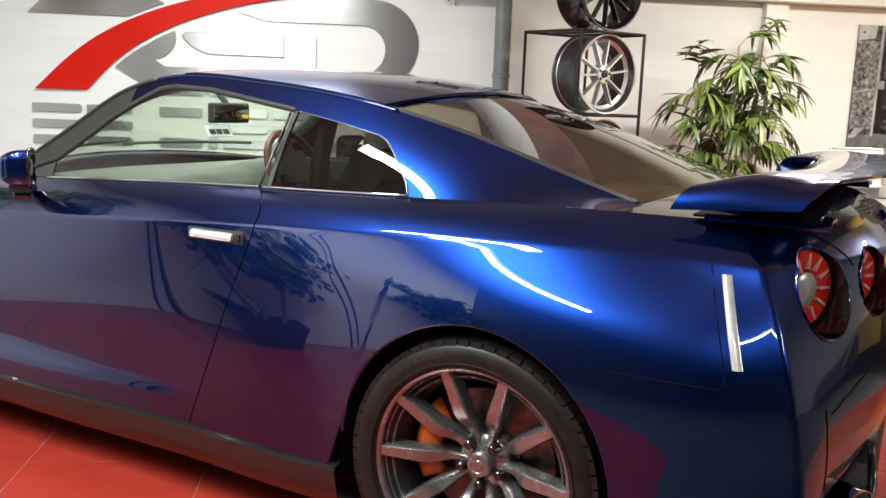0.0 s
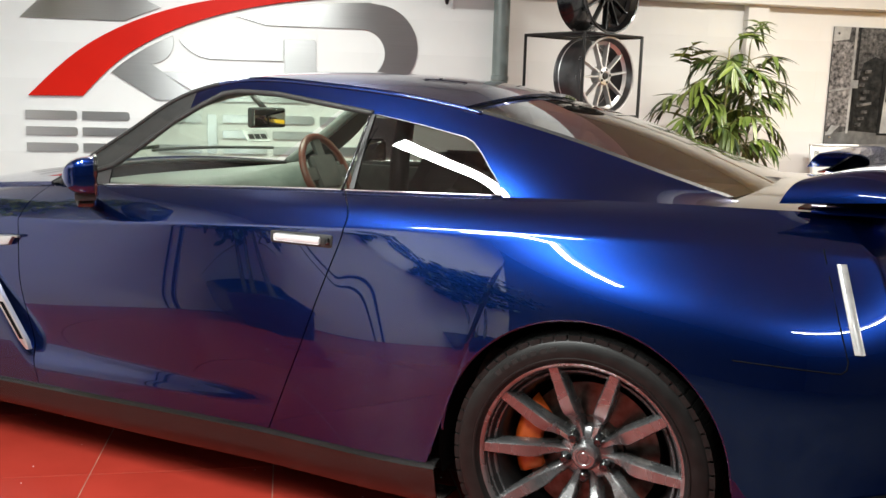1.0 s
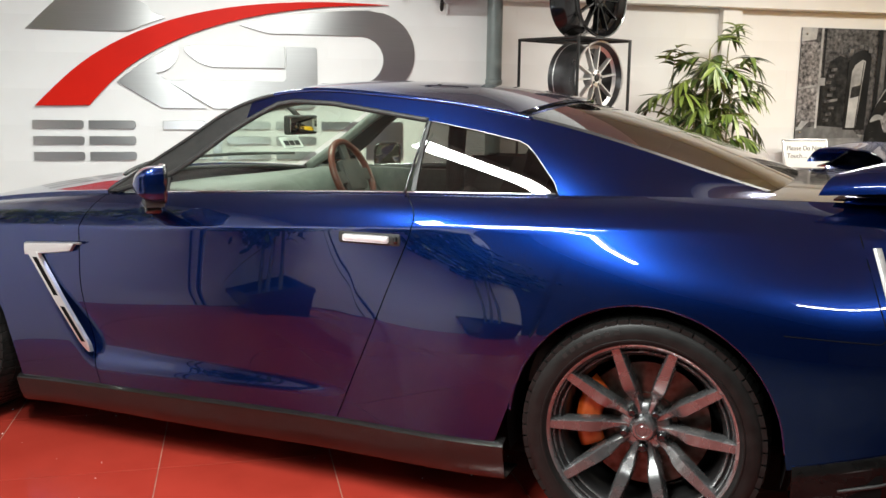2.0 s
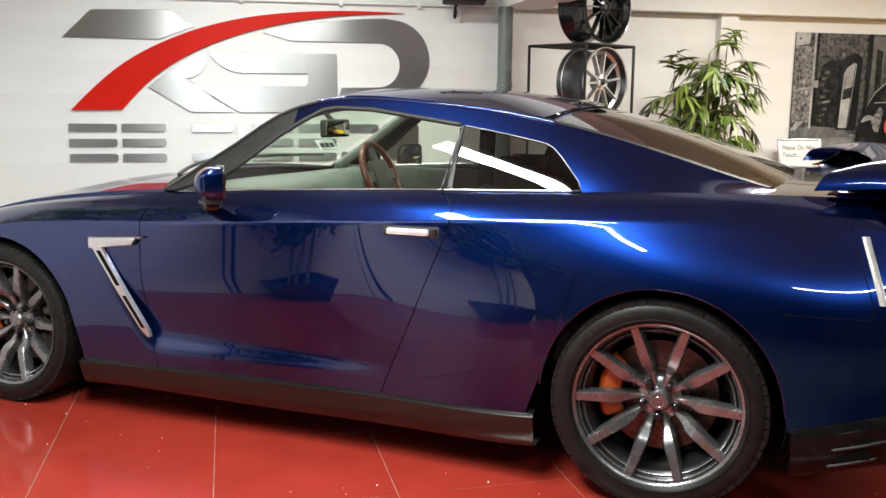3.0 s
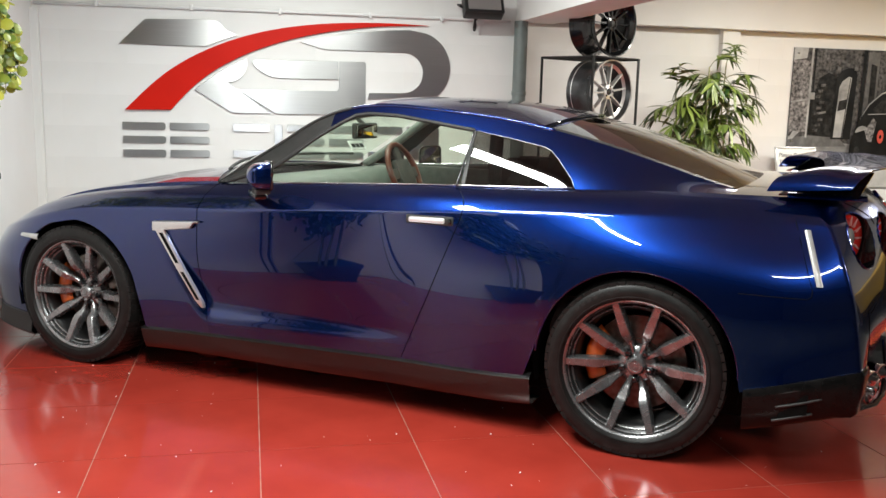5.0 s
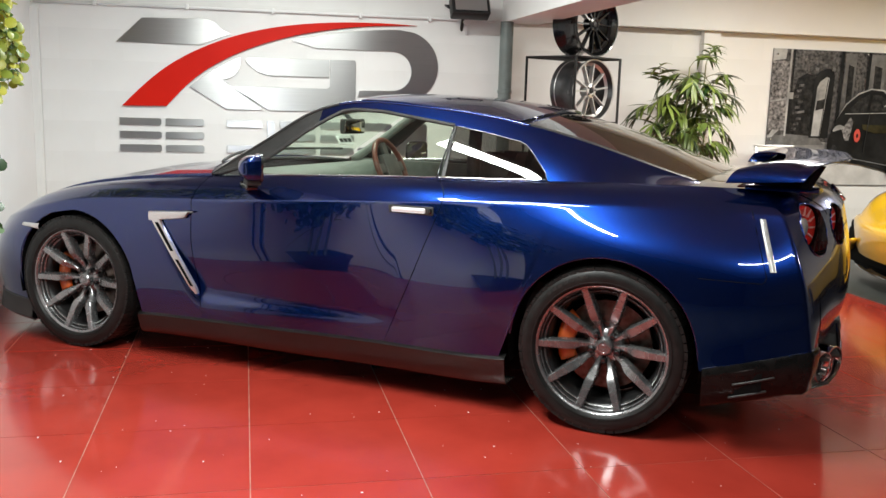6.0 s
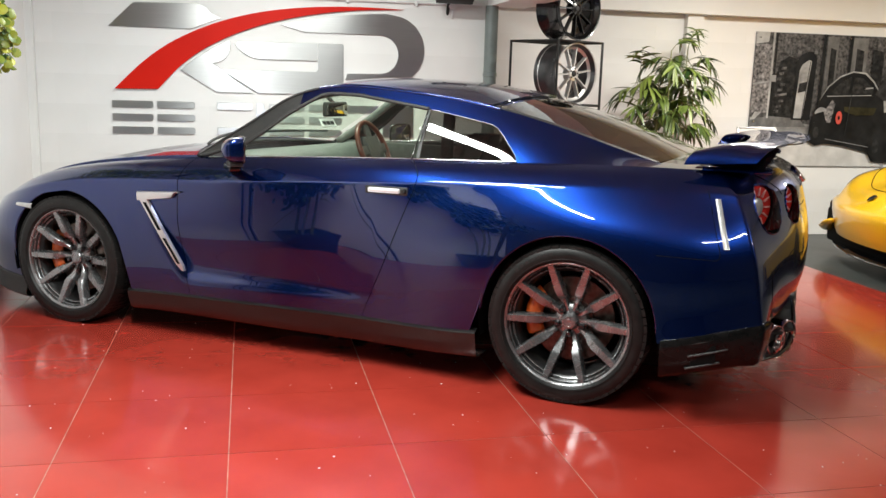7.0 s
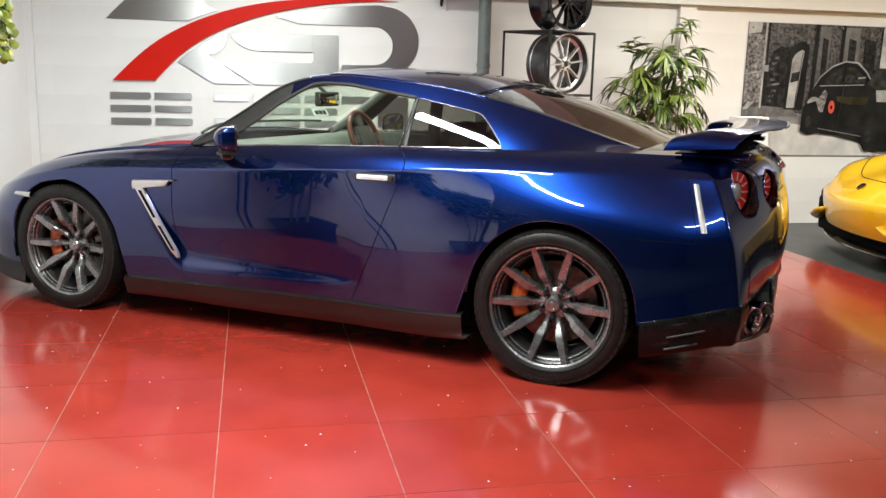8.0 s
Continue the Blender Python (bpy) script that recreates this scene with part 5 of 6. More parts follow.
# ---- cabin ----
def cabin():
    part("cabin_floor", box("cabin_floor", -2.15, 0.1, -0.70, 0.70, 0.40, 0.58, CABIN, 0.03), coupe)
    for side in (-1, 1):
        part("door_card", box("door_card", -1.95, -0.55, min(side * 0.70, side * 0.755), max(side * 0.70, side * 0.755), 0.5, 0.975, DASH, 0.03), coupe)
    P = []
    for y in np.linspace(-0.70, 0.70, 31):
        b = y / 0.7
        hump = 0.035 * math.exp(-((y - 0.37) / 0.2) ** 2)
        row = []
        for px, pz in ((-2.2, .925), (-2.0, .945), (-1.80, .95), (-1.74, .945 + hump), (-1.68, .925 + hump), (-1.65, .88 + hump), (-1.60, .82), (-1.62, .60)):
            row.append((px + 0.05 * b * b + (0.12 * b * b if px < -2.0 else 0), y, pz))
        P.append(row)
    part("dashboard", sheet("dashboard", np.array(P), DASH, 0.01), coupe, "dark grey dashboard")
    for side in (-1, 1):
        part("door_top", sweep("door_top", [(x, side * (y - 0.038), z - 0.016) for x, y, z in belt_path(-1.92, -0.35)], 0.026, CABIN, 8, flat=0.6), coupe)
    wheel_root = new("steering_wheel")
    wheel_root.parent = coupe
    wheel_root.matrix_local = pose(-1.56, 0.37, 0.95, 0, 66, 0)
    ring = [(0.172 * math.cos(a), 0.172 * math.sin(a), 0) for a in np.linspace(0, 2 * math.pi, 40, endpoint=False)]
    part("wheel_ring", sweep("wheel_ring", ring, 0.0165, LEATHER_RED, 10, closed=True), wheel_root, "red and black leather rim")
    part("boss", box("boss", -0.085, 0.075, -0.09, 0.09, -0.03, 0.02, CABIN, 0.025), wheel_root)
    for a in (0, 90, 180, 270):
        s = part("wheel_spoke", box("wheel_spoke", 0.05, 0.172, -0.03, 0.03, -0.012, 0.008, CABIN, 0.005), wheel_root)
        s.rotation_euler = (0, 0, radians(a))
    for y in (-0.37, 0.37):
        seat = new("seat")
        seat.parent = coupe
        seat.matrix_local = pose(-0.98, y, 0)
        part("cushion", box("cushion", -0.25, 0.25, -0.24, 0.24, 0.50, 0.68, CABIN, 0.06, 3), seat)
        P = []
        for f in np.linspace(0, 1, 14):
            z = 0.62 + 0.50 * f
            x = 0.18 + 0.17 * f
            w = np.interp(f, [0, .5, .72, .82, 1], [0.25, 0.25, 0.19, 0.13, 0.10])
            P.append([(x + dx, w * b, z) for dx, b in ((0.0, -1), (-0.05, -0.9), (-0.01, -0.6), (0.0, 0), (-0.01, 0.6), (-0.05, 0.9), (0.0, 1), (0.10, 0.85), (0.11, 0), (0.10, -0.85), (0.0, -1))])
        part("seat_back", sheet("seat_back", np.array(P), CABIN), seat)
    for y in (-0.30, 0.30):
        part("rear_seat", box("rear_seat", -0.45, -0.12, y - 0.24, y + 0.24, 0.55, 0.95, CABIN, 0.07, 3), coupe)
    part("parcel_shelf", box("parcel_shelf", -0.15, 0.40, -0.62, 0.62, 0.93, 0.99, CABIN_GREY, 0.02), coupe)
    rear_view = new("rear_view_mirror")
    rear_view.parent = coupe
    rear_view.matrix_local = pose(-1.63, 0.03, 1.195, 0, 0, -10)
    part("mirror_shell", box("mirror_shell", -0.03, 0.0, -0.10, 0.10, -0.042, 0.042, CABIN, 0.014, 3), rear_view)
    part("mirror_face", box("mirror_face", 0.0, 0.004, -0.088, 0.088, -0.031, 0.031, MIRROR, 0.0015), rear_view)
    part("mirror_stem", sweep("mirror_stem", [(-0.02, 0, 0.03), (-0.10, 0, 0.09)], 0.012, CABIN), rear_view)
    card = part("windscreen_card", box("windscreen_card", -0.002, 0.002, -0.062, 0.062, -0.028, 0.028, WHITE_PAPER), coupe, "small white card behind the windscreen")
    card.matrix_local = pose(-1.68, 0.01, 1.118, 0, -38, -12)
    for y0, y1 in ((-0.048, -0.020), (-0.014, 0.014), (0.020, 0.048)):
        part("card_bar", box("card_bar", 0.0025, 0.0035, y0, y1, -0.016, 0.008, INK), card)
    part("headlining", roof_sheet("headlining", HEADER + 0.005, SCREEN_TOP - 0.02, CABIN_GREY, 24, 21, 0.97, 0.0, 0.03), coupe)
    for side in (-1, 1):
        inner = [tuple(p * np.array([1, side, 1]) + np.array([0.02, -side * 0.04, -0.02])) for p in ROOF_EDGE(np.linspace(0.02, 0.34, 20) * ROOF_LAST)]
        part("pillar_lining", sweep("pillar_lining", inner, 0.026, CABIN_GREY, 8), coupe)
        part("b_post", sweep("b_post", [(-0.66, side * 0.69, 0.9), (-0.68, side * 0.64, 1.1), (-0.70, side * 0.56, 1.235)], 0.03, CABIN, 8), coupe)


cabin()


# ---- rack with two display rims ----
def display_rim(rim_mat, dark, spokes, radius, label, split):
    root = new("display_rim")
    tagged(root, label, "wheel rim")
    part("barrel", lathe("barrel", [(radius * 0.99, 0.24), (radius, 0.235), (radius * 0.96, 0.22), (radius * 0.86, 0.19), (radius * 0.84, 0.06), (radius * 0.90, 0.03), (radius * 0.955, 0.005), (radius * 0.975, -0.004), (radius, -0.002), (radius, 0.012), (radius * 0.955, 0.03), (radius * 0.90, 0.05), (radius * 0.88, 0.16), (radius * 0.97, 0.21), (radius * 0.99, 0.24)], dark, 72), root)
    part("lip", lathe("lip", [(radius * 0.80, 0.05), (radius * 0.90, 0.034), (radius * 0.955, 0.010), (radius * 0.965, -0.005), (radius * 1.002, -0.006), (radius * 1.004, 0.006)], rim_mat, 72), root)
    part("hub", lathe("hub", [(radius * 0.10, 0.09), (radius * 0.10, 0.026), (radius * 0.13, 0.02), (radius * 0.22, 0.024), (radius * 0.25, 0.04), (radius * 0.25, 0.09)], rim_mat, 40), root)
    part("inner_barrel", lathe("inner_barrel", [(radius * 0.965, 0.205), (radius * 0.855, 0.165), (radius * 0.865, 0.052)], rim_mat, 72), root)
    part("hub_cap", lathe("hub_cap", [(0.0, 0.016), (radius * 0.085, 0.018), (radius * 0.10, 0.03)], BLACK_STEEL, 24), root, "black hub cap")
    ys = [(0.16, 0.050, 0.030), (0.30, 0.034, 0.031), (0.50, 0.028, 0.033), (0.70, 0.027, 0.035), (0.84, 0.032, 0.035), (0.91, 0.046, 0.034)]
    verts, faces = [], []
    for r, w, y in ys:
        verts += [(-w * radius, y + 0.035, r * radius), (-w * radius * 0.7, y, r * radius), (w * radius * 0.7, y, r * radius), (w * radius, y + 0.035, r * radius)]
    for i in range(len(ys) - 1):
        for j in range(4):
            j2 = (j + 1) % 4
            faces.append((i * 4 + j, i * 4 + j2, (i + 1) * 4 + j2, (i + 1) * 4 + j))
    me = mesh_of("spoke", verts, faces, rim_mat)
    me.set_sharp_from_angle(angle=radians(30))
    for k in range(spokes):
        a = 360 / spokes * k + (split if k % 2 else -split)
        part("spoke", me, root).rotation_euler = (0, radians(a), 0)
    nut = lathe("bolt_hole", [(0.0, 0.0195), (radius * 0.035, 0.0195), (radius * 0.04, 0.024)], BLACK_STEEL, 10)
    for k in range(5):
        w = radians(72 * k)
        part("bolt_hole", nut, root).location = (radius * 0.17 * math.sin(w), 0, radius * 0.17 * math.cos(w))
    return root


RACK_L, RACK_F, RACK_R, RACK_B = Vector((0.222, 2.736, 0)), Vector((0.47, 2.32, 0)), Vector((0.927, 2.562, 0)), Vector((0.679, 2.978, 0))
RIM_TURN = math.degrees(math.atan2((RACK_R - RACK_F).y, (RACK_R - RACK_F).x))


def rim_rack():
    root = thing("rim_rack", "slim black steel tube rack for display rims", "rack", at_room(0, 0, 0))
    posts = (RACK_L, RACK_F, RACK_R, RACK_B)
    for p in posts:
        part("post", box("post", p.x - 0.008, p.x + 0.008, p.y - 0.008, p.y + 0.008, 0.0, 1.712, BLACK_STEEL, 0.001), root)
    for z in (0.215, 0.715, 1.215, 1.705):
        for a, b in zip(posts, posts[1:] + posts[:1]):
            part("rail", sweep("rail", [(a.x, a.y, z), (b.x, b.y, z)], 0.009, BLACK_STEEL, 4), root)
        for f in (0.33, 0.67):
            a, b = RACK_L.lerp(RACK_B, f), RACK_F.lerp(RACK_R, f)
            part("slat", sweep("slat", [(a.x, a.y, z), (b.x, b.y, z)], 0.008, BLACK_STEEL, 4), root)


rim_rack()
RIM_RADIUS = 0.236
mid = RACK_F.lerp(RACK_R, 0.5)
inward = (RACK_B - RACK_R).normalized()
spot = mid + inward * 0.03
silver = display_rim(RIM_SILVER, BARREL_GREY, 10, RIM_RADIUS, "polished silver ten-spoke display rim with dark barrel on the rack", 2)
silver.matrix_world = at_room(spot.x, spot.y, 1.224 + RIM_RADIUS, RIM_TURN) @ pose(0, 0, 0, 0, 12, 0)
black = display_rim(RIM_BLACK, RIM_BLACK, 12, RIM_RADIUS * 1.02, "gloss black multi-spoke display rim on top of the rack", 0)
black.matrix_world = at_room(spot.x, spot.y, 1.714 + RIM_RADIUS * 1.02 + 0.002, RIM_TURN)
for z in (0.724, 0.224):
    lower = display_rim(RIM_SILVER, BARREL_GREY, 10, RIM_RADIUS, "silver display rim low on the rack", 6)
    lower.matrix_world = at_room(spot.x, spot.y, z + RIM_RADIUS, RIM_TURN)


# ---- plants ----
def leaf_blade(verts, faces, base, along, normal, length, width, droop, segments=5):
    """One lance leaf: a folded strip that bends down."""
    start = len(verts)
    side = along.cross(normal).normalized()
    p, d = base.copy(), along.copy()
    for i in range(segments + 1):
        f = i / segments
        w = width * math.sin(math.pi * min(0.97, 0.12 + 0.88 * f)) ** 0.8
        verts += [p + side * w + normal * (w * 0.35), p.copy(), p - side * w + normal * (w * 0.35)]
        d = (d + Vector((0, 0, -droop / segments))).normalized()
        p = p + d * (length / segments)
    for i in range(segments):
        a = start + i * 3
        faces += [(a, a + 1, a + 4, a + 3), (a + 1, a + 2, a + 5, a + 4)]


def palm(root, stems, rng, mat, leaf=0.18):
    """Thin canes with short feathered fronds set all the way up."""
    verts, faces = [], []
    for (x, y, h, lx, ly, nodes) in stems:
        cane = [Vector((x + lx * f * f, y + ly * f * f, 0.25 + (h - 0.25) * f)) for f in np.linspace(0, 1, 9)]
        part("cane", sweep("cane", cane, [0.010 - 0.005 * i / 8 for i in range(9)], STEM, 6), root)
        for k in range(nodes):
            f = 1.0 - 0.52 * (k / nodes) ** 1.1 - 0.04 * rng.random()
            i = min(7, int(f * 8))
            p = cane[i].lerp(cane[i + 1], f * 8 - i)
            a = 2.4 * k + rng.uniform(-0.5, 0.5) + x * 9
            out = Vector((math.cos(a), 0.7 * math.sin(a), rng.uniform(0.5, 1.1) if k else 1.6)).normalized()
            reach = rng.uniform(0.18, 0.32)
            pts, d = [p.copy()], out.copy()
            sag = rng.uniform(0.10, 0.2)
            for s in range(10):
                d = (d + Vector((0, 0, -sag))).normalized()
                pts.append(pts[-1] + d * (reach / 10))
            part("frond_stalk", sweep("frond_stalk", pts, [0.0036 - 0.00025 * s for s in range(11)], STEM, 5), root)
            for s in range(3, 11):
                d = (pts[s] - pts[s - 1]).normalized()
                flat = d.cross(Vector((0, 0, 1))).normalized()
                up = flat.cross(d).normalized()
                for q in ((-1, 1) if s < 10 else (-0.4, 0.1, 0.5)):
                    if rng.random() < 0.2:
                        continue
                    way = (d * rng.uniform(0.5, 0.9) + flat * q * rng.uniform(0.45, 0.9) + Vector((0, 0, rng.uniform(-0.65, 0.15)))).normalized()
                    leaf_blade(verts, faces, pts[s], way, up, leaf * rng.uniform(0.65, 1.15), leaf * rng.uniform(0.06, 0.10), rng.uniform(0.3, 0.9))
    me = mesh_of("leaves", verts, faces, mat)
    tagged(part("leaves", me, root), kind="stuff")


def pot(root, size, height, mat):
    """A tapered square planter with a lip and soil."""
    bm = bmesh.new()
    rings = [(size * 0.72, 0.0), (size, height - 0.03), (size * 1.04, height - 0.03), (size * 1.04, height), (size * 0.94, height), (size * 0.92, height - 0.05)]
    loops = []
    for r, z in rings:
        loops.append([bm.verts.new((sx * r / 2, sy * r / 2, z)) for sx, sy in ((-1, -1), (1, -1), (1, 1), (-1, 1))])
    for a, b in zip(loops, loops[1:]):
        for k in range(4):
            bm.faces.new((a[k], a[(k + 1) % 4], b[(k + 1) % 4], b[k]))
    bm.faces.new(loops[0][::-1])
    part("planter", from_bm("planter", bm, mat), root, "black tapered square planter")
    part("soil", box("soil", -size * 0.45, size * 0.45, -size * 0.45, size * 0.45, height - 0.09, height - 0.055, CABIN), root)


rng = random.Random(7)
palm_plant = thing("potted_palm", "green artificial bamboo palm with thin canes in a black planter", "plant", at_room(1.62, 2.82, 0))
pot(palm_plant, 0.36, 0.36, GLOSS_BLACK)
palm(palm_plant, [(0.15, 0.0, 1.72, 0.04, 0.02, 13), (-0.16, 0.05, 1.50, -0.06, 0.0, 9), (0.0, -0.06, 1.68, -0.02, -0.04, 13), (0.22, 0.06, 1.56, 0.06, 0.02, 12), (-0.06, -0.02, 1.46, -0.03, -0.03, 9), (0.10, 0.08, 1.40, 0.03, 0.04, 8)], rng, LEAF_PALM)


def leafy_tree(place, seed, low, height):
    """A tree with round leaves in a small tapered planter against the side wall; leaves begin at the height low."""
    root = thing("artificial_tree", "dark green artificial tree with round leaves in a low black planter", "plant", place, group="artificial trees by the side wall")
    pot(root, 0.32, 0.25, GLOSS_BLACK)
    rg = random.Random(seed)
    verts, faces = [], []
    tips = []
    for k, (x, y) in enumerate(((0.03, 0.0), (-0.02, 0.03), (0.0, -0.04))):
        trunk = [Vector((x * (1 + f) + 0.02 * math.sin(5 * f + k), y * (1 + 2 * f) + 0.02 * math.cos(4 * f + k), 0.13 + (height - 0.13) * f)) for f in np.linspace(0, 1, 9)]
        part("trunk", sweep("trunk", trunk, [0.012 - 0.0006 * i for i in range(9)], STEM, 7), root)
        tips.append(trunk[-1])
    for k in range(64):
        a = 2.4 * k
        p = tips[k % 3] + Vector((0, 0, -0.12 * (k % 7)))
        if p.z < low:
            continue
        d = Vector((math.cos(a), math.sin(a), rg.uniform(-0.1, 2.2))).normalized()
        run = rg.uniform(0.25, 0.46) if k % 7 < 3 else rg.uniform(0.16, 0.32)
        pts = [p.copy()]
        for s in range(8):
            d = (d + Vector((0, 0, -0.13))).normalized()
            pts.append(pts[-1] + d * (run / 8))
            pts[-1].x = max(pts[-1].x, -0.12)
        part("branch", sweep("branch", pts, [0.004 - 0.0003 * i for i in range(9)], STEM, 5), root)
        for s in range(2, 9):
            for _ in range(7 if k % 7 < 3 else 4):
                c = pts[s] + Vector((rg.uniform(-0.06, 0.06), rg.uniform(-0.06, 0.06), rg.uniform(-0.07, 0.04)))
                c.x = min(max(c.x, -0.13), 0.36 + 0.05 * rg.random())
                if c.z < low + 0.12 * rg.random():
                    continue
                r = rg.uniform(0.013, 0.029)
                n = Vector((rg.uniform(-0.4, 1), rg.uniform(-1.2, 0.3), rg.uniform(-0.2, 0.8))).normalized()
                e1 = n.orthogonal().normalized()
                e2 = n.cross(e1)
                start = len(verts)
                verts.append(c + n * (r * 0.2))
                for q in range(9):
                    w = 2 * math.pi * q / 9
                    verts.append(c + e1 * (r * math.cos(w)) + e2 * (r * math.sin(w)))
                faces += [(start, start + 1 + q, start + 1 + (q + 1) % 9) for q in range(9)]
    tagged(part("leaves", mesh_of("leaves", verts, faces, LEAF_DARK), root), kind="stuff")


def hanging_plant(v, z, reach, sprays, seed):
    """Round-leaved sprays that hang from a small bracket high on the side wall."""
    root = thing("hanging_plant", "yellow-green artificial plant with round leaves hanging on the white wall", "plant", at_room(U_LEFT, v, z), group="hanging plants on the side wall")
    part("bracket", sweep("bracket", [(0.0, 0, 0.10), (0.16, 0, 0.10), (0.22, 0, 0.07)], 0.008, BLACK_STEEL), root)
    part("bracket_plate", box("bracket_plate", 0.0, 0.008, -0.03, 0.03, 0.04, 0.16, BLACK_STEEL, 0.002), root)
    rg = random.Random(seed)
    verts, faces = [], []
    for k in range(sprays):
        a = 2.4 * k
        d = Vector((0.45 + 0.75 * math.cos(a), 0.8 * math.sin(a), rg.uniform(-0.2, 1.4))).normalized()
        pts = [Vector((0.20, 0.0, 0.06))]
        run = rg.uniform(0.26, 0.54)
        for q in range(9):
            d = (d + Vector((0, 0, -0.28))).normalized()
            p = pts[-1] + d * (run / 9)
            p.x = min(max(p.x, 0.03), reach + 0.04 * math.sin(k))
            pts.append(p)
        part("spray", sweep("spray", pts, [0.0034 - 0.0002 * i for i in range(10)], STEM, 5), root)
        for q in range(2, 10):
            for _ in range(4):
                c = pts[q] + Vector((rg.uniform(-0.05, 0.05), rg.uniform(-0.06, 0.06), rg.uniform(-0.06, 0.05)))
                c.x = max(c.x, 0.02)
                r = rg.uniform(0.014, 0.031)
                n = Vector((rg.uniform(0.0, 1), rg.uniform(-1.2, 0.2), rg.uniform(-0.1, 0.8))).normalized()
                e1 = n.orthogonal().normalized()
                e2 = n.cross(e1)
                start = len(verts)
                verts.append(c + n * (r * 0.22))
                for w in np.linspace(0, 2 * math.pi, 10, endpoint=False):
                    verts.append(c + e1 * (r * math.cos(w)) + e2 * (r * math.sin(w)))
                faces += [(start, start + 1 + i, start + 1 + (i + 1) % 10) for i in range(10)]
    tagged(part("leaves", mesh_of("leaves", verts, faces, LEAF_IVY), root), kind="stuff")


leafy_tree(at_room(-3.20, -0.70, 0), 3, 0.46, 1.22)
leafy_tree(at_room(-3.27, -1.85, 0), 5, 0.80, 1.40)
hanging_plant(1.08, 1.62, 0.29, 17, 21)
hanging_plant(0.68, 1.98, 0.34, 22, 4)


# ---- the big black-and-white photo panel ----
def photo_material(name, low, high, scale, stretch=None):
    """Grainy grey print: fine grain over broad blotches of tone."""
    m = grain(material(name, high, 0.4, spec=0.12), scale, low, high, 8, stretch=stretch)
    coords = node(m, "ShaderNodeTexCoord")
    blot = node(m, "ShaderNodeTexNoise", Scale=scale * 0.22, Detail=5.0, Roughness=0.7)
    wire(m, coords, "Object", blot, "Vector")
    spread = node(m, "ShaderNodeMapRange", From_Min=0.32, From_Max=0.68, To_Min=0.45, To_Max=1.45)
    wire(m, blot, "Fac", spread, "Value")
    hsv = node(m, "ShaderNodeHueSaturation")
    m.node_tree.links.new(bsdf(m).inputs["Base Color"].links[0].from_socket, hsv.inputs["Color"])
    wire(m, spread, "Result", hsv, "Value")
    wire(m, hsv, "Color", bsdf(m), "Base Color")
    return m


PHOTO_STONE = photo_material("photo_stone", (0.008, 0.008, 0.008), (0.155, 0.148, 0.147), 34)
PHOTO_SPECKLE = photo_material("photo_speckle", (0.006, 0.006, 0.006), (0.38, 0.36, 0.36), 34)
PHOTO_DUSK = photo_material("photo_dusk", (0.004, 0.004, 0.004), (0.04, 0.039, 0.038), 22)
PHOTO_DARK = photo_material("photo_dark", (0.012, 0.012, 0.012), (0.045, 0.045, 0.045), 14)
PHOTO_GREY = photo_material("photo_grey", (0.10, 0.098, 0.097), (0.20, 0.195, 0.193), 9)
PHOTO_ROAD = photo_material("photo_road", (0.20, 0.198, 0.195), (0.40, 0.395, 0.385), 5, (1, 1, 2.5))
PHOTO_PALE = grain(material("photo_pale", (0.6, 0.59, 0.57), 0.4, spec=0.12), 7, (0.46, 0.45, 0.43), (0.64, 0.625, 0.60), 8, fine=160)
PHOTO_LIGHT = photo_material("photo_light", (0.30, 0.30, 0.30), (0.50, 0.50, 0.49), 9)
PHOTO_BLACK = photo_material("photo_black", (0.006, 0.006, 0.006), (0.02, 0.02, 0.02), 6)
PHOTO_OLIVE = photo_material("photo_olive", (0.022, 0.019, 0.008), (0.055, 0.048, 0.022), 10)
POPPY = material("poppy_red", (0.55, 0.07, 0.05), 0.4)


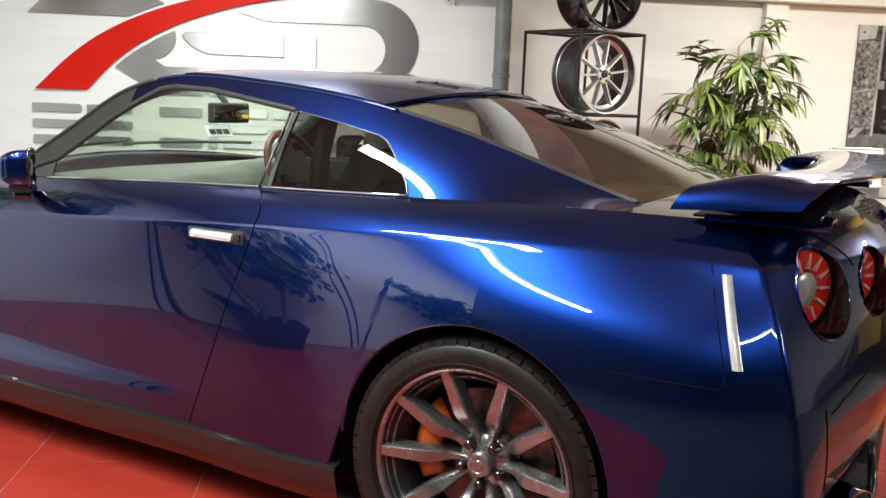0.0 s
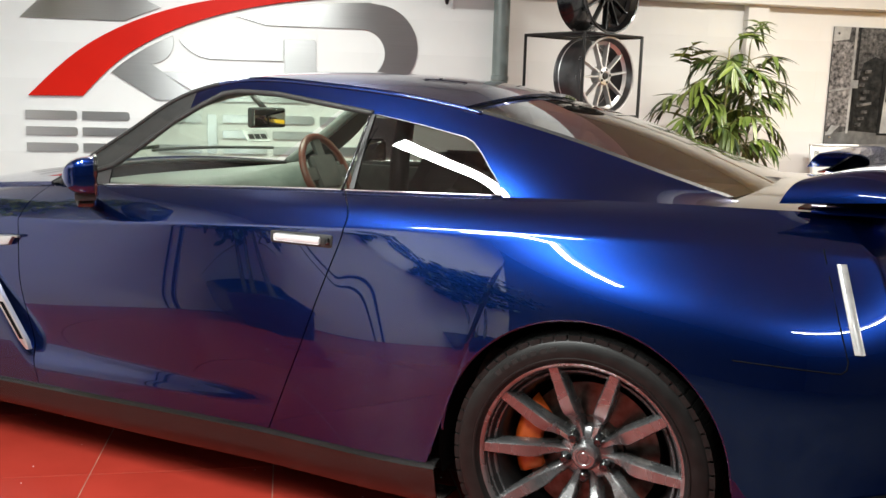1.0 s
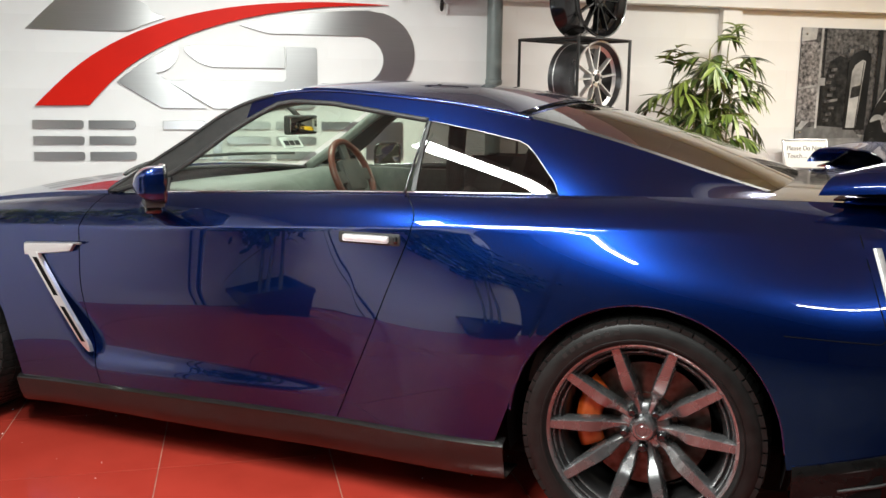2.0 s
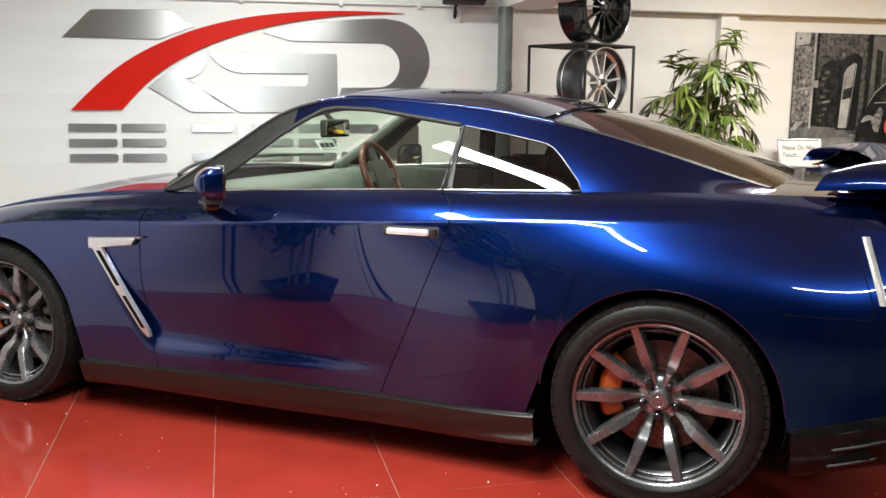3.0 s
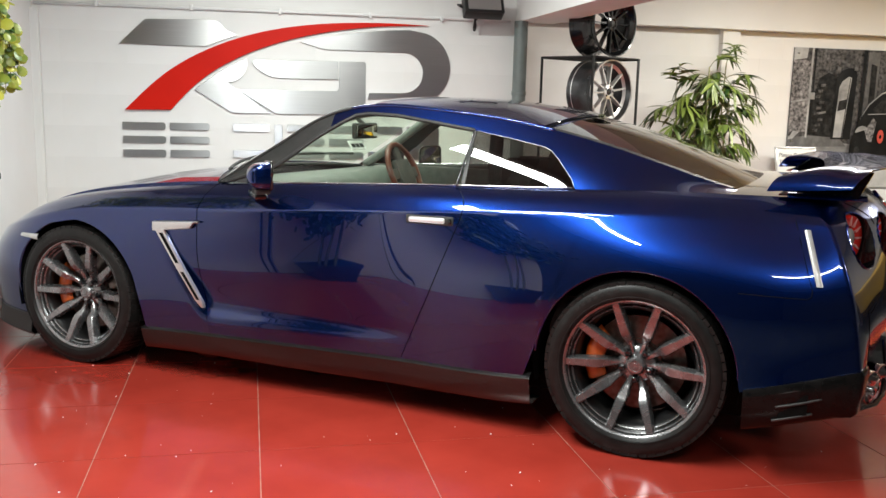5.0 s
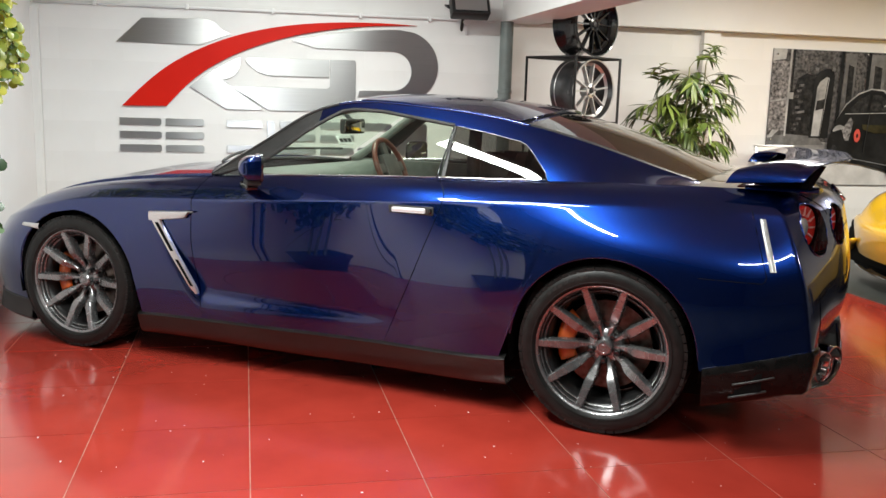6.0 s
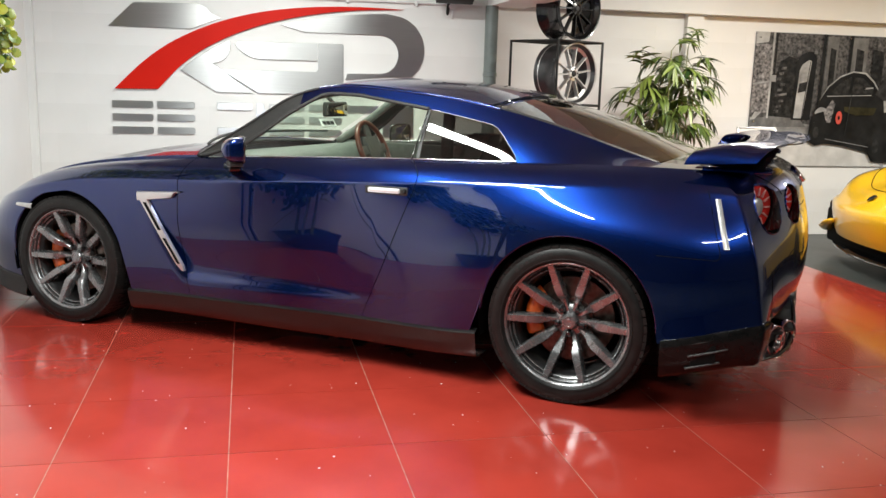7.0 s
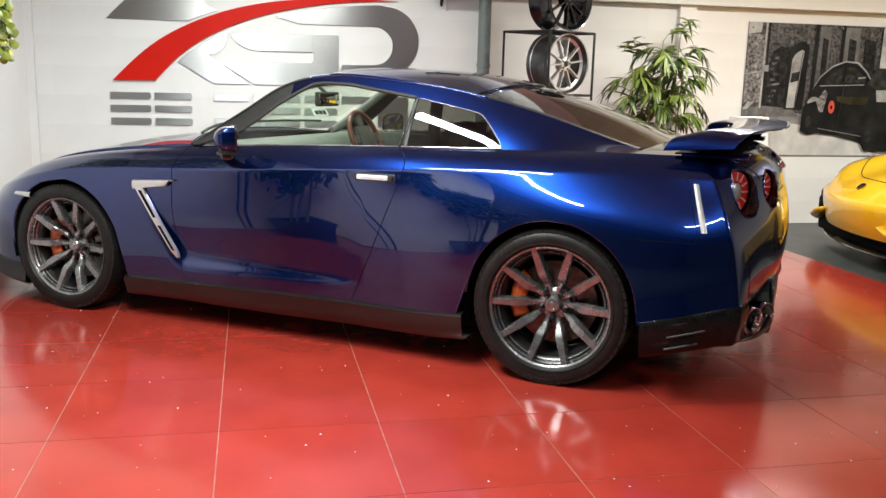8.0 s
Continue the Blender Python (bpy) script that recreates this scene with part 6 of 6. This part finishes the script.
def photo_panel():
    w, h = 1.50, 1.24
    root = thing("photo_panel", "large black-and-white photo of a car before a stone arch", "picture", at_room(2.77, V_STEP - 0.004, 0.67))
    layer = [0.0]

    def piece(name, outline, mat):
        layer[0] += 0.0006
        ob = part(name, prism(name, outline, 0.001, mat), root)
        ob.location = (0, -0.008 - layer[0], 0)
    part("board", box("board", 0, w, -0.008, 0, 0, h, PHOTO_DARK), root)
    piece("stone_wall", [(0, 0.40), (w, 0.40), (w, h), (0, h)], PHOTO_STONE)
    piece("pale_sky", [(0, 1.13), (0.13, 1.15), (0.14, h), (0, h)], PHOTO_LIGHT)
    piece("speckled_wall", [(0, 0.50), (0.17, 0.50), (0.20, 0.78), (0.19, 1.13), (0, 1.13)], PHOTO_SPECKLE)
    piece("dusk_wall", [(0.19, 0.44), (0.50, 0.44), (0.50, 0.98), (0.36, 1.03), (0.27, 0.98), (0.24, 0.86), (0.19, 0.86)], PHOTO_DUSK)
    piece("road", [(0, 0), (w, 0), (w, 0.36), (0.6, 0.40), (0, 0.46)], PHOTO_ROAD)
    piece("pale_forecourt", [(0.30, 0.005), (0.29, 0.14), (0.31, 0.22), (0.37, 0.285), (0.55, 0.305), (0.80, 0.27), (1.0, 0.225), (1.25, 0.14), (1.46, 0.02), (1.46, 0.005)], PHOTO_PALE)
    piece("pavement", [(0, 0.36), (0.60, 0.375), (0.52, 0.45), (0.2, 0.47), (0, 0.44)], PHOTO_GREY)
    piece("light_scrap", [(0.0, 0.43), (0.05, 0.44), (0.11, 0.50), (0.05, 0.51)], PHOTO_LIGHT)
    piece("pole", [(0.17, 0.45), (0.188, 0.45), (0.195, h), (0.175, h)], PHOTO_LIGHT)
    piece("pole", [(0.205, 0.50), (0.22, 0.50), (0.222, h), (0.207, h)], PHOTO_BLACK)
    piece("bar", [(0.0, 0.755), (0.19, 0.785), (0.19, 0.80), (0.0, 0.772)], PHOTO_LIGHT)
    piece("notice", [(0.185, 0.79), (0.235, 0.79), (0.235, 0.85), (0.185, 0.85)], PHOTO_LIGHT)
    piece("arch_void", [(0.43, 0.44), (0.63, 0.44), (0.65, 1.02), (0.62, 1.07), (0.55, 1.075), (0.48, 1.045), (0.44, 0.98)], PHOTO_BLACK)
    piece("arch_door", [(0.455, 0.455), (0.545, 0.455), (0.595, 0.99), (0.565, 1.0), (0.50, 0.955), (0.475, 0.90)], PHOTO_LIGHT)
    piece("door_window", [(0.475, 0.69), (0.555, 0.71), (0.565, 0.80), (0.485, 0.78)], PHOTO_DUSK)
    piece("door_gap", [(0.535, 0.455), (0.543, 0.455), (0.585, 0.98), (0.578, 0.985)], PHOTO_DARK)
    piece("wall_sign", [(0.27, 0.655), (0.36, 0.67), (0.36, 0.69), (0.27, 0.675)], PHOTO_GREY)
    for a, b in ((0.745, 0.865), (1.02, 1.18)):
        piece("buttress", [(a - 0.02, 0.45), (b - 0.01, 0.45), (b, h - 0.02), (a, h - 0.02)], PHOTO_GREY)
    for a in (0.70, 0.985):
        piece("dark_joint", [(a - 0.015, 0.45), (a + 0.022, 0.45), (a + 0.032, h), (a, h)], PHOTO_BLACK)
    for a, b in ((0.78, 0.84), (1.06, 1.14), (1.24, 1.36)):
        piece("blind_window", [(a, 0.72), (b, 0.72), (b, 1.10), (a, 1.12)], PHOTO_DUSK)
    for k in range(7):
        w = radians(25 + 22 * k)
        cx, cz = 0.54 + 0.125 * math.cos(w), 0.985 + 0.115 * math.sin(w)
        piece("arch_stone", [(cx - 0.018, cz - 0.014), (cx + 0.016, cz - 0.016), (cx + 0.020, cz + 0.014), (cx - 0.014, cz + 0.018)], PHOTO_GREY if k % 2 else PHOTO_STONE)
    for k in range(9):
        a, z0 = 0.23 + 0.022 * (k % 3), 0.50 + 0.05 * k
        piece("wall_stone", [(a, z0), (a + 0.05, z0 + 0.004), (a + 0.052, z0 + 0.028), (a + 0.002, z0 + 0.026)], PHOTO_STONE)
    piece("pale_house", [(1.41, 0.6), (w, 0.6), (w, h), (1.42, h)], PHOTO_LIGHT)
    piece("car_body", [(0.615, 0.24), (0.625, 0.42), (0.66, 0.52), (0.70, 0.62), (0.78, 0.76), (0.90, 0.86), (1.04, 0.91), (1.18, 0.90), (1.30, 0.80), (1.38, 0.74), (w, 0.70), (w, 0.06), (1.34, 0.05), (1.28, 0.14), (1.0, 0.20), (0.80, 0.22), (0.70, 0.20)], PHOTO_BLACK)
    piece("car_roof", [(0.70, 0.62), (0.78, 0.76), (0.90, 0.86), (1.04, 0.91), (1.18, 0.90), (1.28, 0.82), (1.37, 0.70), (1.355, 0.70), (1.27, 0.808), (1.17, 0.887), (1.04, 0.897), (0.91, 0.85), (0.79, 0.752)], PHOTO_LIGHT)
    piece("car_window", [(0.83, 0.72), (0.93, 0.81), (1.03, 0.855), (1.01, 0.70), (0.86, 0.66)], PHOTO_DUSK)
    piece("car_window", [(1.04, 0.70), (1.06, 0.855), (1.15, 0.85), (1.26, 0.76), (1.27, 0.70)], PHOTO_DUSK)
    piece("car_screen", [(1.30, 0.70), (1.38, 0.85), (w, 0.85), (w, 0.66), (1.40, 0.64)], PHOTO_DARK)
    piece("bonnet", [(1.40, 0.64), (w, 0.66), (w, 0.50), (1.42, 0.53)], PHOTO_LIGHT)
    piece("belt_line", [(0.78, 0.665), (1.26, 0.685), (1.26, 0.692), (0.78, 0.672)], PHOTO_LIGHT)
    piece("car_mirror", [(1.18, 0.70), (1.27, 0.70), (1.275, 0.75), (1.19, 0.74)], PHOTO_DARK)
    piece("mirror_glint", [(1.18, 0.742), (1.27, 0.752), (1.27, 0.765), (1.20, 0.76)], PHOTO_LIGHT)
    piece("wheel_arch", [(0.67, 0.50)] + arc(0.735, 0.49, 0.075, 165, 20, 8) + [(0.79, 0.505), (0.75, 0.525), (0.70, 0.51)], PHOTO_LIGHT)
    piece("stripe_panel", [(0.76, 0.52), (0.84, 0.64), (0.875, 0.60), (0.84, 0.42), (0.80, 0.42)], PHOTO_SPECKLE)
    for cx, cz, rx in ((0.695, 0.325, 0.07), (1.36, 0.20, 0.085)):
        piece("car_wheel", [(cx + rx * math.cos(k), cz + 1.45 * rx * math.sin(k)) for k in np.linspace(0, 6.1, 22)], PHOTO_BLACK)
        piece("wheel_face", [(cx + 0.45 * rx * math.cos(k), cz + 0.75 * rx * math.sin(k)) for k in np.linspace(0, 6.1, 18)], PHOTO_DARK)
    piece("car_shine", [(0.97, 0.575), (1.33, 0.57), (1.30, 0.50), (1.10, 0.495), (0.98, 0.53)], PHOTO_OLIVE)
    piece("door_line", [(1.005, 0.30), (1.012, 0.30), (1.045, 0.69), (1.036, 0.69)], PHOTO_DARK)
    piece("sill_line", [(0.80, 0.262), (1.28, 0.19), (1.28, 0.198), (0.80, 0.27)], PHOTO_GREY)
    piece("poppy", [(0.925 + 0.034 * math.cos(k), 0.47 + 0.062 * math.sin(k)) for k in np.linspace(0, 6.1, 18)], POPPY)
    piece("poppy_heart", [(0.925 + 0.012 * math.cos(k), 0.468 + 0.02 * math.sin(k)) for k in np.linspace(0, 6.0, 12)], PHOTO_BLACK)
    stud = lathe("fixing_stud", [(0.0, -0.028), (0.008, -0.026), (0.011, -0.008)], CHROME, 14)
    for a, b in ((0.035, 0.42), (0.035, h - 0.05), (0.98, h - 0.03), (w - 0.04, h - 0.05)):
        part("fixing_stud", stud, root, "small steel fixing stud").location = (a, 0, b)


photo_panel()


def please_sign():
    root = thing("notice_sign", "white framed notice asking visitors not to touch, on a slim stand", "sign", at_room(2.78, V_STEP - 0.16, 0.895) @ pose(0, 0, 0, -12, 0, 0))
    part("board", box("board", -0.19, 0.19, -0.006, 0.006, -0.135, 0.135, WHITE_PAPER, 0.002), root)
    for x0, x1, z0, z1 in ((-0.20, 0.20, 0.13, 0.145), (-0.20, 0.20, -0.145, -0.13), (-0.20, -0.186, -0.13, 0.13), (0.186, 0.20, -0.13, 0.13)):
        part("frame_bar", box("frame_bar", x0, x1, -0.012, 0.008, z0, z1, SATIN, 0.002), root)
    for k, (line, z) in enumerate((("Please Do Not", 0.055), ("Touch....", -0.005))):
        curve = bpy.data.curves.new("wording", "FONT")
        curve.body, curve.size, curve.extrude, curve.shear = line, 0.052, 0.0004, 0.15
        curve.materials.append(INK)
        text = new("wording", curve)
        text.parent = root
        text.matrix_local = pose(-0.17, -0.0075, z, 90, 0, 0)
    part("stand_post", sweep("stand_post", [(0, 0.02, -0.13), (0, -0.02, -0.9)], 0.012, SATIN), root)
    return root


please_sign()


# ---- the yellow car ----
def yellow_car():
    root = thing("supercar", "low yellow supercar with dark front intakes on the grey floor", "car", at_room(2.765, 1.72, 0, -12))
    # local x runs back from the nose tip, y across; half widths and heights by station
    xs = [0.0, 0.12, 0.35, 0.75, 1.25, 1.8, 2.5, 3.2, 3.9, 4.4, 4.62]
    half = cubic(xs, [0.91, 0.945, 0.97, 0.985, 0.985, 0.97, 0.975, 1.0, 1.0, 0.95, 0.86])
    crown = cubic(xs, [0.495, 0.585, 0.675, 0.765, 0.83, 0.93, 0.96, 0.93, 0.90, 0.84, 0.78])
    fender = cubic(xs, [0.50, 0.62, 0.72, 0.80, 0.83, 0.81, 0.83, 0.87, 0.88, 0.82, 0.76])
    sweep_back = lambda y, h: 0.26 * (abs(y) / h) ** 2.2
    P = []
    for x in np.linspace(0, 4.62, 90):
        h, c, f = float(half(np.array(x))), float(crown(np.array(x))), float(fender(np.array(x)))
        row = []
        for b, z in ((-1.0, 0.30), (-1.01, 0.40), (-0.985, f - 0.12), (-0.93, f - 0.03), (-0.84, f), (-0.70, f + 0.004), (-0.52, (f + c) / 2 - 0.012), (-0.3, c - 0.01), (0, c)):
            fade = max(0.0, 1 - x / 0.9)
            row.append((x + sweep_back(b * h, h) * fade, b * h, max(z, 0.30)))
        row += [(x_, -y_, z_) for x_, y_, z_ in row[-2::-1]]
        P.append(row)
    P = np.array(P)
    # smooth across
    fine = np.linspace(0, 1, 61)
    k = np.linspace(0, 1, P.shape[1])
    Q = np.array([cubic(k, r)(fine) for r in P])
    # arches are cut from the flanks by lifting the lower edge
    for cx in (0.98, 3.62):
        d = np.abs(Q[..., 0] - cx)
        lift = np.where(d < 0.385, 0.345 + np.sqrt(np.maximum(0.385 ** 2 - d ** 2, 0)), 0)
        low = (np.abs(Q[..., 1]) > 0.85) & (Q[..., 2] < lift)
        Q[..., 2] = np.where(low, lift, Q[..., 2])
    part("body", sheet("body", Q, YELLOW, 0.01), root)
    # nose: the bumper under the body's front edge, cut up at the corners for the intakes
    nose = []
    for y in np.linspace(-0.93, 0.93, 81):
        b = abs(y / 0.93)
        x0 = 0.26 * b ** 2.2 + 0.10 * smooth_step((b - 0.86) / 0.14)
        top = float(np.interp(b, [0, .5, .8, 1], [0.485, 0.487, 0.50, 0.49]))
        foot = float(0.240 + 0.185 * smooth_step((b - 0.60) / 0.20))
        rows = [(x0 + 0.012, y, top + 0.004), (x0 - 0.012, y, top - 0.015)]
        for f in np.linspace(0.15, 1, 7):
            z = top - 0.015 + (foot - top + 0.015) * f
            rows.append((x0 - 0.018 + 0.06 * ((top - z) / 0.3) ** 2, y, z))
        rows.append((rows[-1][0] + 0.06, y, foot - 0.01))
        nose.append(rows)
    part("front_bumper", sheet("front_bumper", np.array(nose), YELLOW, 0.012, flip=True), root)
    part("intake_void", box("intake_void", 0.16, 0.6, -0.88, 0.88, 0.11, 0.47, UNDER, 0.04), root)
    lip = []
    for y in np.linspace(-0.93, 0.93, 41):
        b = abs(y / 0.93)
        x0 = 0.02 + 0.24 * b ** 2.2
        lip.append([(x0 + 0.3, y, 0.105), (x0 + 0.02, y, 0.10), (x0, y, 0.112), (x0 + 0.015, y, 0.13), (x0 + 0.3, y, 0.14)])
    part("splitter", sheet("splitter", np.array(lip), GLOSS_BLACK, 0.0, flip=True), root, "black front splitter")
    for s in (-1, 1):
        # dark corner intake with a yellow fin below
        part("corner_intake", box("corner_intake", 0.16, 0.42, min(s * 0.60, s * 0.90), max(s * 0.60, s * 0.90), 0.20, 0.40, UNDER, 0.03), root)
        part("fin", sweep("fin", [(0.03, s * 0.50, 0.335), (0.05, s * 0.62, 0.30), (0.10, s * 0.76, 0.250), (0.18, s * 0.88, 0.215), (0.26, s * 0.94, 0.215), (0.33, s * 0.955, 0.28)], [0.03, 0.045, 0.058, 0.062, 0.055, 0.03], YELLOW, 8, flat=0.5), root, "yellow bumper fin")
        rows = []
        for i in range(2, 15):
            f = (i - 2) / 12
            lo, hi = 13.0 + 2.0 * f, 16.8 - 0.6 * f
            rows.append([Q[i, :, k] for k in range(3)])
            across_lamp = np.linspace(lo, hi, 8)
            rows[-1] = [(np.interp(q, range(61), rows[-1][0]), s * abs(np.interp(q, range(61), rows[-1][1])), np.interp(q, range(61), rows[-1][2]) + 0.006) for q in across_lamp]
        part("headlamp", sheet("headlamp", np.array(rows), LAMP_SMOKE, 0.006, flip=s > 0), root, "narrow smoked headlamp")
        for cx in (0.98, 3.62):
            w = new("wheel")
            w.parent = root
            w.matrix_local = pose(cx, s * 0.84, 0.345, 0, 0, 0 if s < 0 else 180)
            part("tyre", lathe("tyre", [(0.25, 0.12), (0.33, 0.12), (0.345, 0.09), (0.345, -0.09), (0.33, -0.12), (0.25, -0.12)], RUBBER, 48), w)
            part("rim", lathe("rim", [(0.0, -0.05), (0.08, -0.06), (0.24, -0.10), (0.25, -0.12)], RIM_BLACK, 48), w)
    seam_rows = [(4 + 5 * ((k - 30) / 13) ** 2, k) for k in np.linspace(17, 43, 27)]
    part("bonnet_seam", sweep("bonnet_seam", [tuple(np.interp(i, range(90), Q[:, int(k), c]) + (0.001 if c == 2 else 0) for c in range(3)) for i, k in seam_rows], 0.0035, UNDER, 6), root)
    shield = prism("badge", [(-0.032, 0.03), (0, 0.036), (0.032, 0.03), (0.03, -0.015), (0, -0.045), (-0.03, -0.015)], 0.004, GLOSS_BLACK, 0.001)
    part("badge", shield, root, "small dark shield badge").matrix_local = pose(0.10, 0, 0.584, -56, 0, -90)
    cab = []
    for x, h, z in ((1.35, 0.74, 0.82), (1.7, 0.68, 0.98), (2.05, 0.60, 1.11), (2.4, 0.56, 1.135), (2.9, 0.55, 1.08), (3.5, 0.55, 0.96), (4.0, 0.5, 0.88)):
        cab.append([(x, b * h, 0.80 + (z - 0.80) * (1 - abs(b) ** 3)) for b in np.linspace(-1, 1, 21)])
    part("canopy", sheet("canopy", np.array(cab), GLOSS_BLACK, 0.01, flip=True), root, "dark glass canopy")
    part("underbody", box("underbody", 0.5, 4.4, -0.78, 0.78, 0.115, 0.36, UNDER, 0.03), root)


yellow_car()


# ---- pieces: floor tiles and wall blocks ----
def lay_tiles():
    joint = 0.0045
    meshes = {}
    u_lines = [(-1.311 + TILE_U * k) for k in range(-4, 7)]
    v_lines = [(0.145 + TILE_V * k) for k in range(-4, 6)]
    for a in u_lines:
        for b in v_lines:
            u0, u1 = max(a, U_LEFT), min(a + TILE_U, EDGE_U)
            v0, v1 = max(b, EDGE_V), min(b + TILE_V, V_BACK + 0.01)
            if u1 - u0 < 0.05 or v1 - v0 < 0.05:
                continue
            size = (round(u1 - u0 - joint, 3), round(v1 - v0 - joint, 3))
            if size not in meshes:
                bm = box_bm(-size[0] / 2, size[0] / 2, -size[1] / 2, size[1] / 2, -0.012, 0.0)
                meshes[size] = from_bm("tile", bm, TILE_RED)
            ob = new("tile", meshes[size])
            ob.parent = floor
            ob.matrix_parent_inverse = floor.matrix_world.inverted()
            ob.matrix_basis = at_room((u0 + u1) / 2, (v0 + v1) / 2, 0)


def lay_blocks(wall, u_from, u_to, v, z_to, shift):
    course, length, joint = 0.225, 0.45, 0.0004
    meshes = {}
    for row in range(int(z_to / course) + 1):
        z0, z1 = row * course, min((row + 1) * course, z_to)
        if z1 - z0 < 0.04:
            continue
        u = u_from - (length / 2 if row % 2 else 0) - shift
        while u < u_to:
            a, b = max(u, u_from), min(u + length, u_to)
            u += length
            if b - a < 0.03:
                continue
            size = (round(b - a - joint, 3), round(z1 - z0 - joint, 3))
            if size not in meshes:
                bm = box_bm(-size[0] / 2, size[0] / 2, -0.012, 0.002, -size[1] / 2, size[1] / 2)
                bmesh.ops.bevel(bm, geom=[e for e in bm.edges if all(q.co.y < -0.011 for q in e.verts)], offset=0.00045, segments=1, affect="EDGES")
                meshes[size] = from_bm("block", bm, WALL)
            ob = new("block", meshes[size])
            ob.parent = wall
            ob.matrix_parent_inverse = wall.matrix_world.inverted()
            ob.matrix_basis = at_room((a + b) / 2, v + 0.012 + 0.0002 * ((row * 7 + int(u * 9)) % 3 - 1), (z0 + z1) / 2)


def floor_debris():
    """Small pale specks of grit lying on the tiles."""
    rg = random.Random(11)
    verts, faces = [], []
    for _ in range(300):
        u, v = rg.uniform(-3.2, 2.4), rg.uniform(-2.3, 1.8)
        r = rg.choice((0.0016, 0.002, 0.0026, 0.0034, 0.0048))
        turn = rg.uniform(0, 3)
        c = at_room(u, v, 0.0004) @ Matrix.Rotation(turn, 4, "Z")
        start = len(verts)
        for x, y, z in ((-r, -r * 0.6, 0), (r, -r * 0.5, 0), (r * 0.8, r * 0.6, 0), (-r * 0.7, r * 0.5, 0), (0, 0, r * 0.6)):
            verts.append(c @ Vector((x, y, z)))
        faces += [(start, start + 1, start + 4), (start + 1, start + 2, start + 4), (start + 2, start + 3, start + 4), (start + 3, start, start + 4), (start + 3, start + 2, start + 1, start)]
    tagged(new("floor_grit", mesh_of("floor_grit", verts, faces, WHITE_PAPER, False)), "scattered pale specks of grit on the red tiles", "grit", kind="stuff")


floor_debris()
lay_tiles()
lay_blocks(wall_back, U_LEFT + 0.056, 0.108, V_BACK, CEIL, 0.1)
lay_blocks(wall_right_back, 0.165, 5.2, V_STEP, 2.028, 0.2)
